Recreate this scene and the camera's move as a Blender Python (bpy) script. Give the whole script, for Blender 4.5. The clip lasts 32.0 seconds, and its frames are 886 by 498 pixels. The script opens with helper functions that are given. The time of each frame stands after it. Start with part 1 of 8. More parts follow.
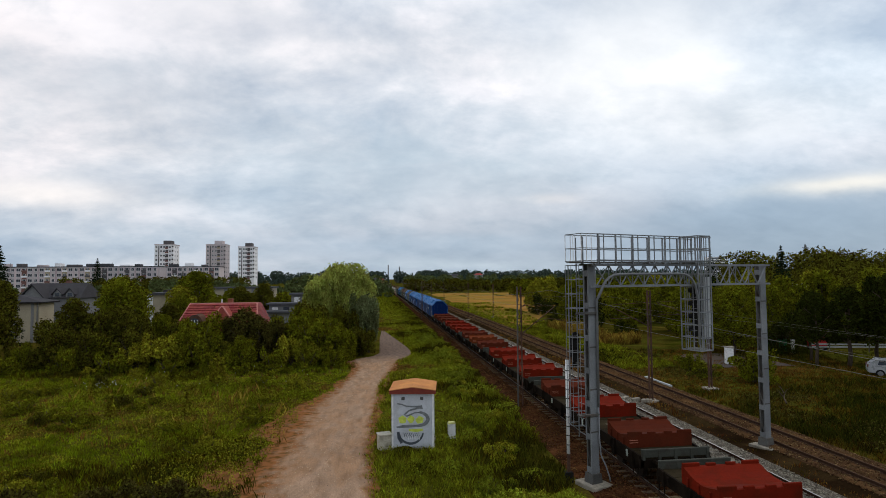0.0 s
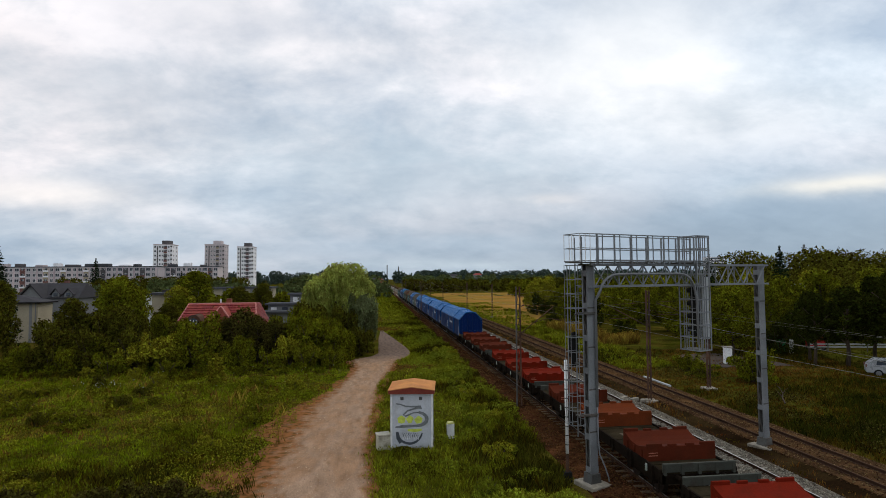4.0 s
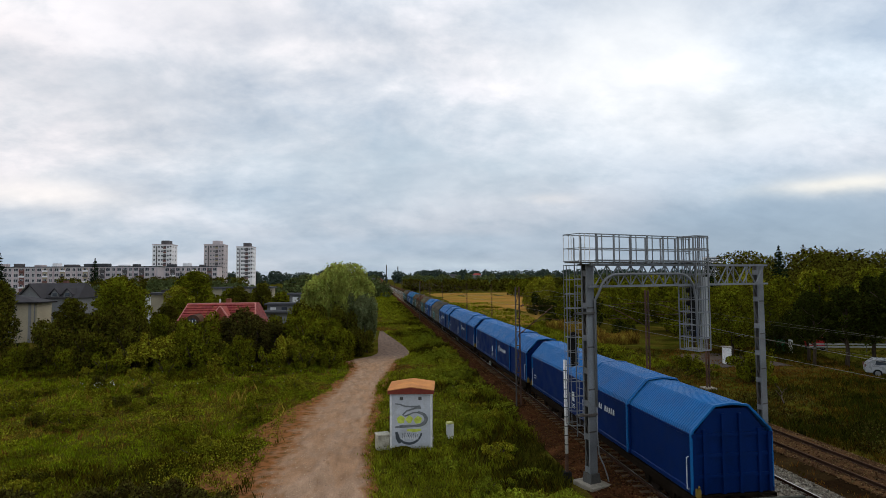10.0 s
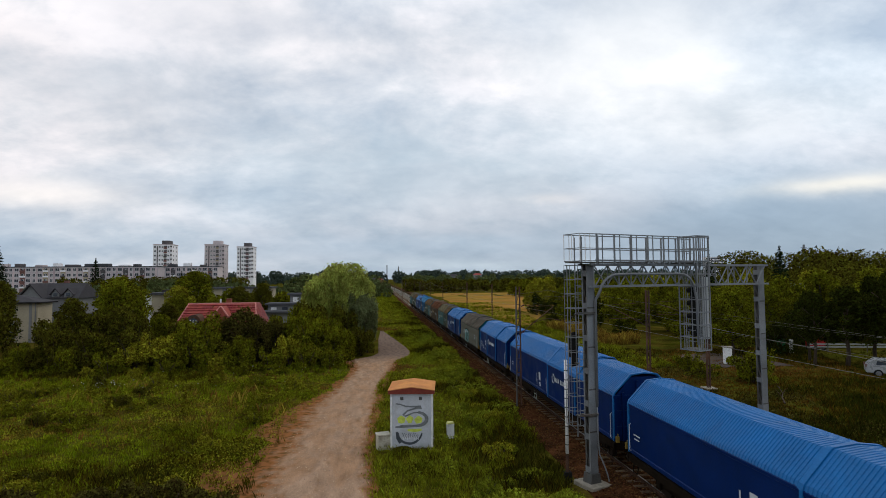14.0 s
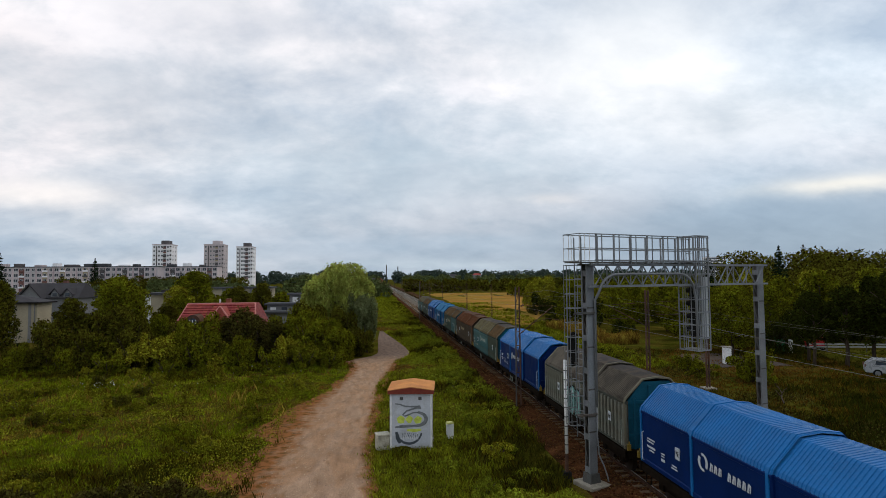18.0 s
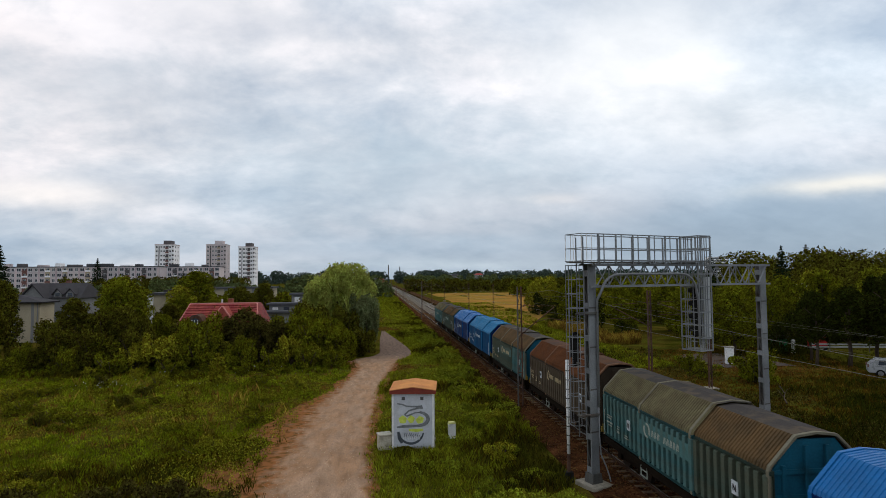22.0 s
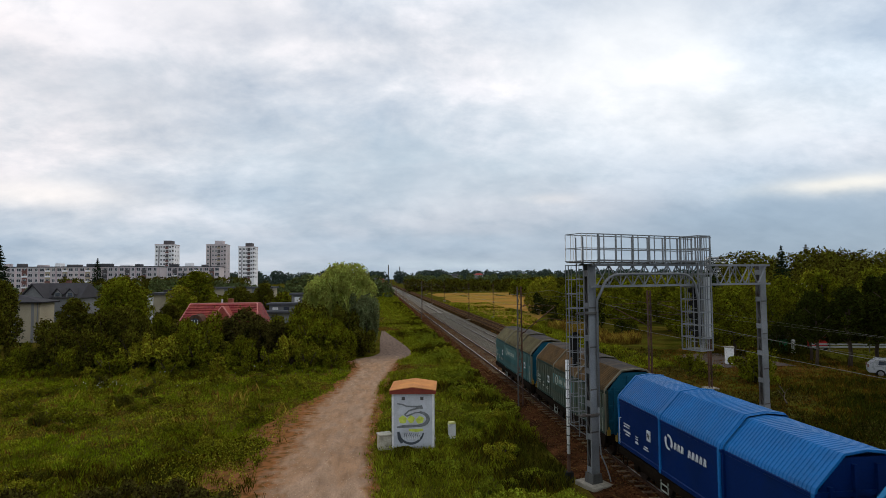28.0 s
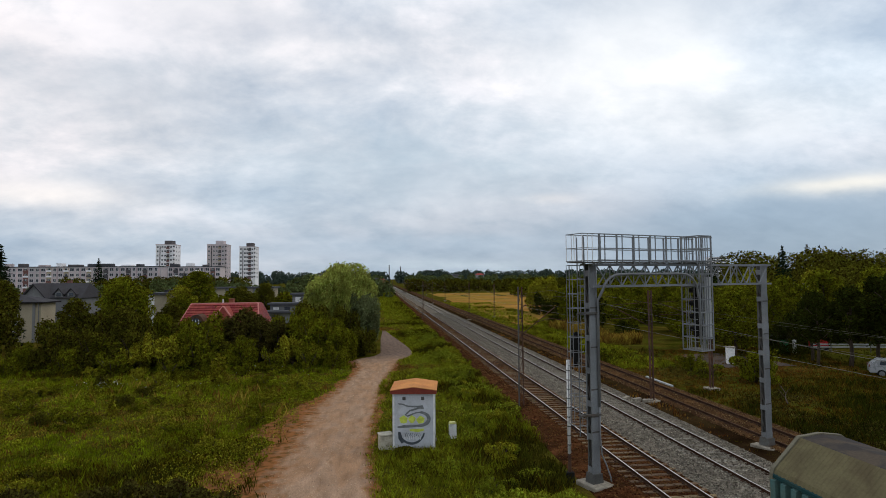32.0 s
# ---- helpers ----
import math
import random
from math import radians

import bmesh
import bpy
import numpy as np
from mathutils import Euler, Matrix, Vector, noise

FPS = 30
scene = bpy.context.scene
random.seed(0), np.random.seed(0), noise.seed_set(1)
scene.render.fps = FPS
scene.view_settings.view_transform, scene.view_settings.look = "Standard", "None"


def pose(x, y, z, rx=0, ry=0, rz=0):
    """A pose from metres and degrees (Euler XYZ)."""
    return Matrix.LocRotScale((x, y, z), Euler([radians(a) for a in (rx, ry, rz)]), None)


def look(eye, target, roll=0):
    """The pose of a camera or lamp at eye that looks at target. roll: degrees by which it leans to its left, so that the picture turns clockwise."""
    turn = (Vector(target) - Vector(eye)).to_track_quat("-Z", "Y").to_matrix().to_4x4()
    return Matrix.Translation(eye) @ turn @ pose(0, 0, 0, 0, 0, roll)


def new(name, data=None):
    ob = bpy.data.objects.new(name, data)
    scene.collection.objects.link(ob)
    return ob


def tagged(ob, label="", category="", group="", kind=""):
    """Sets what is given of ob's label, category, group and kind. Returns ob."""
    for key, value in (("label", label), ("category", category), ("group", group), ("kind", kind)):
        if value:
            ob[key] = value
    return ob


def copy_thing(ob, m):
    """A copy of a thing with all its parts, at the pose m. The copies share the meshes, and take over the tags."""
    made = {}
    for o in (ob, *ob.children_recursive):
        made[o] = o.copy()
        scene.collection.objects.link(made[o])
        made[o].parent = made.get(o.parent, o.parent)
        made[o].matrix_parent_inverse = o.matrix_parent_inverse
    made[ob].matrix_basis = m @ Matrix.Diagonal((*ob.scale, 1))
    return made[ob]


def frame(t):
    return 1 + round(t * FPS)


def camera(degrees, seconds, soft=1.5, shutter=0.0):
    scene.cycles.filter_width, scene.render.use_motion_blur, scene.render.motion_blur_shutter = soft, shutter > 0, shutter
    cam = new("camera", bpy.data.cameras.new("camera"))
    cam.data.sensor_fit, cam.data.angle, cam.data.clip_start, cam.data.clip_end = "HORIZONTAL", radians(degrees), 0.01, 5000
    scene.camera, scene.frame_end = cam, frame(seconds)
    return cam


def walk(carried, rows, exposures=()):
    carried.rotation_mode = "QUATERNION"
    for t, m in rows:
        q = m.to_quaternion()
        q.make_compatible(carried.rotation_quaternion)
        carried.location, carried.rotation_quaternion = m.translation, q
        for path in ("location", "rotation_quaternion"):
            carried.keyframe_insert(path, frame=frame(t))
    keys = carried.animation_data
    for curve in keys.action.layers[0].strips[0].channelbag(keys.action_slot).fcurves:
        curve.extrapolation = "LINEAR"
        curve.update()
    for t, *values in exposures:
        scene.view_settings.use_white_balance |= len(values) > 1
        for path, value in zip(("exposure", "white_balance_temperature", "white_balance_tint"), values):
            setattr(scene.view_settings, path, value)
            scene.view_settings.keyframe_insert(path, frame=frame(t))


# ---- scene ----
cam = camera(76.2, 32.0, soft=0.65, shutter=0.12)
EYE = (0.0, 0.0, 8.465)


def view(turn):
    """The camera's pose: it stands on a bridge and sways by a few tenths of a degree."""
    yaw, pitch = 0.1172 + radians(turn), 0.0510
    aim = (math.sin(yaw) * math.cos(pitch), math.cos(yaw) * math.cos(pitch), math.sin(pitch))
    return look(EYE, [e + a for e, a in zip(EYE, aim)], -0.44)


SWAY = [(0, 0.10), (0.5, 0.08), (1, 0.08), (1.5, 0.11), (2, 0.15), (2.5, 0.10), (3, 0.15), (3.5, 0.23), (5.5, 0.08), (6, 0.06), (6.5, -0.00), (7, 0.08), (7.5, 0.23), (8, 0.23), (8.5, 0.26), (9, 0.31), (9.5, 0.31), (10, 0.27), (10.5, 0.31), (11, 0.38), (11.5, 0.25), (12, 0.24), (12.5, 0.33), (13, 0.38), (13.5, 0.17), (14, 0.22), (14.5, 0.30), (16.5, 0.31), (17, 0.38), (17.5, 0.31), (18, 0.27), (18.5, 0.29), (19, 0.23), (19.5, 0.31), (20, 0.31), (20.5, 0.23), (21, 0.15), (21.5, 0.15), (22, 0.08), (22.5, 0.15), (23, 0.15), (23.5, 0.08), (24, 0.08), (24.5, 0.08), (25, 0.08), (25.5, 0.02), (27.5, 0.08), (28, 0.08), (28.5, 0.08), (29, 0.08), (29.5, 0.08), (30, 0.08), (30.5, 0.07), (31, 0.08), (31.5, 0.04), (32, -0.00)]
walk(cam, [(t, view(turn)) for t, turn in SWAY], exposures=[(0, 0.0), (32, 0.0)])

# ---- light: an overcast evening sky ----
world = bpy.data.worlds.new("sky")
scene.world = world
world.use_nodes = True


def build_sky():
    nt = world.node_tree
    N, L = nt.nodes, nt.links
    N.clear()
    out = N.new("ShaderNodeOutputWorld")
    tc = N.new("ShaderNodeTexCoord")
    sep = N.new("ShaderNodeSeparateXYZ")
    L.new(tc.outputs["Generated"], sep.inputs[0])

    def op(kind, a, b=None, clamp=False):
        n = N.new("ShaderNodeMath")
        n.operation, n.use_clamp = kind, clamp
        for i, v in enumerate((a, b)):
            if v is None:
                continue
            if isinstance(v, (int, float)):
                n.inputs[i].default_value = v
            else:
                L.new(v, n.inputs[i])
        return n.outputs[0]

    up = op("MAXIMUM", sep.outputs[2], 0.0)
    den = op("ADD", up, 0.42)
    comb = N.new("ShaderNodeCombineXYZ")
    L.new(op("DIVIDE", sep.outputs[0], den), comb.inputs[0])
    L.new(op("DIVIDE", sep.outputs[1], den), comb.inputs[1])

    def cloud(scale, detail, rough, shift, dist=0.0):
        m = N.new("ShaderNodeMapping")
        m.inputs["Location"].default_value = shift
        m.inputs["Scale"].default_value = (0.8, 1.0, 1.0)
        L.new(comb.outputs[0], m.inputs[0])
        n = N.new("ShaderNodeTexNoise")
        n.inputs["Scale"].default_value = scale
        n.inputs["Detail"].default_value = detail
        n.inputs["Roughness"].default_value = rough
        n.inputs["Distortion"].default_value = dist
        L.new(m.outputs[0], n.inputs["Vector"])
        return n.outputs["Fac"]

    big = cloud(1.5, 3.0, 0.5, (3.1, 1.7, 0.0), 0.1)
    fine = cloud(4.2, 9.0, 0.60, (0.4, 2.2, 3.0), 0.15)
    body = op("ADD", op("MULTIPLY", big, 0.48), op("MULTIPLY", fine, 0.52))
    ramp = N.new("ShaderNodeValToRGB")
    e = ramp.color_ramp.elements
    e[0].position, e[0].color = 0.39, (0.52, 0.60, 0.70, 1)
    e[1].position, e[1].color = 0.575, (1.06, 1.04, 1.06, 1)
    mid = e.new(0.49)
    mid.color = (0.78, 0.82, 0.87, 1)
    L.new(body, ramp.inputs[0])
    # warm and cool drifts across the cloud
    drift = N.new("ShaderNodeValToRGB")
    e = drift.color_ramp.elements
    e[0].position, e[0].color = 0.38, (0.88, 0.98, 1.06, 1)
    e[1].position, e[1].color = 0.62, (1.05, 1.0, 0.985, 1)
    L.new(cloud(0.9, 2.0, 0.5, (5.0, 0.6, 8.0)), drift.inputs[0])
    tint = N.new("ShaderNodeMix")
    tint.data_type, tint.blend_type = "RGBA", "MULTIPLY"
    tint.inputs["Factor"].default_value = 1.0
    L.new(ramp.outputs[0], tint.inputs["A"])
    L.new(drift.outputs[0], tint.inputs["B"])
    # a grey-blue bank of cloud along the horizon
    low = N.new("ShaderNodeValToRGB")
    e = low.color_ramp.elements
    e[0].position, e[0].color = 0.0, (0.90, 0.90, 0.90, 1)
    e[1].position, e[1].color = 0.22, (0, 0, 0, 1)
    hump = e.new(0.07)
    hump.color = (0.80, 0.80, 0.80, 1)
    L.new(up, low.inputs[0])
    side = N.new("ShaderNodeMapRange")
    side.inputs["From Min"].default_value, side.inputs["From Max"].default_value = -0.55, 0.65
    side.inputs["To Min"].default_value, side.inputs["To Max"].default_value = 0.40, 1.2
    L.new(sep.outputs[0], side.inputs["Value"])
    mix = N.new("ShaderNodeMix")
    mix.data_type = "RGBA"
    L.new(op("MULTIPLY", low.outputs[0], side.outputs[0]), mix.inputs["Factor"])
    L.new(tint.outputs["Result"], mix.inputs["A"])
    mix.inputs["B"].default_value = (0.27, 0.375, 0.50, 1)
    # banks and breaks in the cloud: soft ovals by bearing and height, frayed by the cloud's own grain
    fray = op("MULTIPLY", op("SUBTRACT", cloud(3.2, 6.0, 0.6, (1.3, 0.2, 5.0), 0.2), 0.5), 0.22)
    bearing = op("ADD", op("ARCTAN2", sep.outputs[0], sep.outputs[1]), fray)
    height = op("ADD", sep.outputs[2], op("MULTIPLY", op("SUBTRACT", fine, 0.5), 0.10))
    low_height = op("ADD", sep.outputs[2], op("MULTIPLY", op("SUBTRACT", fine, 0.5), 0.022))
    colour = mix.outputs["Result"]
    for b0, h0, wb, wh, amount, tone in (
            (0.10, 0.20, 0.36, 0.085, 0.72, (0.50, 0.62, 0.72)),
            (0.05, 0.055, 0.38, 0.024, 0.55, (0.40, 0.52, 0.66)),
            (-0.42, 0.30, 0.16, 0.05, 0.45, (0.60, 0.65, 0.72)),
            (0.62, 0.24, 0.18, 0.04, 0.40, (0.62, 0.69, 0.74)),
            (0.46, 0.34, 0.17, 0.10, 0.85, (1.06, 1.07, 1.08)),
            (-0.30, 0.40, 0.16, 0.04, 0.60, (1.00, 0.97, 1.00)),
            (0.66, 0.09, 0.30, 0.030, 0.72, (0.31, 0.42, 0.55)),
            (0.76, 0.130, 0.12, 0.012, 0.80, (1.05, 1.00, 0.90)),
            (0.30, 0.135, 0.06, 0.008, 0.45, (0.95, 0.90, 0.88)),
            (-0.50, 0.125, 0.12, 0.020, 0.80, (1.06, 1.00, 0.97)),
            (0.18, 0.022, 0.22, 0.010, 0.50, (0.62, 0.73, 0.82))):
        hh = height if wh > 0.03 else low_height
        u = op("DIVIDE", op("SUBTRACT", bearing, b0), wb)
        v = op("DIVIDE", op("SUBTRACT", hh, h0), wh)
        r2 = op("ADD", op("MULTIPLY", u, u), op("MULTIPLY", v, v))
        fac = op("MULTIPLY", op("POWER", 2.718, op("MULTIPLY", r2, -1.0)), amount)
        lay = N.new("ShaderNodeMix")
        lay.data_type = "RGBA"
        L.new(fac, lay.inputs["Factor"])
        L.new(colour, lay.inputs["A"])
        lay.inputs["B"].default_value = (*tone, 1)
        colour = lay.outputs["Result"]
    # small soft puffs over all of it
    puff = N.new("ShaderNodeValToRGB")
    e = puff.color_ramp.elements
    e[0].position, e[0].color = 0.36, (0.88, 0.90, 0.92, 1)
    e[1].position, e[1].color = 0.62, (1.08, 1.07, 1.06, 1)
    L.new(op("ADD", op("MULTIPLY", cloud(5.5, 5.0, 0.5, (2.3, 4.1, 1.0), 0.3), 0.6), op("MULTIPLY", cloud(12.0, 4.0, 0.55, (7.3, 1.1, 6.0), 0.2), 0.4)), puff.inputs[0])
    lit = N.new("ShaderNodeMix")
    lit.data_type, lit.blend_type = "RGBA", "MULTIPLY"
    lit.inputs["Factor"].default_value = 1.0
    L.new(colour, lit.inputs["A"])
    L.new(puff.outputs[0], lit.inputs["B"])
    colour = lit.outputs["Result"]
    clouds = N.new("ShaderNodeBackground")
    clouds.inputs["Strength"].default_value = 1.0
    L.new(colour, clouds.inputs["Color"])
    sky = N.new("ShaderNodeTexSky")
    sky.sky_type, sky.sun_disc = "NISHITA", False
    sky.sun_elevation, sky.sun_rotation = radians(38), radians(60)
    air = N.new("ShaderNodeBackground")
    air.inputs["Strength"].default_value = 0.1
    L.new(sky.outputs[0], air.inputs["Color"])
    both = N.new("ShaderNodeMixShader")
    both.inputs[0].default_value = 0.93
    L.new(air.outputs[0], both.inputs[1])
    L.new(clouds.outputs[0], both.inputs[2])
    L.new(both.outputs[0], out.inputs[0])


build_sky()
sun = new("sun", bpy.data.lights.new("sun", "SUN"))
sun.data.energy, sun.data.angle, sun.data.color = 0.5, radians(25), (1.0, 0.95, 0.88)
sun.matrix_world = look((0, 0, 60), (-26, -15, 22))

# ---- materials ----
def material(name, colour, rough=0.8, metal=0.0, spread=0.25, scale=3.0, fine=40.0, bump=0.15, other=None,
             patch=0.0, per_piece=0.0, island=0.0, stretch=(1, 1, 1), gloss=0.12, soil=None, soil_low=0.45, soil_high=0.75):
    """A worn surface: the base colour varied at two scales, a second colour in patches, and fine relief."""
    mat = bpy.data.materials.new(name)
    mat.use_nodes = True
    nt = mat.node_tree
    N, L = nt.nodes, nt.links
    bsdf = N["Principled BSDF"]
    bsdf.inputs["Roughness"].default_value = rough
    bsdf.inputs["Metallic"].default_value = metal
    bsdf.inputs["Specular IOR Level"].default_value = gloss
    tc = N.new("ShaderNodeTexCoord")
    mp = N.new("ShaderNodeMapping")
    mp.inputs["Scale"].default_value = stretch
    L.new(tc.outputs["Object"], mp.inputs[0])

    def tex(s, detail=4.0, w=0.0):
        n = N.new("ShaderNodeTexNoise")
        n.inputs["Scale"].default_value, n.inputs["Detail"].default_value = s, detail
        n.inputs["Distortion"].default_value = w
        L.new(mp.outputs[0], n.inputs["Vector"])
        return n.outputs["Fac"]

    def blend(kind, fac, a, b):
        n = N.new("ShaderNodeMix")
        n.data_type, n.blend_type = "RGBA", kind
        for key, v in (("Factor", fac), ("A", a), ("B", b)):
            if isinstance(v, (int, float)):
                n.inputs[key].default_value = v
            elif isinstance(v, tuple):
                n.inputs[key].default_value = (*v, 1)
            else:
                L.new(v, n.inputs[key])
        return n.outputs["Result"]

    def grade(src, lo, hi, p0=0.3, p1=0.7):
        n = N.new("ShaderNodeMapRange")
        n.inputs["From Min"].default_value, n.inputs["From Max"].default_value = p0, p1
        n.inputs["To Min"].default_value, n.inputs["To Max"].default_value = lo, hi
        L.new(src, n.inputs["Value"])
        return n.outputs[0]

    big, small = tex(scale, 5.0, 0.4), tex(fine, 3.0)
    col = blend("MIX", 0.0, colour, colour)
    if other:
        col = blend("MIX", grade(tex(scale * 0.45, 6.0, 0.8), 0.0, patch or 1.0, 0.42, 0.6), colour, other)
    if soil:
        col = blend("MIX", grade(tex(scale * 1.7, 8.0, 0.6), 0.0, 0.9, soil_low, soil_high), col, soil)
    grey = N.new("ShaderNodeCombineColor")
    v = grade(big, 1.0 - spread, 1.0 + spread)
    for i in range(3):
        L.new(v, grey.inputs[i])
    col = blend("MULTIPLY", 1.0, col, grey.outputs[0])
    grey2 = N.new("ShaderNodeCombineColor")
    v2 = grade(small, 1.0 - spread * 0.7, 1.0 + spread * 0.7)
    for i in range(3):
        L.new(v2, grey2.inputs[i])
    col = blend("MULTIPLY", 1.0, col, grey2.outputs[0])
    for amount, node, socket in ((per_piece, "ShaderNodeObjectInfo", "Random"), (island, "ShaderNodeNewGeometry", "Random Per Island")):
        if amount:
            info = N.new(node)
            hsv = N.new("ShaderNodeHueSaturation")
            L.new(grade(info.outputs[socket], 1 - amount, 1 + amount, 0, 1), hsv.inputs["Value"])
            L.new(grade(info.outputs[socket], 0.5 - amount * 0.05, 0.5 + amount * 0.05, 0, 1), hsv.inputs["Hue"])
            L.new(col, hsv.inputs["Color"])
            col = hsv.outputs["Color"]
    L.new(col, bsdf.inputs["Base Color"])
    L.new(grade(big, max(rough - 0.12, 0.03), min(rough + 0.12, 1.0)), bsdf.inputs["Roughness"])
    if bump:
        b = N.new("ShaderNodeBump")
        b.inputs["Strength"].default_value, b.inputs["Distance"].default_value = bump, 0.02
        L.new(small, b.inputs["Height"])
        L.new(b.outputs[0], bsdf.inputs["Normal"])
    return mat


def leafy(name, colour, spread=0.55, through_light=0.16):
    """Leaves: every clump a little lighter or darker than the next, some light coming through."""
    mat = material(name, colour, 0.8, spread=0.42, scale=0.7, fine=9.0, bump=0, island=spread, gloss=0.0)
    N, L = mat.node_tree.nodes, mat.node_tree.links
    bsdf = N["Principled BSDF"]
    tr = N.new("ShaderNodeBsdfTranslucent")
    L.new(bsdf.inputs["Base Color"].links[0].from_socket, tr.inputs["Color"])
    mx = N.new("ShaderNodeMixShader")
    mx.inputs[0].default_value = through_light
    L.new(bsdf.outputs[0], mx.inputs[1])
    L.new(tr.outputs[0], mx.inputs[2])
    L.new(mx.outputs[0], N["Material Output"].inputs[0])
    return mat


M = {
    "grass": material("meadow", (0.056, 0.058, 0.006), 1.0, spread=0.45, scale=0.35, fine=6.0, bump=0.6, other=(0.074, 0.052, 0.009), patch=0.8, gloss=0.0),
    "soil": material("dark_soil", (0.020, 0.011, 0.005), 1.0, spread=0.4, scale=0.9, fine=14.0, bump=0.6, other=(0.034, 0.021, 0.008), gloss=0.0),
    "tarmac": material("old_tarmac", (0.085, 0.070, 0.060), 0.95, spread=0.25, scale=0.5, fine=20.0, bump=0.3, other=(0.10, 0.074, 0.056), gloss=0.02),
    "ballast_old": material("rusty_ballast", (0.075, 0.030, 0.012), 1.0, spread=0.5, scale=1.6, fine=12.0, bump=0.9, other=(0.040, 0.018, 0.008), gloss=0.0),
    # bed darker than its stones: gap shade is put into its colour
    "ballast_new": material("grey_ballast", (0.15, 0.128, 0.10), 1.0, spread=0.5, scale=2.6, fine=11.0, bump=0.9, other=(0.12, 0.102, 0.08), gloss=0.0),
    "stone_old": material("ballast_stone_rusty", (0.125, 0.055, 0.024), 1.0, spread=0.3, scale=2.0, fine=20.0, bump=0.2, island=0.55, gloss=0.0),
    "stone_new": material("ballast_stone_grey", (0.25, 0.22, 0.175), 1.0, spread=0.2, scale=2.0, fine=20.0, bump=0.2, island=0.45, gloss=0.0),
    "stone_path": material("path_stone", (0.30, 0.21, 0.145), 0.95, spread=0.3, scale=2.0, fine=20.0, bump=0.1, island=0.5),
    "ballast_mid": material("brown_ballast", (0.088, 0.046, 0.020), 1.0, spread=0.4, scale=0.9, fine=18.0, bump=0.9, other=(0.060, 0.032, 0.016), gloss=0.0),
    "stone_mid": material("ballast_stone_brown", (0.145, 0.085, 0.044), 1.0, spread=0.3, scale=2.0, fine=20.0, bump=0.2, island=0.6, gloss=0.0),
    "sleeper": material("weathered_sleeper", (0.16, 0.112, 0.068), 0.95, spread=0.35, scale=1.5, fine=20.0, bump=0.4, per_piece=0.3, gloss=0.03),
    "sleeper_new": material("concrete_sleeper", (0.20, 0.18, 0.145), 0.9, spread=0.2, scale=1.5, fine=20.0, bump=0.3, per_piece=0.15),
    "rail_side": material("rusty_rail", (0.055, 0.030, 0.019), 0.9, 0.1, spread=0.3, scale=1.0, fine=30.0, bump=0.2, gloss=0.05),
    "rail_top": material("worn_rail_head", (0.42, 0.39, 0.36), 0.35, 0.85, spread=0.15, scale=1.0, fine=30.0, bump=0.05),
    "rail_top_rusty": material("rusty_rail_head", (0.085, 0.050, 0.032), 0.95, 0.0, spread=0.2, scale=1.0, fine=30.0, bump=0.1, gloss=0.02),
    "galv": material("galvanised_steel", (0.225, 0.235, 0.24), 0.6, 0.3, spread=0.18, scale=0.9, fine=25.0, bump=0.05, other=(0.20, 0.205, 0.21)),
    "galv_dark": material("weathered_zinc", (0.11, 0.108, 0.10), 0.7, 0.3, spread=0.25, scale=1.2, fine=25.0, bump=0.08, soil=(0.10, 0.07, 0.05)),
    "board": material("pale_grey_board", (0.38, 0.39, 0.38), 0.7, spread=0.12, scale=1.5, fine=20.0, bump=0.03),
    "rust": material("rusted_steel", (0.115, 0.058, 0.036), 0.9, 0.1, spread=0.35, scale=1.4, fine=25.0, bump=0.2, other=(0.07, 0.045, 0.035)),
    "brownpaint": material("brown_painted_mast", (0.12, 0.07, 0.05), 0.8, spread=0.3, scale=1.4, fine=25.0, bump=0.1),
    "concrete": material("concrete", (0.30, 0.265, 0.21), 0.9, spread=0.2, scale=1.5, fine=25.0, bump=0.3, soil=(0.12, 0.10, 0.07)),
    "white": material("white_paint", (0.75, 0.74, 0.72), 0.6, spread=0.12, scale=2.0, fine=20.0, bump=0.05, soil=(0.42, 0.40, 0.36), soil_low=0.52, soil_high=0.8),
    "black": material("black_paint", (0.014, 0.013, 0.012), 0.85, spread=0.2, scale=2.0, fine=20.0, bump=0.05),
    "wire": material("copper_wire", (0.20, 0.19, 0.16), 0.6, 0.2, spread=0.2, bump=0),
    "glass": material("window_glass", (0.05, 0.06, 0.075), 0.12, spread=0.3, scale=0.4, fine=3.0, bump=0, gloss=0.5),
    "bark": material("bark", (0.075, 0.055, 0.04), 0.95, spread=0.35, scale=2.0, fine=14.0, bump=0.6, stretch=(1, 1, 0.3)),
    "wheel": material("wheel_steel", (0.03, 0.021, 0.016), 0.6, 0.5, spread=0.3, scale=3.0, fine=30.0, bump=0.05),
    "under": material("dirty_underframe", (0.013, 0.009, 0.006), 0.95, 0.0, spread=0.35, scale=2.0, fine=25.0, bump=0.2, gloss=0.03),
}



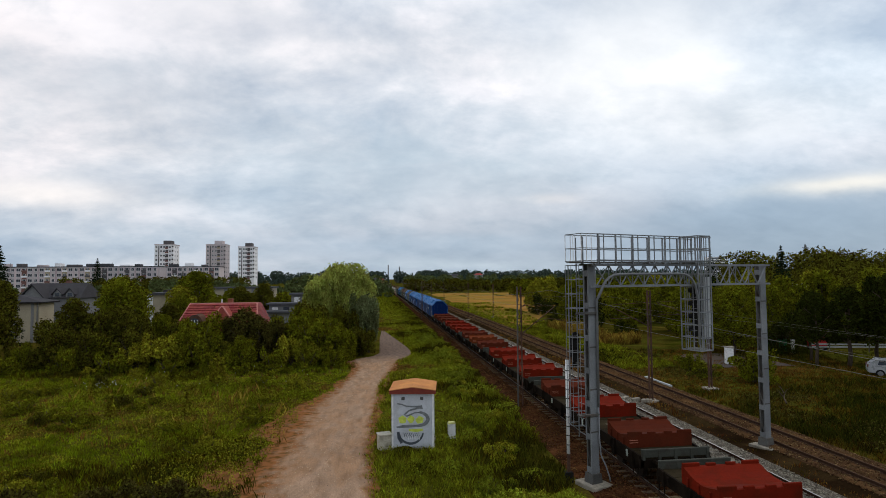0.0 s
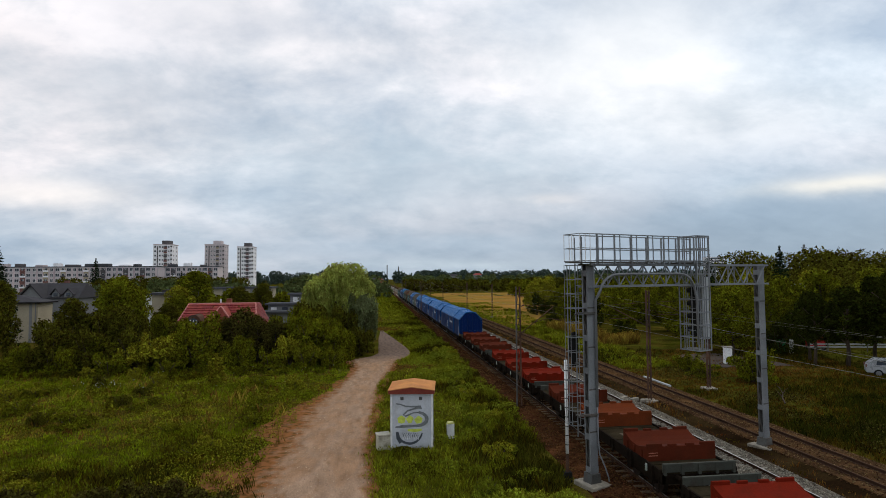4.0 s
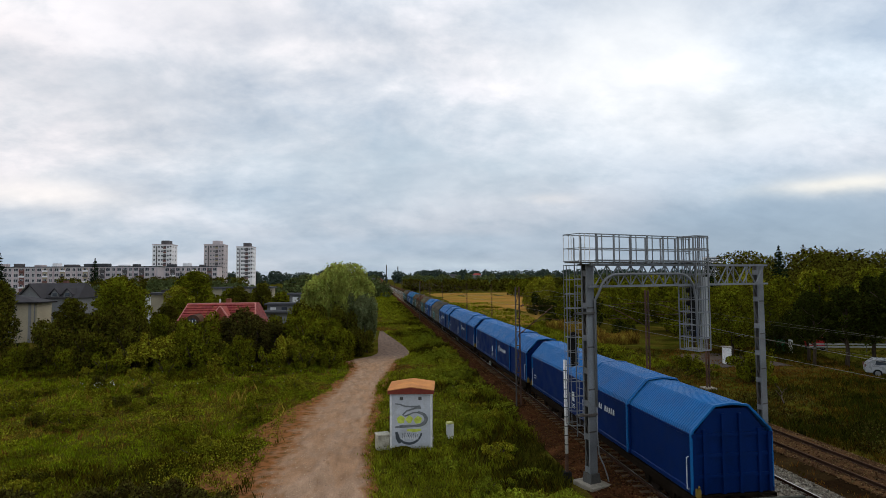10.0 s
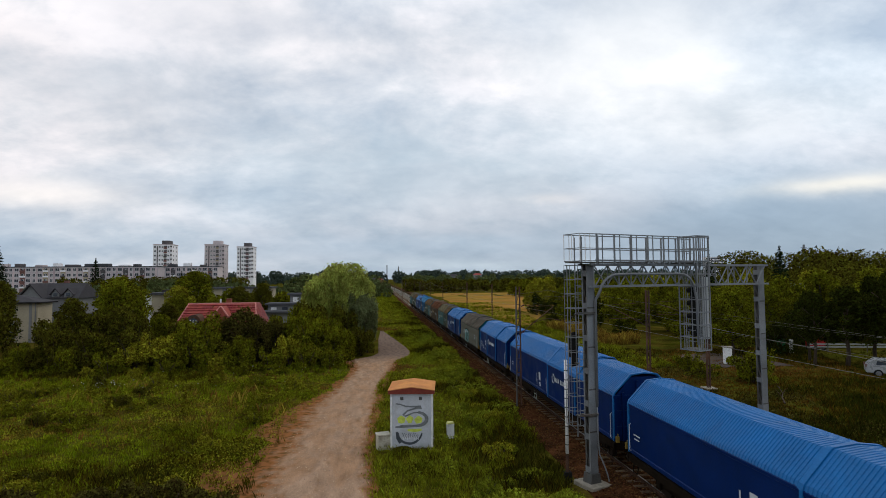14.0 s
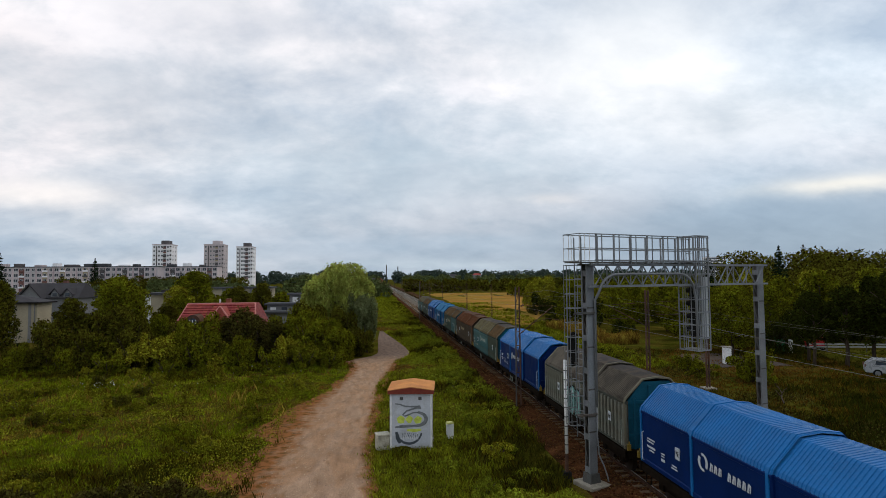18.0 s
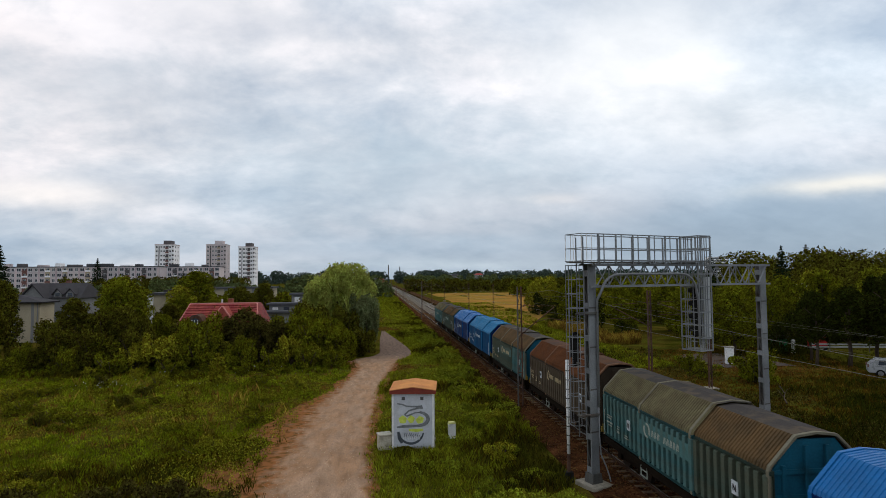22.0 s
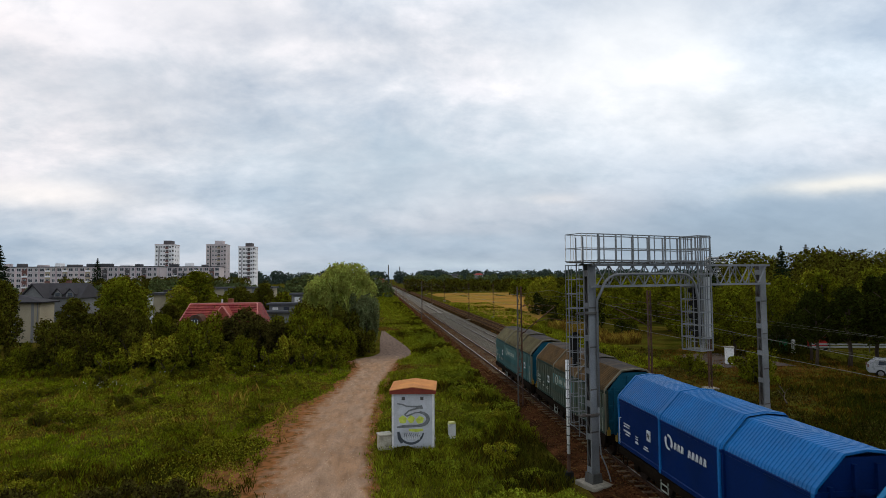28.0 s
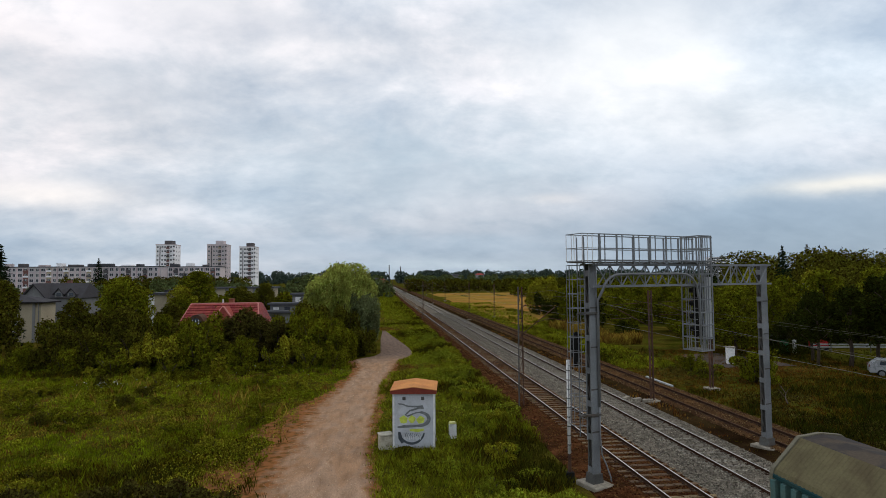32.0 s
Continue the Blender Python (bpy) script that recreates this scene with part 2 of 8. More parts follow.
def path_material():
    """Trodden pale earth that turns into reddish bare earth towards its ragged edge (the mesh carries the distance from it)."""
    mat = material("trodden_earth", (0.315, 0.188, 0.110), 1.0, spread=0.2, scale=1.3, fine=16.0, bump=0.9, other=(0.325, 0.212, 0.138), soil=(0.215, 0.123, 0.066), soil_low=0.55, soil_high=0.8, gloss=0.0, stretch=(1.6, 0.45, 1))
    N, L = mat.node_tree.nodes, mat.node_tree.links
    bsdf = N["Principled BSDF"]
    pale = bsdf.inputs["Base Color"].links[0].from_socket
    at = N.new("ShaderNodeAttribute")
    at.attribute_name = "inside"
    tc = N.new("ShaderNodeTexCoord")
    rough = N.new("ShaderNodeTexNoise")
    rough.inputs["Scale"].default_value, rough.inputs["Detail"].default_value = 1.3, 9.0
    L.new(tc.outputs["Object"], rough.inputs["Vector"])
    add = N.new("ShaderNodeMath")
    add.operation = "MULTIPLY_ADD"
    L.new(rough.outputs["Fac"], add.inputs[0])
    add.inputs[1].default_value = 2.4
    L.new(at.outputs["Fac"], add.inputs[2])
    fade = N.new("ShaderNodeMapRange")
    fade.inputs["From Min"].default_value, fade.inputs["From Max"].default_value = 0.75, 1.75
    L.new(add.outputs[0], fade.inputs["Value"])
    red = N.new("ShaderNodeMix")
    red.data_type = "RGBA"
    red.inputs["A"].default_value = (0.235, 0.098, 0.036, 1)
    red.inputs["B"].default_value = (0.115, 0.058, 0.018, 1)
    spots = N.new("ShaderNodeTexNoise")
    spots.inputs["Scale"].default_value, spots.inputs["Detail"].default_value = 3.1, 8.0
    L.new(tc.outputs["Object"], spots.inputs["Vector"])
    pick = N.new("ShaderNodeMapRange")
    pick.inputs["From Min"].default_value, pick.inputs["From Max"].default_value = 0.45, 0.62
    L.new(spots.outputs["Fac"], pick.inputs["Value"])
    L.new(pick.outputs[0], red.inputs["Factor"])
    mix = N.new("ShaderNodeMix")
    mix.data_type = "RGBA"
    L.new(fade.outputs[0], mix.inputs["Factor"])
    L.new(red.outputs["Result"], mix.inputs["A"])
    L.new(pale, mix.inputs["B"])
    tar = N.new("ShaderNodeAttribute")
    tar.attribute_name = "tarred"
    lane = N.new("ShaderNodeMix")
    lane.data_type = "RGBA"
    worn = N.new("ShaderNodeMath")
    worn.operation = "MULTIPLY_ADD"
    L.new(rough.outputs["Fac"], worn.inputs[0])
    worn.inputs[1].default_value = 0.8
    L.new(tar.outputs["Fac"], worn.inputs[2])
    clip = N.new("ShaderNodeMapRange")
    clip.inputs["From Min"].default_value, clip.inputs["From Max"].default_value = 0.4, 1.2
    L.new(worn.outputs[0], clip.inputs["Value"])
    L.new(clip.outputs[0], lane.inputs["Factor"])
    L.new(mix.outputs["Result"], lane.inputs["A"])
    old = N.new("ShaderNodeMix")
    old.data_type = "RGBA"
    old.inputs["A"].default_value = (0.195, 0.138, 0.105, 1)
    old.inputs["B"].default_value = (0.120, 0.086, 0.068, 1)
    L.new(pick.outputs[0], old.inputs["Factor"])
    L.new(old.outputs["Result"], lane.inputs["B"])
    L.new(lane.outputs["Result"], bsdf.inputs["Base Color"])
    return mat


M["dirt"] = path_material()

# ---- mesh helpers ----
def part(name, bm, mat, parent=None, label="", smooth=False, at=None):
    me = bpy.data.meshes.new(name)
    bm.to_mesh(me)
    bm.free()
    for m in (mat if isinstance(mat, (list, tuple)) else [mat]):
        me.materials.append(m)
    if smooth:
        me.polygons.foreach_set("use_smooth", [True] * len(me.polygons))
    ob = new(name, me)
    ob.parent = parent
    if at is not None:
        ob.matrix_basis = at
    if label:
        tagged(ob, label)
    return ob


def shared(name, me, parent=None, at=None):
    ob = new(name, me)
    ob.parent = parent
    if at is not None:
        ob.matrix_basis = at
    return ob


def thing(name, at, label, category, group="", kind=""):
    ob = new(name)
    ob.empty_display_size = 0.2
    ob.matrix_basis = at
    return tagged(ob, label, category, group, kind)


def box(bm, x0, x1, y0, y1, z0, z1, mat=0, m=None, bevel=0.0):
    v = [bm.verts.new((x, y, z)) for z in (z0, z1) for y in (y0, y1) for x in (x0, x1)]
    fs = [bm.faces.new([v[i] for i in f]) for f in ((0, 2, 3, 1), (4, 5, 7, 6), (0, 1, 5, 4), (2, 6, 7, 3), (1, 3, 7, 5), (0, 4, 6, 2))]
    for f in fs:
        f.material_index = mat
    if m is not None:
        bmesh.ops.transform(bm, matrix=m, verts=v)
    if bevel:
        bmesh.ops.bevel(bm, geom=list({e for f in fs for e in f.edges}), offset=bevel, segments=1, affect="EDGES")
    return v


def bar(bm, a, b, w, d=None, mat=0, up=(0, 0, 1)):
    """A straight bar of w by d from a to b."""
    a, b = Vector(a), Vector(b)
    ax = b - a
    n = ax.length
    if n < 1e-6:
        return
    ax /= n
    u = Vector(up)
    if abs(ax.dot(u)) > 0.98:
        u = Vector((0, 1, 0))
    s = ax.cross(u).normalized()
    u = s.cross(ax)
    d = d or w
    q = [(-w / 2, -d / 2), (w / 2, -d / 2), (w / 2, d / 2), (-w / 2, d / 2)]
    lo = [bm.verts.new(a + s * i + u * j) for i, j in q]
    hi = [bm.verts.new(b + s * i + u * j) for i, j in q]
    fs = [bm.faces.new(lo[::-1]), bm.faces.new(hi)]
    fs += [bm.faces.new((lo[i], lo[(i + 1) % 4], hi[(i + 1) % 4], hi[i])) for i in range(4)]
    for f in fs:
        f.material_index = mat


def tube(bm, pts, r, n=6, mat=0, r_end=None):
    """A round tube along a line of points, tapering to r_end."""
    pts = [Vector(p) for p in pts]
    rings = []
    last = Vector((0.13, 0.31, 0.94))
    for i, p in enumerate(pts):
        ax = (pts[min(i + 1, len(pts) - 1)] - pts[max(i - 1, 0)]).normalized()
        s = ax.cross(last if abs(ax.dot(last)) < 0.97 else Vector((1, 0, 0))).normalized()
        u = s.cross(ax)
        k = r if r_end is None else r + (r_end - r) * i / max(len(pts) - 1, 1)
        rings.append([bm.verts.new(p + (s * math.cos(2 * math.pi * j / n) + u * math.sin(2 * math.pi * j / n)) * k) for j in range(n)])
    fs = [bm.faces.new(rings[0]), bm.faces.new(rings[-1][::-1])]
    for a, b in zip(rings, rings[1:]):
        fs += [bm.faces.new((a[j], b[j], b[(j + 1) % n], a[(j + 1) % n])) for j in range(n)]
    for f in fs:
        f.material_index = mat


def prism(bm, profile, y0, y1, mat=0, m=None):
    """A profile of (x, z) points drawn out along y."""
    a = [bm.verts.new((x, y0, z)) for x, z in profile]
    b = [bm.verts.new((x, y1, z)) for x, z in profile]
    n = len(profile)
    fs = [bm.faces.new(a), bm.faces.new(b[::-1])]
    fs += [bm.faces.new((a[i], b[i], b[(i + 1) % n], a[(i + 1) % n])) for i in range(n)]
    for f in fs:
        f.material_index = mat
    if m is not None:
        bmesh.ops.transform(bm, matrix=m, verts=a + b)
    bmesh.ops.recalc_face_normals(bm, faces=fs)


def lathe(bm, profile, axis_m, n=16, mat=0):
    """A profile of (radius, height) points turned about z, then posed by axis_m."""
    rings = [[bm.verts.new((r * math.cos(2 * math.pi * j / n), r * math.sin(2 * math.pi * j / n), h)) for j in range(n)] for r, h in profile]
    fs = [bm.faces.new(rings[0][::-1]), bm.faces.new(rings[-1])]
    for a, b in zip(rings, rings[1:]):
        fs += [bm.faces.new((a[j], a[(j + 1) % n], b[(j + 1) % n], b[j])) for j in range(n)]
    for f in fs:
        f.material_index = mat
    bmesh.ops.transform(bm, matrix=axis_m, verts=[v for r in rings for v in r])


def cloud_mesh(name, verts, faces, mats, slots=None):
    """A mesh from arrays, for grass, gravel and leaves."""
    me = bpy.data.meshes.new(name)
    verts = np.asarray(verts, dtype=np.float32)
    faces = np.asarray(faces, dtype=np.int32)
    k = faces.shape[1]
    me.vertices.add(len(verts))
    me.vertices.foreach_set("co", verts.ravel())
    me.loops.add(faces.size)
    me.loops.foreach_set("vertex_index", faces.ravel())
    me.polygons.add(len(faces))
    me.polygons.foreach_set("loop_start", np.arange(0, faces.size, k, dtype=np.int32))
    me.polygons.foreach_set("loop_total", np.full(len(faces), k, dtype=np.int32))
    for m in mats:
        me.materials.append(m)
    if slots is not None:
        me.polygons.foreach_set("material_index", np.asarray(slots, dtype=np.int32))
    me.update(calc_edges=True)
    me.validate()
    return me


# ---- ground, path, tracks ----
XL, XR, X3 = 11.45, 15.42, 20.25
RAIL_Z, GAUGE = 0.35, 1.507
STRUCT = "structure"


def lump(x, y):
    """The height of the meadow: soft humps, level along the railway and the path."""
    if abs(y) > 400 or abs(x) > 400:
        return 0.0
    k = min(max((7.5 - x) / 2.5, (x - 24.5) / 3.0, 0.0), 1.0)
    p = min(max(abs(x - path_mid(y)) - path_half(y) - 0.2, 0.0) / 1.5, 1.0)
    return k * p * (0.16 * noise.noise((x * 0.21, y * 0.21, 0.0)) + 0.05 * noise.noise((x * 0.9, y * 0.9, 3.0)))


PATH = [(12, -4.6, 0.3), (18, -4.3, -0.1), (22.4, -4.1, -0.35), (24.5, -4.15, -0.5), (28.3, -4.05, -0.55), (33.5, -3.9, -0.45), (38.5, -3.6, -0.2), (43, -2.95, 0.0),
        (50, -1.8, 0.8), (54, -1.5, 1.4), (57, -1.75, 1.85), (59, -2.2, 2.2), (60.5, -1.6, 2.9), (62.5, -0.2, 3.7), (65, 0.5, 4.05), (70, 0.55, 3.75), (76, 0.6, 3.1), (82, 0.7, 2.4), (88, 0.95, 1.7), (92, 1.05, 1.4)]


def path_edge(y, k):
    for a, b in zip(PATH, PATH[1:]):
        if y <= b[0]:
            f = max((y - a[0]) / (b[0] - a[0]), 0.0)
            return a[k] + (b[k] - a[k]) * f
    return PATH[-1][k]


def path_mid(y):
    return (path_edge(y, 1) + path_edge(y, 2)) / 2


def path_half(y):
    return (path_edge(y, 2) - path_edge(y, 1)) / 2


def grid_lines(stops):
    out = [stops[0][0]]
    for (a, step), (b, _) in zip(stops, stops[1:]):
        n = max(int(round((b - a) / step)), 1)
        out += [a + (b - a) * (i + 1) / n for i in range(n)]
    return out


def make_ground():
    xs = grid_lines([(-2600, 700), (-400, 80), (-60, 1.5), (9, 8), (25, 1.5), (75, 80), (400, 700), (2600, 1)])
    ys = grid_lines([(-200, 100), (0, 1.5), (100, 20), (400, 200), (1000, 1000), (4200, 1)])
    v = [(x, y, lump(x, y)) for y in ys for x in xs]
    n = len(xs)
    f = [(j * n + i, j * n + i + 1, (j + 1) * n + i + 1, (j + 1) * n + i) for j in range(len(ys) - 1) for i in range(n - 1)]
    ob = new("ground", cloud_mesh("ground", v, f, [M["grass"]]))
    ob.data.polygons.foreach_set("use_smooth", [True] * len(f))
    tagged(ob, "rough green and straw-coloured meadow ground", "ground", kind=STRUCT)


def strip(name, ys, left, right, z, mat, label, category):
    """A flat strip between two edges that wander a little, with a thickness that sinks into the ground."""
    v, f = [], []
    cols = 5
    for y in ys:
        a, b = left(y), right(y)
        for i in range(cols):
            t = i / (cols - 1)
            v.append((a + (b - a) * t, y, z if 0 < i < cols - 1 else z - 0.03))
    for j in range(len(ys) - 1):
        for i in range(cols - 1):
            k = j * cols + i
            f.append((k, k + 1, k + cols + 1, k + cols))
    ob = new(name, cloud_mesh(name, v, f, [mat]))
    ob.data.polygons.foreach_set("use_smooth", [True] * len(f))
    return tagged(ob, label, category, kind=STRUCT)


def wob(y, s, a):
    return a * (noise.noise((y * 0.35, s, 0.0)) + 0.6 * noise.noise((y * 1.3, s, 5.0)))


def bare_width(y):
    """How far the reddish bare earth reaches beside the path's left edge."""
    return min(max((45.5 - y) * 0.20, 0.38), 4.3) + wob(y, 11.0, 0.5)


def make_paths():
    v, f, inside, tarred = [], [], [], []
    ys = [12 + 0.4 * i for i in range(201)]
    cols = 25
    for y in ys:
        a, b = path_edge(y, 1), path_edge(y, 2)
        lo = a - max(bare_width(y), 0.3) - 0.5
        hi = b + 0.7 + wob(y, 15.0, 0.3)
        if y > 58:
            k = min((y - 58) / 4, 1.0)
            lo, hi = lo + (a - 0.15 - lo) * k, hi + (b + 0.1 - hi) * k
        for k in range(cols):
            x = lo + (hi - lo) * k / (cols - 1)
            d = min((x - a) / (1.3 if y < 40 else 0.6), (b - x) / 0.45) + max(y - 60, 0)
            inside.append(min(max(d + 0.1, -1.2), 1.2))
            tarred.append(min(max((y - 57) / 7, 0.0), 1.0))
            v.append((x, y, 0.045 if 0 < k < cols - 1 else -0.04))
    for j in range(len(ys) - 1):
        for k in range(cols - 1):
            q = j * cols + k
            f.append((q, q + 1, q + cols + 1, q + cols))
    me = cloud_mesh("path", v, f, [M["dirt"]])
    me.attributes.new("inside", "FLOAT", "POINT").data.foreach_set("value", inside)
    me.attributes.new("tarred", "FLOAT", "POINT").data.foreach_set("value", tarred)
    tagged(new("path", me), "trodden earth path with reddish edges that runs into an old tarmac lane", "path", kind=STRUCT)


def make_beds():
    def bed(name, profile, mat, label, y1=900.0):
        bm = bmesh.new()
        prism(bm, profile, -30.0, y1)
        tagged(part(name, bm, mat), label, "ballast", kind=STRUCT)
    bed("ballast_bed", [(8.35, -0.1), (8.35, 0.02), (9.8, 0.20), (12.62, 0.20), (12.62, -0.1)], M["ballast_old"], "rust-brown old track ballast")
    bed("ballast_bed", [(12.62, -0.1), (12.62, 0.215), (16.75, 0.215), (17.65, 0.06), (17.65, -0.1)], M["ballast_new"], "fresh light grey track ballast")
    bed("ballast_bed", [(18.85, -0.1), (18.85, 0.17), (19.0, 0.20), (21.6, 0.20), (22.5, 0.02), (22.5, -0.1)], M["ballast_mid"], "brown stony old track ballast")
    bed("ditch_bed", [(17.65, -0.1), (17.65, 0.03), (18.0, 0.01), (18.45, 0.05), (18.85, 0.165), (18.85, -0.1)], M["soil"], "strip of dark bare soil between the tracks")


def make_track(name, xc, top_mat, sleeper_mat, label, sunk):
    tr = thing(name, pose(xc, 0, 0), label, "railway track", "railway tracks", STRUCT)
    for side in (-1, 1):
        bm = bmesh.new()
        xm = side * GAUGE / 2
        z = RAIL_Z
        prism(bm, [(xm - 0.07, z - 0.165), (xm + 0.07, z - 0.165), (xm + 0.07, z - 0.15), (xm + 0.012, z - 0.125), (xm + 0.012, z - 0.045), (xm + 0.036, z - 0.035),
                   (xm + 0.036, z - 0.006), (xm - 0.036, z - 0.006), (xm - 0.036, z - 0.035), (xm - 0.012, z - 0.045), (xm - 0.012, z - 0.125), (xm - 0.07, z - 0.15)], -30, 900)
        prism(bm, [(xm - 0.032, z - 0.004), (xm + 0.032, z - 0.004), (xm + 0.026, z), (xm - 0.026, z)], -30, 900, 1)
        part("rail", bm, [M["rail_side"], top_mat], tr)
    bm = bmesh.new()
    prism(bm, [(-0.13, -0.10), (0.13, -0.10), (0.11, 0.0), (-0.11, 0.0)], -1.3, 1.3, m=Matrix.Rotation(radians(90), 4, "Z"))
    for s in (-1, 1):
        for k in (-1, 1):
            box(bm, s * GAUGE / 2 + k * 0.11 - 0.045, s * GAUGE / 2 + k * 0.11 + 0.045, -0.07, 0.07, 0.0, 0.03, 1)
    first = part("sleeper", bm, [sleeper_mat, M["rail_side"]], tr, at=pose(0, 12.0, 0.225 - sunk))
    rng = random.Random(int(xc * 10))
    for i in range(1, 260):
        shared("sleeper", first.data, tr, pose(rng.uniform(-0.03, 0.03), 12.0 + 0.6 * i + rng.uniform(-0.03, 0.03), 0.225 - sunk - rng.uniform(0, 0.012), 0, 0, rng.uniform(-1, 1)))
    bm = bmesh.new()
    for i in range(260, 900):
        box(bm, -1.3, 1.3, 12.0 + 0.6 * i - 0.12, 12.0 + 0.6 * i + 0.12, 0.15 - sunk, 0.225 - sunk)
    tagged(part("distant_sleepers", bm, sleeper_mat, tr), kind="stuff")


def make_stones():
    rng = np.random.default_rng(4)
    tet = np.array([(1, 1, 1), (-1, -1, 1), (-1, 1, -1), (1, -1, -1), (0.2, -0.1, 1.3)], dtype=float)
    tri = np.array([(0, 4, 1), (0, 2, 4), (4, 2, 1), (0, 1, 3), (0, 3, 2), (1, 2, 3)])
    for name, n, x0, x1, zf, mats, label in (
            ("gravel", 36000, 12.65, 17.6, lambda x: np.where(x < 16.75, 0.215, 0.215 - (x - 16.75) * 0.17), [M["stone_new"]], "loose light grey ballast stones"),
            ("gravel", 20000, 8.4, 12.6, lambda x: np.where(x > 9.8, 0.2, 0.02 + (x - 8.35) * 0.124), [M["stone_old"]], "loose rusty ballast stones"),
            ("gravel", 15000, 18.7, 22.4, lambda x: np.where(x < 18.9, 0.06 + np.clip(x - 18.2, 0, 1) * 0.2, np.where(x > 21.6, 0.2 - (x - 21.6) * 0.2, 0.2)), [M["stone_mid"]], "loose rusty ballast stones")):
        x = rng.uniform(x0, x1, n)
        y = 13 + 120 * rng.random(n) ** 2.1
        z = zf(x) + 0.005
        s = rng.uniform(0.02, 0.042, n) * (1 + np.clip(y - 40, 0, 90) / 90)
        ang = rng.uniform(0, 6.28, n)
        flat = tet[None] * s[:, None, None] * np.array([1, 1, 0.7])
        c, q = np.cos(ang)[:, None], np.sin(ang)[:, None]
        v = np.stack([flat[..., 0] * c - flat[..., 1] * q, flat[..., 0] * q + flat[..., 1] * c, flat[..., 2]], -1) + np.stack([x, y, z], -1)[:, None]
        f = tri[None] + (np.arange(n) * 5)[:, None, None]
        tagged(new(name, cloud_mesh(name, v.reshape(-1, 3), f.reshape(-1, 3), mats)), label, "gravel", kind="stuff")


make_ground()
make_paths()
make_beds()
make_track("track_1", XL, M["rail_top"], M["sleeper"], "railway track on pale weathered sleepers", 0.0)
make_track("track_2", XR, M["rail_top"], M["sleeper_new"], "railway track bedded deep in grey ballast", 0.0)
make_track("track_3", X3, M["rail_top_rusty"], M["sleeper"], "disused rusty railway track in brown ballast", 0.03)
make_stones()


def make_path_gravel():
    """Small stones and crumbs of earth on the trodden path."""
    rng = np.random.default_rng(8)
    n = 9000
    y = 14 + 48 * rng.random(n) ** 1.3
    a, b = np.array([path_edge(q, 1) for q in y]), np.array([path_edge(q, 2) for q in y])
    x = a - 0.5 + (b - a + 0.9) * rng.random(n)
    tet = np.array([(1, 1, 0), (-1, 0.6, 0), (0, -1.2, 0), (0.1, 0, 1)], dtype=float)
    tri = np.array([(0, 1, 3), (1, 2, 3), (2, 0, 3)])
    s = rng.uniform(0.010, 0.032, n) * rng.uniform(0.4, 1, n)
    c, q = np.cos(rng.uniform(0, 6.28, n))[:, None], np.sin(rng.uniform(0, 6.28, n))[:, None]
    t = tet[None] * s[:, None, None]
    v = np.stack([t[..., 0] * c - t[..., 1] * q, t[..., 0] * q + t[..., 1] * c, t[..., 2] * 0.8], -1) + np.stack([x, y, np.full(n, 0.045)], -1)[:, None]
    f = tri[None] + (np.arange(n) * 4)[:, None, None]
    tagged(new("path_gravel", cloud_mesh("path_gravel", v.reshape(-1, 3), f.reshape(-1, 3), [M["stone_path"]])), "scattered pale stones on the path", "gravel", kind="stuff")


make_path_gravel()

# ---- the train ----
def paint(name, colour, dirt, rough=0.45, amount=(0.5, 0.8), gloss=0.06):
    return material(name, colour, rough, spread=0.14, scale=0.8, fine=18.0, bump=0.04, soil=dirt, soil_low=amount[0], soil_high=amount[1], gloss=gloss)


# one blue: walls darkened and roofs brightened the way sky light falls on them
BLUE = paint("blue_shaded_wall_paint", (0.0008, 0.016, 0.092), (0.002, 0.015, 0.066), 0.5, (0.5, 0.85), 0.10)
BLUE_ROOF = paint("blue_lit_roof_paint", (0.006, 0.122, 0.345), (0.010, 0.10, 0.27), 0.45, (0.5, 0.85), 0.20)
PALE_BLUE = paint("faded_blue_shaded_side", (0.006, 0.055, 0.14), (0.014, 0.05, 0.10), 0.6)
PALE_BLUE_ROOF = paint("faded_blue_lit_roof", (0.026, 0.165, 0.32), (0.045, 0.14, 0.23), 0.55)
GREY = paint("dusty_grey_green_paint", (0.060, 0.066, 0.054), (0.075, 0.064, 0.046), 0.8, (0.4, 0.7))
GREY_ROOF = paint("sooty_grey_roof", (0.115, 0.098, 0.074), (0.072, 0.060, 0.050), 0.85, (0.42, 0.62))
GREEN = paint("faded_green_paint", (0.026, 0.044, 0.036), (0.035, 0.036, 0.024), 0.8, (0.4, 0.7))
TEAL = paint("faded_teal_paint", (0.016, 0.052, 0.055), (0.035, 0.055, 0.046), 0.7, (0.42, 0.75))
TEAL_END = paint("teal_end_wall", (0.010, 0.085, 0.135), (0.015, 0.05, 0.06), 0.7)
BROWN_ROOF = paint("rusty_brown_roof", (0.125, 0.075, 0.034), (0.07, 0.048, 0.026), 0.9, (0.4, 0.7))
OLIVE_ROOF = paint("olive_dust_roof", (0.150, 0.128, 0.068), (0.095, 0.074, 0.042), 0.9, (0.4, 0.7))
RUST_ROOF = paint("rust_red_roof", (0.115, 0.043, 0.017), (0.080, 0.034, 0.016), 0.9, (0.4, 0.7))
RUST_RIM = paint("pale_rust_rim", (0.17, 0.088, 0.05), (0.12, 0.065, 0.04), 0.9)
BEIGE_LETTER = material("beige_lettering", (0.42, 0.33, 0.19), 0.7, spread=0.2, bump=0)
RUST_TOP = paint("rust_brown_roof_top", (0.095, 0.045, 0.022), (0.066, 0.042, 0.032), 0.9, (0.45, 0.65))
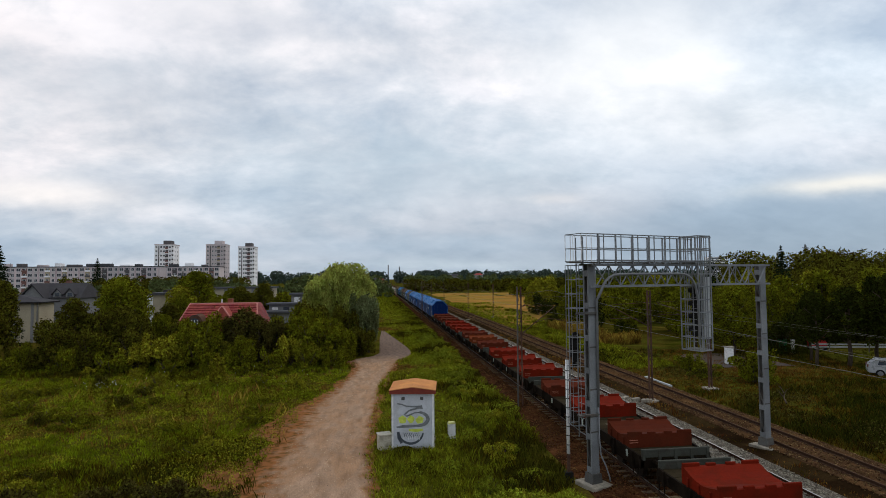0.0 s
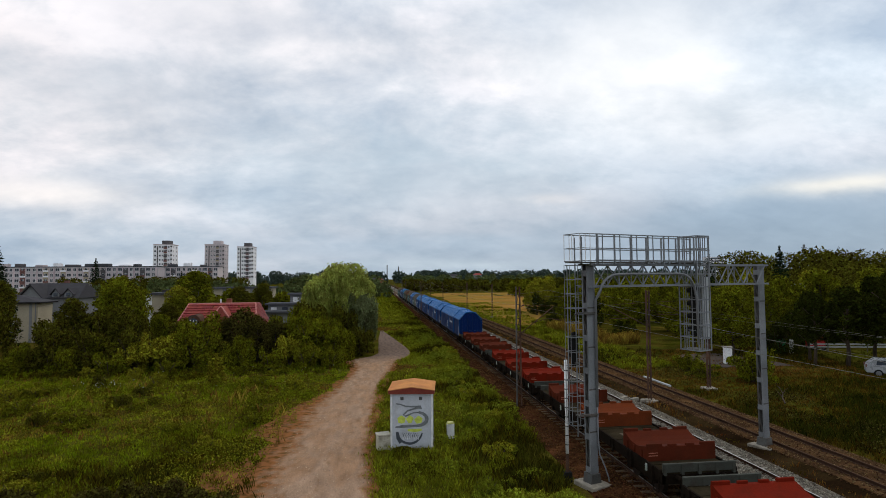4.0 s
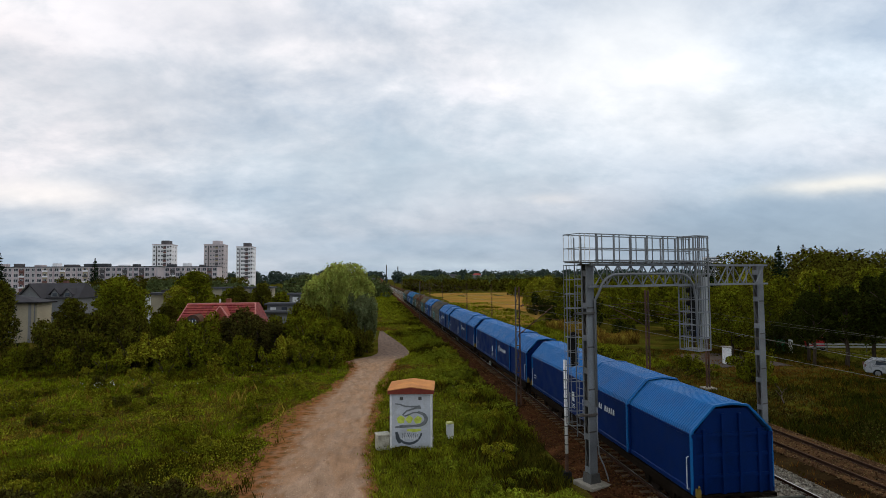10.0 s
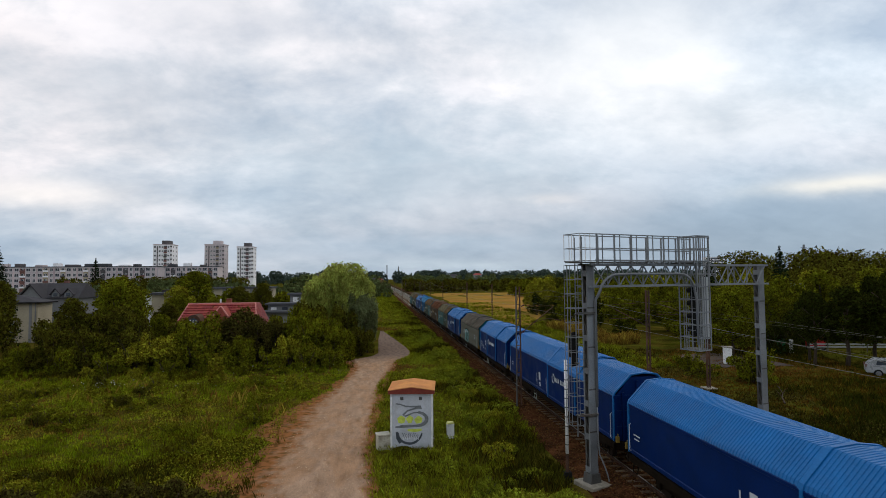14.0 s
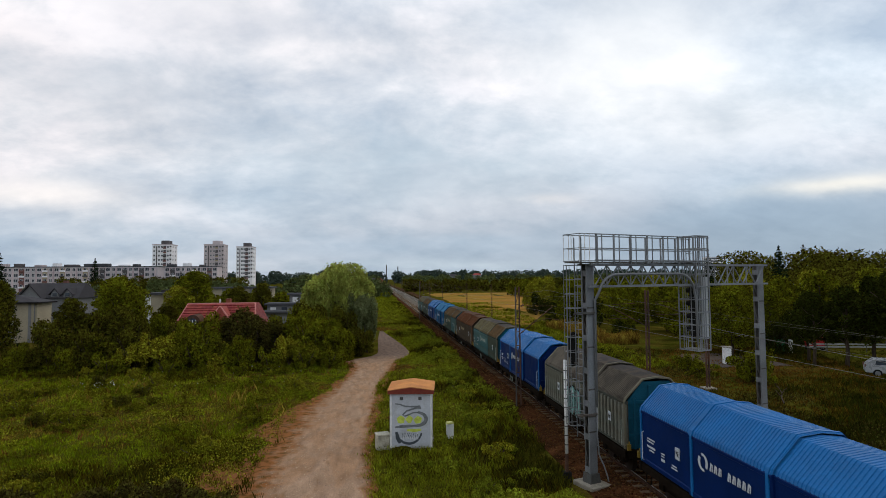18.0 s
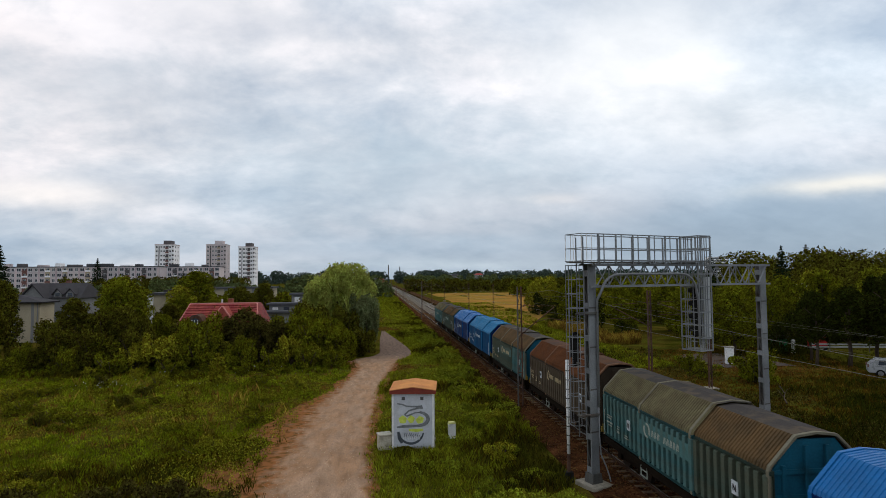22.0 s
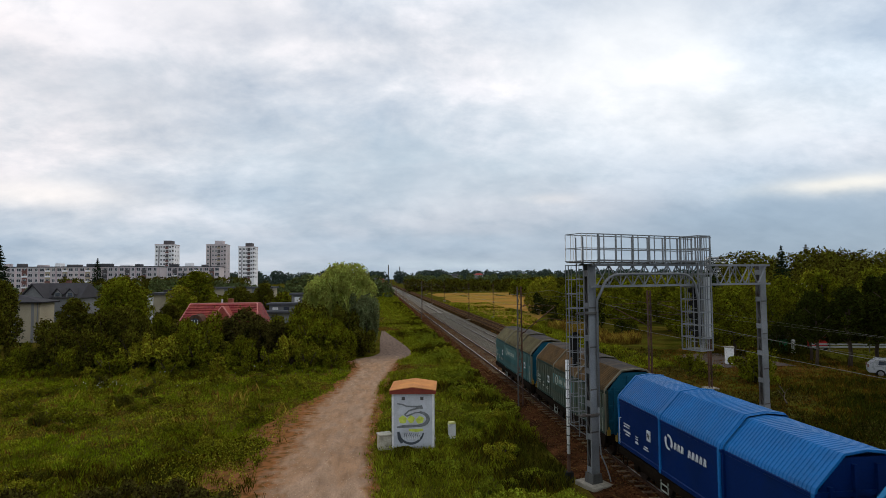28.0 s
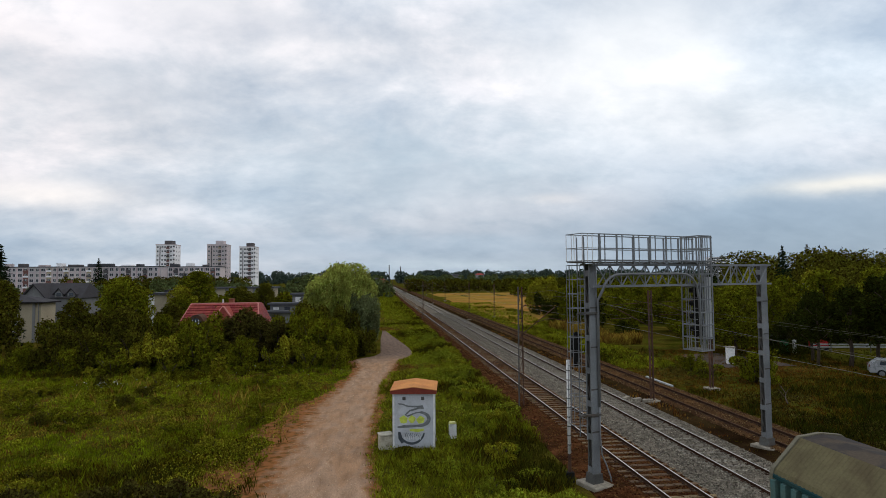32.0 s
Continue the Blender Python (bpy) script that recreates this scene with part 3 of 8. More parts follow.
BROWN_SIDE = paint("brown_grey_side", (0.048, 0.034, 0.023), (0.032, 0.024, 0.016), 0.85, (0.4, 0.7))
RED = paint("red_oxide_paint", (0.150, 0.013, 0.005), (0.075, 0.013, 0.005), 0.75, (0.45, 0.75), 0.02)
YELLOW = paint("dirty_yellow_paint", (0.22, 0.15, 0.03), (0.08, 0.06, 0.03))
LETTER = material("white_lettering", (0.55, 0.58, 0.60), 0.6, spread=0.1, bump=0)
FADED_LETTER = material("faded_lettering", (0.30, 0.33, 0.28), 0.7, spread=0.2, bump=0)

SOOT = paint("sooty_roof_top", (0.050, 0.044, 0.040), (0.085, 0.066, 0.048), 0.9, (0.5, 0.62))
PANEL = paint("pale_teal_panel", (0.075, 0.165, 0.16), (0.06, 0.115, 0.10), 0.7, (0.5, 0.75))
RIM_OLD = paint("dusty_rim", (0.17, 0.155, 0.11), (0.10, 0.085, 0.06), 0.85)
EAVE_Z, TOP_Z, EAVE_X, TOP_X = 3.05, 3.92, 1.37, 0.60


def wheelset_mesh():
    bm = bmesh.new()
    tube(bm, [(-0.95, 0, 0), (0.95, 0, 0)], 0.08, 8)
    for s in (-1, 1):
        lathe(bm, [(0.46, -0.07), (0.46, 0.05), (0.49, 0.06), (0.49, 0.085), (0.40, 0.085), (0.36, 0.03), (0.16, 0.06), (0.14, 0.09)],
              Matrix.Translation((s * 0.76, 0, 0)) @ Matrix.Rotation(radians(-90 * s), 4, "Y"), 20)
        for k in range(4):
            a = k * math.pi / 2
            box(bm, s * 0.83 - 0.012, s * 0.83 + 0.012, math.cos(a) * 0.28 - 0.05, math.cos(a) * 0.28 + 0.05, math.sin(a) * 0.28 - 0.05, math.sin(a) * 0.28 + 0.05)
    me = bpy.data.meshes.new("wheelset")
    bm.to_mesh(me)
    bm.free()
    me.materials.append(M["wheel"])
    return me


def bogie_mesh():
    bm = bmesh.new()
    for s in (-1, 1):
        prism(bm, [(-1.25, 0.55), (-1.25, 0.68), (-0.6, 0.72), (-0.45, 0.60), (0.45, 0.60), (0.6, 0.72), (1.25, 0.68), (1.25, 0.55), (0.95, 0.40), (0.7, 0.40), (0.5, 0.42), (-0.5, 0.42), (-0.7, 0.40), (-0.95, 0.40)],
              s * 1.0 - 0.06, s * 1.0 + 0.06, m=Matrix.Rotation(radians(90), 4, "Z"))
        for y in (-0.9, 0.9):
            box(bm, s * 1.02 - 0.11, s * 1.02 + 0.11, y - 0.16, y + 0.16, 0.36, 0.64)
            for d in (-0.22, 0.22):
                tube(bm, [(s * 1.02, y + d, 0.45), (s * 1.02, y + d, 0.7)], 0.06, 8)
    box(bm, -1.0, 1.0, -0.2, 0.2, 0.5, 0.75)
    for y in (-1.2, 1.2):
        box(bm, -1.0, 1.0, y - 0.05, y + 0.05, 0.52, 0.64)
    me = bpy.data.meshes.new("bogie")
    bm.to_mesh(me)
    bm.free()
    me.materials.append(M["under"])
    return me


WHEELSET, BOGIE = wheelset_mesh(), bogie_mesh()
WHEELS = []


def running_gear(w, length, inset):
    """Two bogies with their wheelsets, the underframe, buffers and couplings of a wagon whose buffers span 0 to length."""
    for y in (inset, length - inset):
        b = shared("bogie", BOGIE, w, pose(0, y, 0))
        for d in (-0.9, 0.9):
            ws = shared("wheelset", WHEELSET, b, pose(0, d, 0.46))
            WHEELS.append((ws, d))
    bm = bmesh.new()
    for s in (-1, 1):
        prism(bm, [(s * 1.30, 0.82), (s * 1.42, 0.82), (s * 1.42, 1.10), (s * 1.30, 1.10)], 0.62, length - 0.62)
        box(bm, s * 0.25 - 0.08, s * 0.25 + 0.08, 0.62, length - 0.62, 0.75, 1.08)
    for y in (0.62, length - 0.74):
        box(bm, -1.45, 1.45, y, y + 0.12, 0.80, 1.12)
    for i in range(int(length / 1.5)):
        y = 1.2 + i * 1.5
        if y < length - 1:
            box(bm, -1.3, 1.3, y - 0.04, y + 0.04, 0.86, 1.06)
    box(bm, -0.5, 0.1, length / 2 - 0.9, length / 2 + 0.3, 0.45, 0.8)
    tube(bm, [(0.5, length / 2 - 0.5, 0.62), (0.5, length / 2 + 0.7, 0.62)], 0.2, 10)
    part("underframe", bm, M["under"], w)
    for y, d in ((0.62, -1), (length - 0.62, 1)):
        for s in (-1, 1):
            bm = bmesh.new()
            tube(bm, [(s * 0.875, y, 1.04), (s * 0.875, y + d * 0.4, 1.04)], 0.09, 8)
            lathe(bm, [(0.12, 0.0), (0.24, 0.02), (0.24, 0.05), (0.10, 0.07)], Matrix.Translation((s * 0.875, y + d * 0.55, 1.04)) @ Matrix.Rotation(radians(-90 * d), 4, "X"), 14)
            part("buffer", bm, M["under"], w)
        bm = bmesh.new()
        box(bm, -0.08, 0.08, min(y, y + d * 0.3), max(y, y + d * 0.3), 0.93, 1.07)
        tube(bm, [(0, y + d * 0.3, 1.0), (0, y + d * 0.42, 0.85), (0, y + d * 0.35, 0.65)], 0.035, 6)
        part("coupling", bm, M["under"], w)


def hood_ring(y, grow, top=None):
    """Left eave to right eave over the roof; top: the growth of the flat top where it differs."""
    ex, tx = EAVE_X + grow, TOP_X + grow * 0.6
    crown = grow if top is None else top
    return [(-ex, y, EAVE_Z), (-ex + 0.05, y, EAVE_Z + 0.12 + grow * 0.3), (-tx - 0.02, y, TOP_Z - 0.05 + grow), (-tx + 0.03, y, TOP_Z - 0.01 + crown), (0, y, TOP_Z + 0.06 + crown),
            (tx - 0.03, y, TOP_Z - 0.01 + crown), (tx + 0.02, y, TOP_Z - 0.05 + grow), (ex - 0.05, y, EAVE_Z + 0.12 + grow * 0.3), (ex, y, EAVE_Z)]


RIB = {}
# ribs lightened against their sheets: the shaded gaps are put into these colours
RIB_TINT = {"brown_grey_side": paint("lit_brown_rib", (0.105, 0.080, 0.055), (0.07, 0.052, 0.034), 0.85, (0.42, 0.75)), "faded_teal_paint": paint("lit_teal_rib", (0.070, 0.160, 0.160), (0.095, 0.125, 0.10), 0.85, (0.42, 0.75)), "faded_green_paint": paint("lit_green_rib", (0.072, 0.098, 0.076), (0.095, 0.09, 0.06), 0.85, (0.42, 0.75)),
            "dusty_grey_green_paint": paint("lit_grey_rib", (0.18, 0.185, 0.150), (0.14, 0.12, 0.085), 0.85, (0.42, 0.75))}


def rib_mesh(mat, z0, z1):
    """One upright rib of a wagon side."""
    key = (mat.name, z0, z1)
    if key not in RIB:
        bm = bmesh.new()
        prism(bm, [(-0.06, z0), (0.10, z0), (0.10, z1), (-0.06, z1 - 0.05)], -0.085, 0.085)
        me = bpy.data.meshes.new("rib")
        bm.to_mesh(me)
        bm.free()
        me.materials.append(mat)
        RIB[key] = me
    return RIB[key]


def rim_band(y, grow, skirt):
    """A continuous band round the hood's section."""
    bm = bmesh.new()
    rows = []
    for g, yy in ((-0.02, y - 0.055), (0.04, y - 0.055), (0.04, y + 0.055), (-0.02, y + 0.055)):
        ex = EAVE_X + grow + g
        rows.append([bm.verts.new(p) for p in [(-ex, yy, skirt), *hood_ring(yy, grow + g), (ex, yy, skirt)]])
    n = len(rows[0])
    for i in range(4):
        a, b = rows[i], rows[(i + 1) % 4]
        for k in range(n - 1):
            bm.faces.new((a[k], b[k], b[k + 1], a[k + 1]))
    for k in (0, n - 1):
        bm.faces.new([r[k] for r in rows])
    bmesh.ops.recalc_face_normals(bm, faces=bm.faces[:])
    return bm


def hood(w, y0, y1, grow, side, roof, ribs, rim, soot=None, skirt=1.16, roof_pitch=0.128, relief=0.02):
    """One telescopic hood: a ribbed roof shell that carries its side sheets, ribs and end bands."""
    bm = bmesh.new()
    n = max(int((y1 - y0) / roof_pitch), 2)
    ys, step = [], (y1 - y0) / n
    for i in range(n):
        ys += [(y0 + i * step, 0.0), (y0 + (i + 0.32) * step, 0.0), (y0 + (i + 0.40) * step, relief), (y0 + (i + 0.92) * step, relief)]
    ys.append((y1, 0.0))
    rings = [[bm.verts.new(p) for p in hood_ring(y, grow + g, grow + relief if ribs else None)] for y, g in ys]
    for a, b in zip(rings, rings[1:]):
        for k in range(8):
            bm.faces.new((a[k], b[k], b[k + 1], a[k + 1]))
    bmesh.ops.recalc_face_normals(bm, faces=bm.faces[:])
    bm.faces.ensure_lookup_table()
    if bm.faces[3].normal.z < 0:
        bmesh.ops.reverse_faces(bm, faces=bm.faces[:])
    if ribs:
        # soot lies on the flat top alone
        for q, face in enumerate(bm.faces):
            face.material_index = 1 if q % 8 in (3, 4) else 0
    top = part("hood", bm, [roof, soot or SOOT], w)
    ex = EAVE_X + grow
    for s in (-1, 1):
        bm = bmesh.new()
        deep = -0.10 if ribs else 0.0
        prof = [(0.0, skirt), (0.03, skirt), (0.03, skirt + 0.13), (deep, skirt + 0.16), (deep, EAVE_Z - 0.12), (0.03, EAVE_Z - 0.10), (0.03, EAVE_Z - 0.02), (0.0, EAVE_Z + 0.01), (-0.12, EAVE_Z + 0.01), (-0.12, skirt)]
        prism(bm, [(s * (ex + q), z) for q, z in prof], y0, y1)
        part("side_sheet", bm, side, top)
        if ribs:
            m = max(int((y1 - y0) / ribs), 1)
            for i in range(m + 1):
                y = y0 + 0.14 + (y1 - y0 - 0.28) * i / m
                shared("rib", rib_mesh(RIB_TINT.get(side.name, side), skirt + 0.12, EAVE_Z - 0.1), top, pose(s * ex, y, 0, 0, 0, 0 if s < 0 else 180))
    for yy in rim:
        part("rim", rim_band(yy, grow, skirt), (RIM_OLD if soot is None else RUST_RIM) if ribs else roof, top)
    return top


def end_wall(w, y, d, mat):
    bm = bmesh.new()
    prof = [(-1.27, 1.14), (1.27, 1.14), (1.27, EAVE_Z - 0.05), (TOP_X - 0.02, TOP_Z - 0.1), (-TOP_X + 0.02, TOP_Z - 0.1), (-1.27, EAVE_Z - 0.05)]
    prism(bm, prof, y - 0.04, y + 0.04)
    wall = part("end_wall", bm, mat, w)
    for x in (-0.95, -0.3, 0.3, 0.95):
        bm = bmesh.new()
        a, b = sorted((y + d * 0.04, y + d * 0.13))
        box(bm, x - 0.05, x + 0.05, a, b, 1.14, TOP_Z - 0.25 - max(abs(x) - 0.5, 0) * 1.1)
        part("stiffener", bm, mat, wall)
    for z in (1.7, 2.35, 3.0):
        bm = bmesh.new()
        a, b = sorted((y + d * 0.04, y + d * 0.09))
        box(bm, -1.26, 1.26, a, b, z - 0.06, z + 0.06)
        part("stiffener", bm, mat, wall)


def handrail(w, x, y, z0, z1, mat):
    bm = bmesh.new()
    s = 1 if x > 0 else -1
    tube(bm, [(x, y, z0), (x + s * 0.07, y, z0 + 0.03), (x + s * 0.07, y, z1 - 0.03), (x, y, z1)], 0.017, 5)
    part("handrail", bm, mat, w)


def step_iron(w, x, y, mat):
    """A hanging step: a bent bar that forms a frame below the sill."""
    bm = bmesh.new()
    s = 1 if x > 0 else -1
    tube(bm, [(x, y - 0.19, 1.05), (x + s * 0.05, y - 0.19, 0.50), (x + s * 0.06, y - 0.17, 0.46), (x + s * 0.06, y + 0.17, 0.46), (x + s * 0.05, y + 0.19, 0.50), (x, y + 0.19, 1.05)], 0.022, 5)
    part("step", bm, mat, w)


def side_marks(w, y, ex, mat, old):
    """A round badge with a bar of lettering behind it, and small panels, on the left flank."""
    x = -ex - (0.062 if old else 0.036)
    bm = bmesh.new()
    n = 20
    rings = [[bm.verts.new((x, y + r * math.cos(2 * math.pi * k / n), 2.42 + q * r * math.sin(2 * math.pi * k / n))) for k in range(n)] for r, q in ((0.27, 1.0), (0.14, 1.35))]
    for k in range(n):
        if k % 10 not in (2, 3):
            bm.faces.new((rings[0][k], rings[0][(k + 1) % n], rings[1][(k + 1) % n], rings[1][k]))
    part("badge", bm, mat, w, "round light badge")
    for i in range(9):
        if i == 3:
            continue
        yy = y - 0.42 - i * 0.215
        bm = bmesh.new()
        bar(bm, (x, yy + 0.045, 2.28), (x, yy - 0.01, 2.52), 0.008, 0.06, up=(0, 1, 0.2))
        bar(bm, (x, yy - 0.055, 2.29), (x, yy - 0.065, 2.50), 0.008, 0.045, up=(0, 1, 0.0))
        part("lettering_bar", bm, mat, w)


def square_sign(w, y, z, ex):
    """A white plate with a dark hooked mark."""
    bm = bmesh.new()
    box(bm, -ex - 0.010, -ex + 0.02, y - 0.13, y + 0.13, z - 0.19, z + 0.19)
    plate = part("sign_plate", bm, LETTER, w, "small white square sign")
    bm = bmesh.new()
    x = -ex - 0.014
    for a, b in (((-0.06, -0.10), (-0.06, 0.09)), ((0.06, -0.09), (0.06, 0.10)), ((0.06, 0.09), (-0.06, -0.09))):
        bar(bm, (x, y + a[0], z + a[1]), (x, y + b[0], z + b[1]), 0.006, 0.035, up=(0, -(b[1] - a[1]), b[0] - a[0]))
    part("sign_stroke", bm, M["black"], plate)


def small_panels(w, spots, ex, mat, old):
    x = -ex - (0.108 if old else 0.036)
    for y, z, dy, dz in spots:
        bm = bmesh.new()
        box(bm, x - 0.004, x + 0.004, y - dy / 2, y + dy / 2, z - dz / 2, z + dz / 2)
        part("marking", bm, mat, w)


def hood_wagon(label, length, cuts, side, roof, end, old, group, ribs=0.0, marks=True, lights=LETTER, lifted=1, smooth_roof=False, soot=None):
    """A covered coil wagon: y 0 is the end that runs ahead, the hoods meet at cuts."""
    w = thing("hood_wagon", pose(XL, 0, RAIL_Z), label, "freight wagon", group)
    running_gear(w, length, 2.55 if length < 15 else 3.4)
    lo, hi = 0.66, length - 0.66
    stops = [lo, *cuts, hi]
    for i, (a, b) in enumerate(zip(stops, stops[1:])):
        grow = 0.07 if i == lifted else 0.0
        rim = []
        if i == lifted:
            rim = [a + 0.06, b - 0.06]
        if i == 0:
            rim.append(a + 0.06)
        if i == len(stops) - 2:
            rim.append(b - 0.06)
        a2, b2 = (a - 0.1, b + 0.1) if i == lifted else (a, b)
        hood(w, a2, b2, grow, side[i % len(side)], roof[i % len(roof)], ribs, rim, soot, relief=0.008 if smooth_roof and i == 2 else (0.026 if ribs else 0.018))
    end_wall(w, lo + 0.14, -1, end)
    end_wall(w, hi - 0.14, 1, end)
    for y in (lo + 0.25, hi - 0.25):
        for s in (-1, 1):
            handrail(w, s * (EAVE_X + 0.01), y, 1.25, 2.3, lights if not old else FADED_LETTER)
            step_iron(w, s * 1.3, y + (0.25 if y < length / 2 else -0.25), M["under"])
    for y in (0.45, length - 0.45):
        bm = bmesh.new()
        box(bm, -1.42, -1.28, y - 0.05, y + 0.05, 1.18, 1.42)
        tube(bm, [(-1.35, y, 1.4), (-1.4, y - 0.15, 1.55)], 0.03, 6)
        part("lever", bm, YELLOW, w, "yellow hood lever")
    bm = bmesh.new()
    sy = length * 0.63
    for d in (-0.24, 0.24):
        bar(bm, (-1.40, sy + d, 1.0), (-1.42, sy + d, 0.55), 0.035)
    for z in (0.57, 0.80):
        bar(bm, (-1.42, sy - 0.24, z), (-1.42, sy + 0.24, z), 0.035)
    part("step", bm, FADED_LETTER, w, "small pale step frame")
    if ribs and marks and side[0] is not BROWN_SIDE:
        bm = bmesh.new()
        box(bm, -EAVE_X - 0.125, -EAVE_X - 0.09, cuts[0] + 0.12, cuts[-1] - 0.05, 2.16, 2.70)
        part("lettering_panel", bm, PANEL, w, "pale teal lettering panel")
    if marks:
        mid = cuts[-1] - (0.72 if length < 15 else 1.15)
        side_marks(w, mid, EAVE_X + 0.07, lights, bool(ribs))
        if length > 15:
            small_panels(w, [(12.08, 1.75, 0.05, 0.85), (10.16, 1.75, 0.05, 0.85), (9.45, 1.75, 0.05, 0.85), (11.5, 2.05, 0.32, 0.46), (11.45, 1.66, 0.35, 0.04), (11.45, 1.58, 0.30, 0.04), (11.45, 1.50, 0.35, 0.04),
                             (18.3, 1.95, 0.5, 0.05), (18.3, 1.80, 0.4, 0.05)], EAVE_X, lights, False)
        else:
            rows = [(length - 1.5, 2.14, 0.55, 0.05), (length - 1.45, 2.04, 0.5, 0.05), (length - 1.5, 1.86, 0.6, 0.07), (length - 1.55, 1.74, 0.35, 0.05), (length - 2.35, 1.88, 0.25, 0.04), (length - 2.35, 1.79, 0.2, 0.04),
                    (length - 2.35, 1.66, 0.25, 0.09), (length - 3.1, 1.70, 0.3, 0.04), (length - 3.1, 1.61, 0.4, 0.04)]
            small_panels(w, rows, EAVE_X, lights, bool(ribs))
    if length < 15:
        for y in ((length - 3.32, 2.0) if ribs else (length - 3.32,)):
            square_sign(w, y, 2.18, EAVE_X + (0.105 if ribs else 0.036))
    return w


def coil_cradle(w, y, tint):
    """A red steel cradle: a hollow between two notched cross plates, its sides dished."""
    bm = bmesh.new()
    wide, half = 1.36, 1.02
    prof = [(-half, 1.21), (half, 1.21), (half, 1.80), (half - 0.14, 1.80), (0.55, 1.68), (0.2, 1.60), (-0.2, 1.58), (-0.55, 1.64), (-half + 0.10, 1.74), (-half, 1.74)]
    prism(bm, prof, -wide, wide, m=Matrix.Rotation(radians(90), 4, "Z"))
    cradle = part("coil_cradle", bm, tint, w, "red notched steel coil cradle", at=pose(0, y, 0))
    for yy, low in ((-half + 0.04, 1.74), (half - 0.05, 1.80)):
        for k in range(4):
            x = -wide + 0.3 + k * (2 * wide - 0.6) / 3
            bm = bmesh.new()
            hw = 0.30 if k in (0, 3) else 0.17
            box(bm, x - hw, x + hw, yy - 0.045, yy + 0.045, low - 0.02, low + (0.11 if k in (0, 3) else 0.085), bevel=0.012)
            part("crest", bm, tint, cradle)
    for s in (-1, 1):
        for yy in (-0.62, 0.0, 0.62):
            bm = bmesh.new()
            a, b = sorted((s * wide, s * (wide + 0.05)))
            box(bm, a, b, yy - 0.05, yy + 0.05, 1.21, 1.55)
            part("stiffener", bm, tint, cradle)
    for z in (1.40, 1.50):
        bm = bmesh.new()
        box(bm, -wide + 0.06, -wide + 0.42, -half - 0.006, -half + 0.01, z, z + 0.025)
        part("marking", bm, PINK_MARK, cradle)
    return cradle


def flat_wagon(length, tints):
    w = thing("flat_wagon", pose(XL, 0, RAIL_Z), "dark flat wagon carrying red steel coil cradles", "freight wagon", "flat wagons of the train")
    running_gear(w, length, 3.0)
    bm = bmesh.new()
    box(bm, -1.34, 1.34, 0.7, length - 0.7, 1.09, 1.14)
    deck = part("deck", bm, DECK, w)
    n = 18
    for i in range(n):
        y0 = 0.7 + (length - 1.4) * i / n
        bm = bmesh.new()
        box(bm, -1.36, 1.36, y0, y0 + (length - 1.4) / n - 0.03, 1.14, 1.20 + (0.008 if i % 2 else 0))
        part("plank", bm, DECK, deck)
    for s in (-1, 1):
        bm = bmesh.new()
        box(bm, s * 1.42 - 0.04, s * 1.42 + 0.04, 0.7, length - 0.7, 1.02, 1.27)
        for i in range(9):
            y = 1.2 + i * (length - 2.4) / 8
            box(bm, s * 1.49 - 0.04, s * 1.49 + 0.04, y - 0.06, y + 0.06, 0.8, 1.3)
        part("side_sill", bm, M["under"], w)
        for i in range(9):
            y = 1.6 + i * (length - 3.2) / 8
            bm = bmesh.new()
            box(bm, s * 1.53 - 0.02, s * 1.53 + 0.02, y - 0.05, y + 0.05, 0.98, 1.24)
            part("stake", bm, FADED_LETTER if i % 3 == 0 else M["under"], w)
    for y, d in ((0.66, -1), (length - 0.66, 1)):
        bm = bmesh.new()
        box(bm, -1.38, 1.38, y - 0.03, y + 0.03, 1.2, 1.46)
        for x in (-1.3, -0.65, 0.0, 0.65, 1.3):
            box(bm, x - 0.05, x + 0.05, y - 0.06, y + 0.06, 1.1, 1.5)
        box(bm, -1.38, 1.38, y - 0.05, y + 0.05, 1.44, 1.5)
        part("end_board", bm, END_BOARD, w, "low grey-green end board")
    for i, y in enumerate((2.85, 7.8, 12.85)):
        coil_cradle(w, y, tints[i % len(tints)])
    for i, y in enumerate((5.3, 10.3)):
        bm = bmesh.new()
        box(bm, -0.75 + i * 0.5, 0.05 + i * 0.5, y - 0.4, y + 0.3, 1.205, 1.222)
        part("steel_plate", bm, PLATE, w, "pale worn plate on the deck")
    for y in (1.0, length - 1.0):
        step_iron(w, -1.42, y, M["under"])
    return w


DECK = material("oily_deck", (0.026, 0.019, 0.010), 0.95, spread=0.35, scale=1.5, fine=15.0, bump=0.2, other=(0.045, 0.036, 0.020), patch=0.5, gloss=0.02)
PLATE = material("worn_plate", (0.13, 0.10, 0.07), 0.9, spread=0.35, scale=2.5, fine=15.0, bump=0.1, gloss=0.03)
PINK_MARK = material("pale_red_mark", (0.38, 0.14, 0.09), 0.8, spread=0.2, bump=0)
END_BOARD = paint("grey_green_board", (0.062, 0.064, 0.052), (0.040, 0.028, 0.018), 0.9)
DARK_RED = paint("dull_red_paint", (0.088, 0.018, 0.008), (0.055, 0.017, 0.008), 0.8, gloss=0.02)
BRICK_RED = paint("brick_red_paint", (0.14, 0.032, 0.010), (0.09, 0.025, 0.010), 0.8, gloss=0.02)
TRAIN = []
LONG, SHORT, FLAT = 19.74, 12.04, 16.05


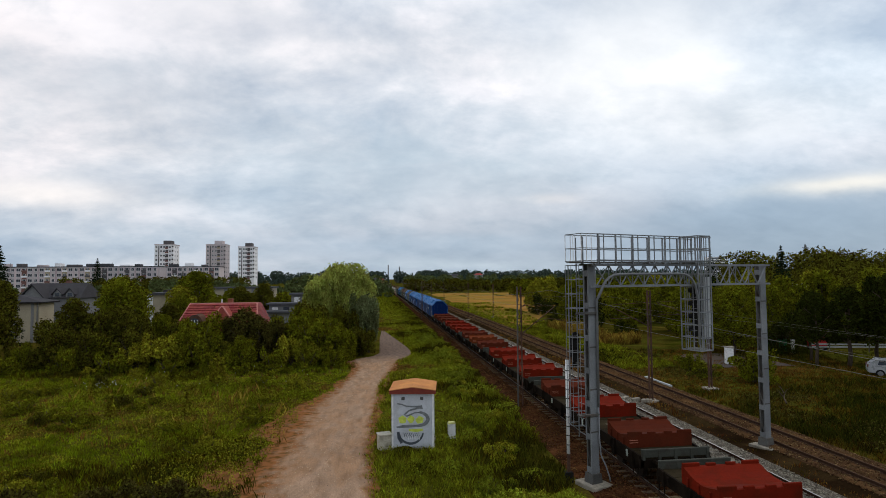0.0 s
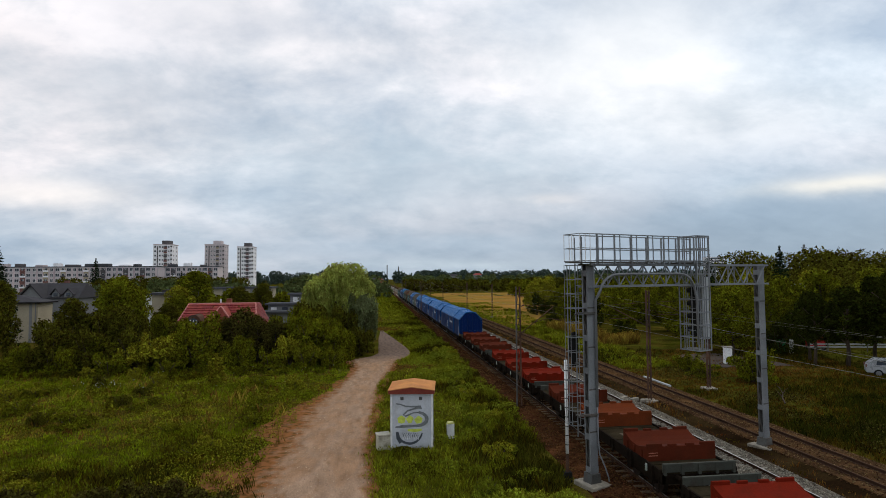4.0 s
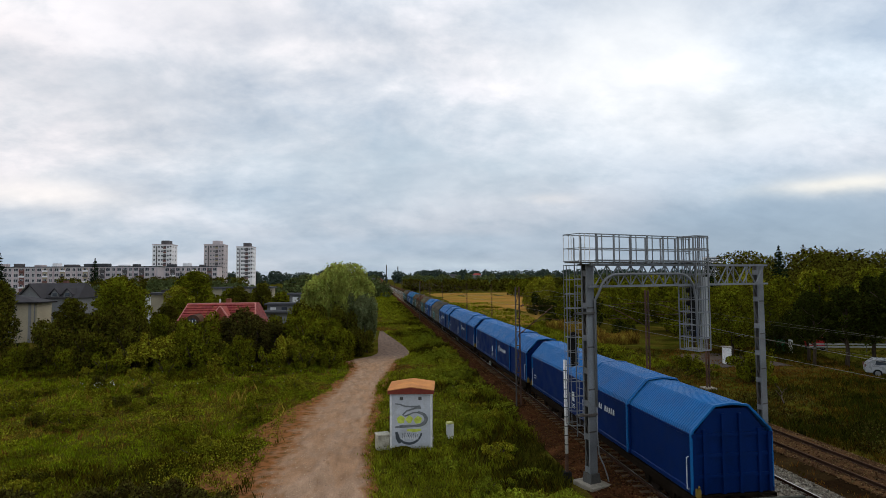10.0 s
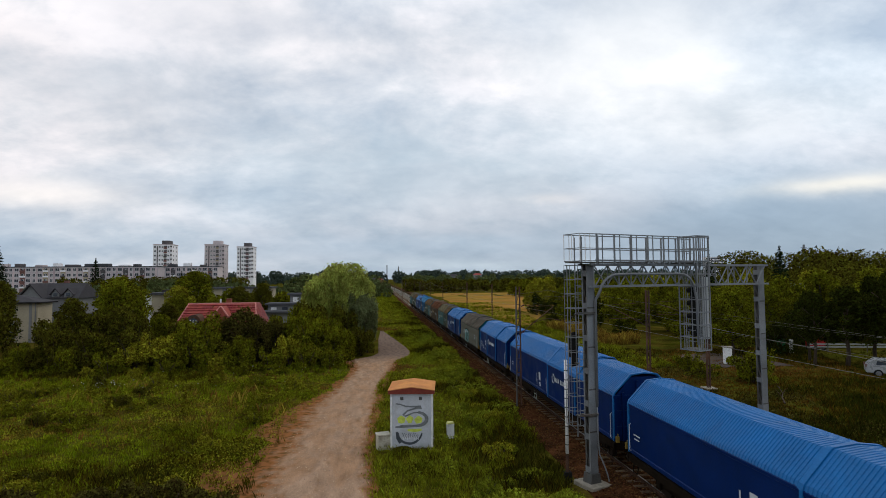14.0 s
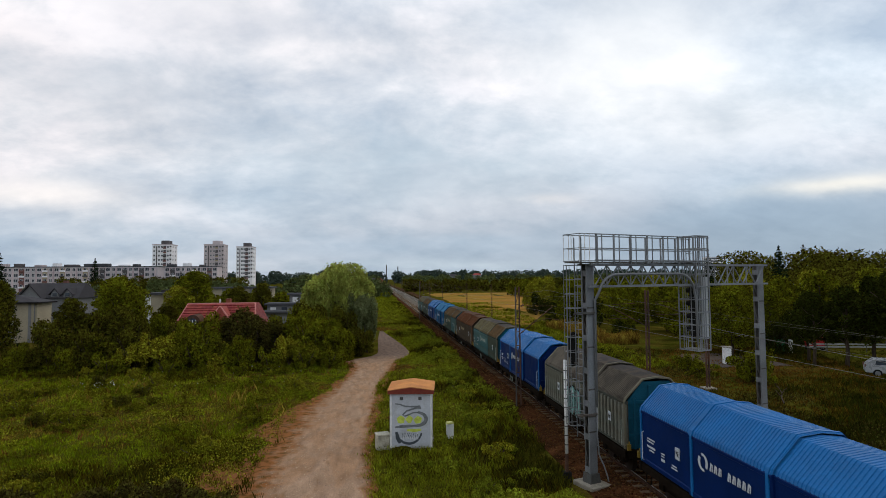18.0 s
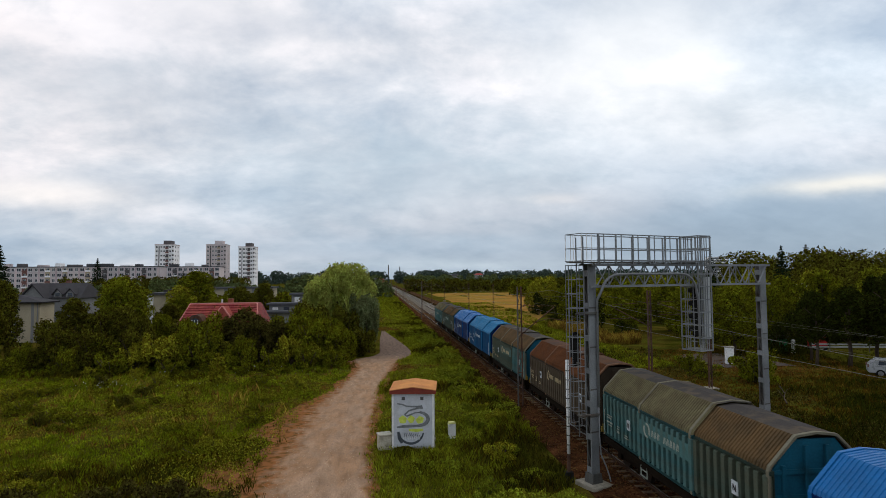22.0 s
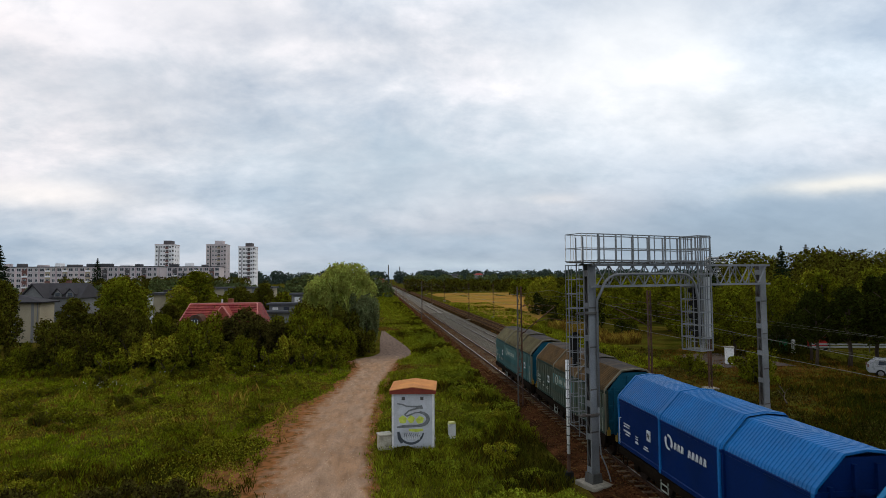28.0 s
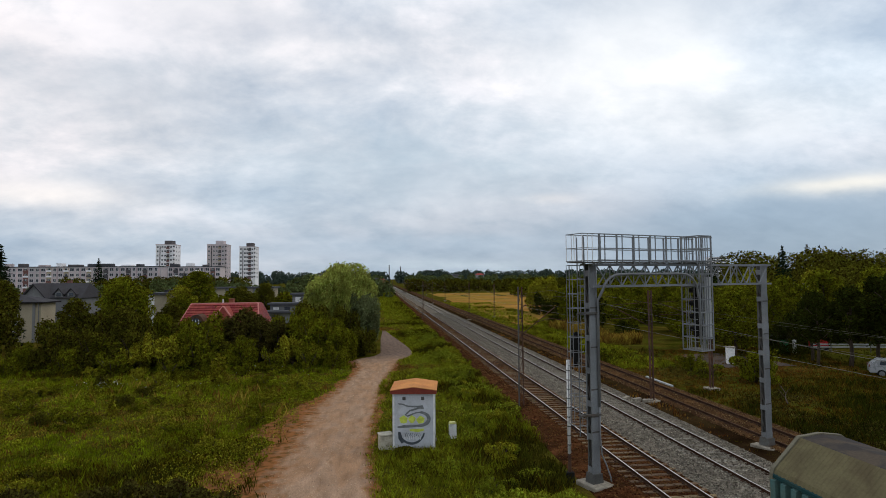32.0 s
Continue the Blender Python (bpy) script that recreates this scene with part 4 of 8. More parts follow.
def make_train():
    for k, tints in enumerate(([DARK_RED], [RED], [DARK_RED, BRICK_RED], [RED], [DARK_RED, RED], [RED], [DARK_RED])):
        TRAIN.append((flat_wagon(FLAT, tints), -FLAT * (k + 1)))
    y = 0.0
    for k in range(3):
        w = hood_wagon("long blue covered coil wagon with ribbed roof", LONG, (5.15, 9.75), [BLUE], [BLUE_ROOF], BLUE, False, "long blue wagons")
        TRAIN.append((w, y))
        y += LONG
    kinds = [("blue", "clean blue covered coil wagon with three hoods"), ("grey", "dusty grey-green coil wagon with sprayed side"), ("blue", "clean blue covered coil wagon with three hoods"),
             ("tealgrey", "faded green coil wagon with olive dusty roof"), ("brown", "rusty brown coil wagon with weathered roof"), ("greygreen", "dark green coil wagon with brown roof and teal end wall"),
             ("pale", "faded light blue covered coil wagon"), ("blue", "clean blue covered coil wagon with three hoods"), ("green", "dirty green coil wagon with brown roof"),
             ("teal", "faded teal coil wagon with olive roof, last of the train")]
    cuts = (4.2, 7.84)
    for kind, label in kinds:
        if kind == "blue":
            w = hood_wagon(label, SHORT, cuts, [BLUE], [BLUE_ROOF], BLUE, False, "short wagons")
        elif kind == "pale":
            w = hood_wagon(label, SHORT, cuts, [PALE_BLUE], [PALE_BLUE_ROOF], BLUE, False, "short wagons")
        elif kind == "grey":
            w = hood_wagon(label, SHORT, cuts, [GREY], [GREY_ROOF], TEAL_END, True, "short wagons", ribs=0.36, marks=False, lights=FADED_LETTER, smooth_roof=True)
            sprayed_piece(w)
        elif kind == "tealgrey":
            w = hood_wagon(label, SHORT, cuts, [GREEN, TEAL, TEAL], [BROWN_ROOF, OLIVE_ROOF, OLIVE_ROOF], TEAL_END, True, "short wagons", ribs=0.36, lights=FADED_LETTER)
        elif kind == "brown":
            w = hood_wagon(label, SHORT, cuts, [BROWN_SIDE], [RUST_ROOF], BROWN_SIDE, True, "short wagons", ribs=0.36, lights=BEIGE_LETTER, soot=RUST_TOP)
        elif kind == "greygreen":
            w = hood_wagon(label, SHORT, cuts, [TEAL, GREEN, GREEN], [BROWN_ROOF], TEAL_END, True, "short wagons", ribs=0.36, lights=BEIGE_LETTER)
        elif kind == "green":
            w = hood_wagon(label, SHORT, cuts, [GREEN], [BROWN_ROOF], TEAL_END, True, "short wagons", ribs=0.36, lights=FADED_LETTER)
        else:
            w = hood_wagon(label, SHORT, cuts, [TEAL], [OLIVE_ROOF], TEAL_END, True, "short wagons", ribs=0.36, lights=FADED_LETTER, smooth_roof=True)
        TRAIN.append((w, y))
        y += SHORT


def sprayed_piece(w):
    """Rounded pale turquoise letter shapes with black edges, sprayed on the flank; they cannot be read."""
    x = -EAVE_X - 0.178
    turquoise = material("turquoise_spray", (0.17, 0.33, 0.30), 0.7, spread=0.3, scale=3.0, bump=0)

    def patch(name, pts, lift, mat):
        bm = bmesh.new()
        bm.faces.new([bm.verts.new((x - lift, y, z)) for y, z in pts])
        part(name, bm, mat, w)

    def edge(pts, width):
        bm = bmesh.new()
        for (a, b), (c, d) in zip(pts, pts[1:]):
            bar(bm, (x - 0.006, a, b), (x - 0.006, c, d), 0.006, width, up=(0, -(d - b), c - a))
        part("sprayed_outline", bm, M["black"], w)
    for k, (c, r, top, low) in enumerate(((7.05, 0.46, 2.55, 1.35), (6.30, 0.42, 2.66, 1.30), (5.62, 0.42, 2.60, 1.25))):
        arch = [(c + r, low)] + [(c + r * math.cos(radians(q)), top - 0.35 + 0.35 * math.sin(radians(q))) for q in range(0, 181, 20)] + [(c - r, low), (c - r * 0.3, low + 0.25), (c + r * 0.2, low - 0.1)]
        patch("sprayed_letter", arch, 0.002 + k * 0.001, turquoise)
        edge(arch[:-2], 0.07)
        patch("sprayed_letter", [(c + r * 0.55, top - 0.25), (c + r * 0.1, top - 0.12), (c - r * 0.05, top - 0.3), (c + r * 0.35, top - 0.45)], 0.008, LETTER)
        edge([(c + 0.1, top - 0.4), (c - 0.05, top - 0.75), (c + 0.12, low + 0.2)], 0.05)


make_train()

# ---- railway furniture ----
def rod(name, a, b, w, mat, parent, d=None, up=(0, 0, 1), label=""):
    bm = bmesh.new()
    bar(bm, a, b, w, d, up=up)
    return part(name, bm, mat, parent, label)


def pipe(name, pts, r, mat, parent, n=6, label=""):
    bm = bmesh.new()
    tube(bm, pts, r, n)
    return part(name, bm, mat, parent, label, smooth=True)


def channel(name, x, y0, y1, z0, z1, mat, parent, flange=0.1, hw=0.14):
    """An upright channel: its web faces y0, its flanges point to y1."""
    t = 0.018
    s = 1 if y1 > y0 else -1
    f = s * flange
    prof = [(x - hw, y0), (x + hw, y0), (x + hw, y0 + f), (x + hw - t, y0 + f), (x + hw - t, y0 + s * t), (x - hw + t, y0 + s * t), (x - hw + t, y0 + f), (x - hw, y0 + f)]
    bm = bmesh.new()
    lo = [bm.verts.new((a, b, z0)) for a, b in prof]
    hi = [bm.verts.new((a, b, z1)) for a, b in prof]
    n = len(prof)
    bm.faces.new(lo[::-1])
    bm.faces.new(hi)
    for i in range(n):
        bm.faces.new((lo[i], lo[(i + 1) % n], hi[(i + 1) % n], hi[i]))
    bmesh.ops.recalc_face_normals(bm, faces=bm.faces[:])
    return part(name, bm, mat, parent)


def portal_mast(p, u, top):
    """Two broad channels with their webs outwards, joined by plates and crossed flats on the narrow sides."""
    channel("post_channel", u, -0.15, -0.05, 0.3, top, M["galv"], p, 0.07, 0.19)
    channel("post_channel", u, 0.15, 0.05, 0.3, top, M["galv_dark"], p, 0.07, 0.19)
    n = 7
    step = (top - 1.1) / (n - 1)
    for s in (-1, 1):
        for i in range(n):
            z = 0.7 + i * step
            bm = bmesh.new()
            box(bm, u + s * 0.197 - 0.007, u + s * 0.197 + 0.007, -0.15, 0.15, z - 0.12, z + 0.12)
            part("batten_plate", bm, M["galv"], p)
            if i < n - 1:
                rod("brace", (u + s * 0.18, -0.09, z + 0.12), (u + s * 0.18, 0.09, z + step * 0.5), 0.012, M["galv_dark"], p, 0.05)
    for z in (2.2, 3.9, 5.6, 7.2):
        bm = bmesh.new()
        box(bm, u - 0.20, u + 0.20, -0.165, -0.152, z - 0.03, z + 0.03)
        part("clamp", bm, M["galv_dark"], p)
    bm = bmesh.new()
    prism(bm, [(u - 0.27, 0.18), (u + 0.27, 0.18), (u + 0.21, 0.55), (u - 0.21, 0.55)], -0.24, 0.24)
    part("base_shoe", bm, M["galv_dark"], p, "flared steel shoe of the mast")
    bm = bmesh.new()
    box(bm, u - 0.5, u + 0.5, -0.62, 0.58, -0.3, 0.18, bevel=0.03)
    part("footing", bm, M["concrete"], p, "square concrete footing")


def make_portal():
    p = thing("signal_gantry", Matrix.Translation((8.74, 22.42, 0)) @ Matrix.Rotation(math.atan2(3.62, 10.2), 4, "Z"),
              "grey galvanised lattice gantry with walkway over the tracks", "signal gantry")
    span = 10.85
    portal_mast(p, 0.0, 9.0)
    portal_mast(p, span, 9.02)
    lo, hi = 8.06, 8.96
    for v in (-0.34, 0.34):
        for z in (lo, hi):
            rod("chord", (-0.2, v, z), (span + 0.2, v, z), 0.1, M["galv"], p, 0.08)
        n = 16
        for i in range(n):
            a, b = span * i / n, span * (i + 1) / n
            za, zb = (lo, hi) if i % 2 else (hi, lo)
            rod("brace", (a, v, za), (b, v, zb), 0.055, M["galv"], p, 0.03)
            if i % 2 == 0:
                rod("strut", (a, v, lo), (a, v, hi), 0.05, M["galv"], p, 0.03)
    for i in range(12):
        u = span * i / 11
        for z in (lo, hi):
            rod("tie", (u, -0.34, z), (u, 0.34, z), 0.05, M["galv_dark"], p)
    # the walkway with its railings
    bm = bmesh.new()
    for i in range(24):
        box(bm, -0.8 + i * 0.32, -0.8 + i * 0.32 + 0.31, -0.48, 0.48, 9.03, 9.07)
    part("walkway_deck", bm, M["galv_dark"], p, "steel grating walkway")
    for v in (-0.5, 0.5):
        for z, w in ((9.14, 0.1), (9.62, 0.045), (10.2, 0.06)):
            rod("handrail", (0.0, v, z), (6.7, v, z), w, M["galv"], p, 0.04)
        for i in range(8):
            u = 0.05 + i * 0.94
            rod("railing_post", (u, v, 9.0), (u, v, 10.2), 0.06, M["galv"], p, 0.05)
            if i < 7 and v < 0:
                rod("railing_post", (u + 0.3, v, 9.0), (u + 0.3, v, 10.2), 0.035, M["galv"], p, 0.03)
    # light railing round the head of the ladder
    for z in (9.1, 9.62, 10.2):
        for a, b in (((-0.82, -0.5, z), (0, -0.5, z)), ((-0.82, 0.5, z), (0, 0.5, z)), ((-0.82, -0.5, z), (-0.82, 0.5, z))):
            rod("handrail", a, b, 0.03 if z < 10 else 0.045, M["galv"], p, 0.03)
    for u, v in ((-0.82, -0.5), (-0.82, 0.0), (-0.82, 0.5), (-0.55, -0.5), (-0.3, -0.5), (-0.55, 0.5), (-0.3, 0.5)):
        rod("railing_post", (u, v, 9.07), (u, v, 10.2), 0.022, M["white"], p, 0.022)
    # the ladder with its safety hoops
    for v in (0.02, 0.46):
        rod("ladder_stile", (-0.3, v, 1.9), (-0.3, v, 10.1), 0.045, M["galv"], p, 0.025)
    for i in range(24):
        z = 2.1 + i * 0.3
        pipe("rung", [(-0.3, 0.02, z), (-0.3, 0.46, z)], 0.013, M["galv"], p, 5)
    for i in range(12):
        z = 2.5 + i * 0.585
        pipe("hoop", [(-0.3, -0.02, z), (-0.62, -0.08, z), (-0.86, 0.06, z), (-0.9, 0.24, z), (-0.86, 0.42, z), (-0.62, 0.56, z), (-0.3, 0.5, z)], 0.016, M["galv"], p, 5)
    for u, v in ((-0.62, -0.09), (-0.9, 0.06), (-0.91, 0.24), (-0.9, 0.42), (-0.62, 0.57)):
        rod("hoop_strap", (u, v, 2.5), (u, v, 8.95), 0.02, M["galv"], p, 0.012)
    for z in (2.9, 7.0):
        rod("bracket", (-0.75, -0.12, z), (0.2, -0.20, z), 0.1, M["galv_dark"], p, 0.07)
        rod("bracket", (-0.5, 0.3, z - 0.08), (0.25, 0.36, z - 0.08), 0.08, M["galv_dark"], p, 0.06)
        bm = bmesh.new()
        box(bm, -0.23, 0.23, -0.19, 0.19, z - 0.1, z - 0.02)
        part("clamp", bm, M["galv_dark"], p)
    # the basket of the hanging signal
    c = [(5.85, -0.5), (6.65, -0.5), (6.65, 0.5), (5.85, 0.5)]
    for i in range(10):
        z = 5.1 + i * 0.575
        for a, b in zip(c, c[1:] + c[:1]):
            rod("basket_ring", (*a, z), (*b, z), 0.035, M["galv"], p, 0.05)
    bars = [(5.85, -0.5), (5.98, -0.5), (6.12, -0.5), (6.26, -0.5), (6.4, -0.5), (6.65, -0.5), (5.85, -0.18), (5.85, 0.15), (5.85, 0.5), (6.12, 0.5), (6.4, 0.5), (6.65, 0.5), (6.65, 0.0)]
    for k, (u, v) in enumerate(bars):
        rod("basket_bar", (u, v, 5.08), (u, v, 10.3), 0.06 if k in (0, 5, 8, 11) else 0.03, M["galv"], p, 0.03)
    bm = bmesh.new()
    for i in range(5):
        box(bm, 5.86 + i * 0.158, 5.86 + i * 0.158 + 0.145, -0.48, 0.48, 5.1, 5.14)
    part("basket_floor", bm, M["galv_dark"], p)
    bm = bmesh.new()
    box(bm, 6.24, 6.63, -0.46, -0.42, 5.6, 8.42, bevel=0.01)
    for z in (6.3, 7.0, 7.7):
        box(bm, 6.32, 6.61, -0.475, -0.46, z - 0.02, z + 0.02)
    part("signal_back_board", bm, M["board"], p, "plain pale grey back of the signal board")
    bm = bmesh.new()
    box(bm, 6.28, 6.55, -0.1, 0.3, 5.7, 8.1, bevel=0.03)
    for z in (6.0, 6.6, 7.2, 7.8):
        tube(bm, [(6.4, 0.3, z), (6.4, 0.48, z)], 0.12, 10)
    part("signal_head", bm, M["black"], p, "black signal head with four hoods")
    for i in range(9):
        z = 5.5 + i * 0.5
        pipe("rung", [(5.9, -0.3, z), (5.9, 0.1, z)], 0.014, M["galv"], p, 5)
    # the bent cable conduit in front of the truss
    arch = [(0.17, -0.2, 3.2), (0.17, -0.22, 7.5), (0.18, -0.36, 7.7)] + [(0.19 + 0.95 * (1 - math.cos(a)), -0.46, 7.7 + 0.85 * math.sin(a)) for a in [0.26 * k for k in range(1, 7)]]
    arch += [(1.8, -0.5, 8.57), (4.6, -0.5, 8.57)] + [(4.75 + 0.95 * math.sin(a), -0.5, 7.7 + 0.87 * math.cos(a)) for a in [0.26 * k for k in range(1, 7)]] + [(5.76, -0.52, 7.4), (5.76, -0.55, 5.4)]
    pipe("cable_conduit", arch, 0.055, M["galv"], p, 8, "bent pale cable conduit")
    pipe("cable_hose", [(0.17, -0.2, 3.3), (0.17, -0.2, 2.0), (0.2, -0.24, 1.3), (0.36, -0.34, 0.85), (0.46, -0.42, 0.45), (0.44, -0.5, 0.26)], 0.03, M["galv"], p, 6, "pale hose running to the ground")
    # a second, smaller signal at the ladder
    bm = bmesh.new()
    prof = [(-0.17, 0.0), (0.17, 0.0), (0.17, 1.25)] + [(0.17 * math.cos(a), 1.25 + 0.17 * math.sin(a)) for a in [0.35 * k for k in range(1, 9)]] + [(-0.17, 1.25)]
    prism(bm, prof, -0.03, 0.03, m=Matrix.Translation((-0.28, 0.62, 4.75)))
    box(bm, -0.36, -0.2, 0.65, 0.9, 5.1, 6.0)
    part("repeater_signal", bm, M["black"], p, "black round-topped signal board")
    rod("bracket", (-0.3, 0.3, 4.9), (-0.28, 0.62, 4.9), 0.06, M["galv_dark"], p)


def make_signal_post():
    w = thing("marker_pipe", pose(7.93, 23.05, 0), "white-painted pipe post with dark bands beside the gantry", "signal post")
    bm = bmesh.new()
    tube(bm, [(0, 0, 1.15), (0, 0, 5.0)], 0.07, 10)
    part("pipe", bm, M["white"], w, smooth=True)
    for i in range(9):
        bm = bmesh.new()
        tube(bm, [(0, 0, 1.5 + i * 0.38), (0, 0, 1.54 + i * 0.38)], 0.08, 10)
        part("band", bm, M["galv_dark"], w)
    bm = bmesh.new()
    tube(bm, [(0, 0, -0.1), (0, 0, 1.15)], 0.07, 8)
    part("stub", bm, M["rust"], w)
    bm = bmesh.new()
    box(bm, -0.16, 0.16, -0.14, 0.14, 0.0, 0.42, bevel=0.02)
    part("junction_box", bm, M["black"], w)


def lattice_mast(x, y, h):
    """A twin-channel mast with batten plates and a hinged bracket over the track."""
    w = thing("catenary_mast", pose(x, y, 0), "slim grey twin-channel catenary mast", "catenary mast", "grey catenary masts")
    for s in (-1, 1):
        rod("post_channel", (s * 0.15, 0, -0.1), (s * 0.12, 0, h), 0.06, M["galv_dark"] if s < 0 else M["rust"], w, 0.14, up=(0, 1, 0))
    n = 9
    for i in range(n):
        z = 0.5 + i * (h - 0.8) / (n - 1)
        rod("batten_plate", (-0.13, 0, z), (0.13, 0, z), 0.05, M["rust"], w, 0.05)
        if i < n - 1:
            rod("brace", (-0.12, 0, z), (0.12, 0, z + (h - 0.8) / (n - 1)), 0.02, M["rust"], w, 0.03)
    bm = bmesh.new()
    box(bm, -0.3, 0.3, -0.3, 0.3, -0.3, 0.08, bevel=0.03)
    part("footing", bm, M["concrete"], w)
    pipe("bracket_tube", [(0.12, 0, 4.75), (2.35, 0, 6.5)], 0.03, M["rust"], w)
    pipe("top_tie", [(0.12, 0, 6.6), (2.35, 0, 6.55)], 0.015, M["rust"], w)
    pipe("steady_arm", [(0.9, 0, 5.45), (2.0, 0, 5.75), (3.0, 0, 5.6)], 0.02, M["rust"], w)
    for z in (4.75, 6.6):
        bm = bmesh.new()
        lathe(bm, [(0.03, -0.1), (0.07, -0.06), (0.03, -0.03), (0.07, 0.02), (0.03, 0.05), (0.07, 0.09), (0.03, 0.12)], pose(0.3, 0, z + (0.14 if z < 5 else 0), 0, 60, 0), 8)
        part("insulator", bm, M["brownpaint"], w)


def brown_mast(x, y, h, reach):
    w = thing("catenary_mast", pose(x, y, 0), "rusty brown steel catenary mast beside the track", "catenary mast", "brown catenary masts")
    for s in (-1, 1):
        rod("post_channel", (s * 0.10, 0, -0.1), (s * 0.10, 0, h), 0.06, M["rust"], w, 0.16, up=(0, 1, 0))
    for i in range(8):
        z = 0.6 + i * (h - 1.0) / 7
        rod("batten_plate", (-0.10, 0, z), (0.10, 0, z), 0.09, M["rust"], w, 0.12)
    bm = bmesh.new()
    box(bm, -0.45, 0.45, -0.45, 0.45, -0.3, 0.16, bevel=0.03)
    part("footing", bm, M["concrete"], w, "low concrete footing")
    if reach:
        pipe("bracket_tube", [(0.1, 0, 5.0), (reach, 0, 6.5)], 0.028, M["rust"], w)
        pipe("top_tie", [(0.1, 0, 6.7), (reach, 0, 6.55)], 0.015, M["rust"], w)
        pipe("steady_arm", [(reach * 0.5, 0, 5.6), (reach, 0, 5.65)], 0.02, M["rust"], w)


def make_wires():
    def line(name, label, x, z0, sag, mat, r, ys):
        pts = []
        for a, b in zip(ys, ys[1:]):
            n = 12
            for i in range(n):
                t = i / n
                pts.append((x, a + (b - a) * t, z0 - sag * 4 * t * (1 - t)))
        pts.append((x, ys[-1], z0))
        bm = bmesh.new()
        tube(bm, pts, r, 4)
        return part(name, bm, mat, None, label)
    for x, z, high, sag, r, ys in ((XL, 6.15, 7.6, 1.3, 0.0055, [-42, 36.3, 115, 193, 262, 340, 420]), (XR, 5.95, 7.15, 0.75, 0.003, [-40, 36.6, 112, 187, 262, 338, 420]), (X3, 5.95, 0, 0, 0.003, [-40, 39.9, 118, 205, 285, 360])):
        tagged(line("contact_wire", "", x, z, 0.05, M["wire"], r, ys), "thin contact wire above the track", "overhead wire", "overhead wires")
        if high:
            tagged(line("messenger_wire", "", x, high, sag, M["wire"], r, ys), "sagging messenger wire above the track", "overhead wire", "overhead wires")


make_portal()
make_signal_post()
for yy in (36.3, 115.0, 193.0, 262.0, 340.0):
    lattice_mast(9.33, yy, 7.85)
for yy in (36.6, 112.0, 187.0, 262.0, 338.0):
    brown_mast(18.42, yy, 7.5, -2.75)
for yy in (39.9, 118.0, 205.0, 285.0):
    brown_mast(24.75, yy, 7.1, -4.0)
make_wires()


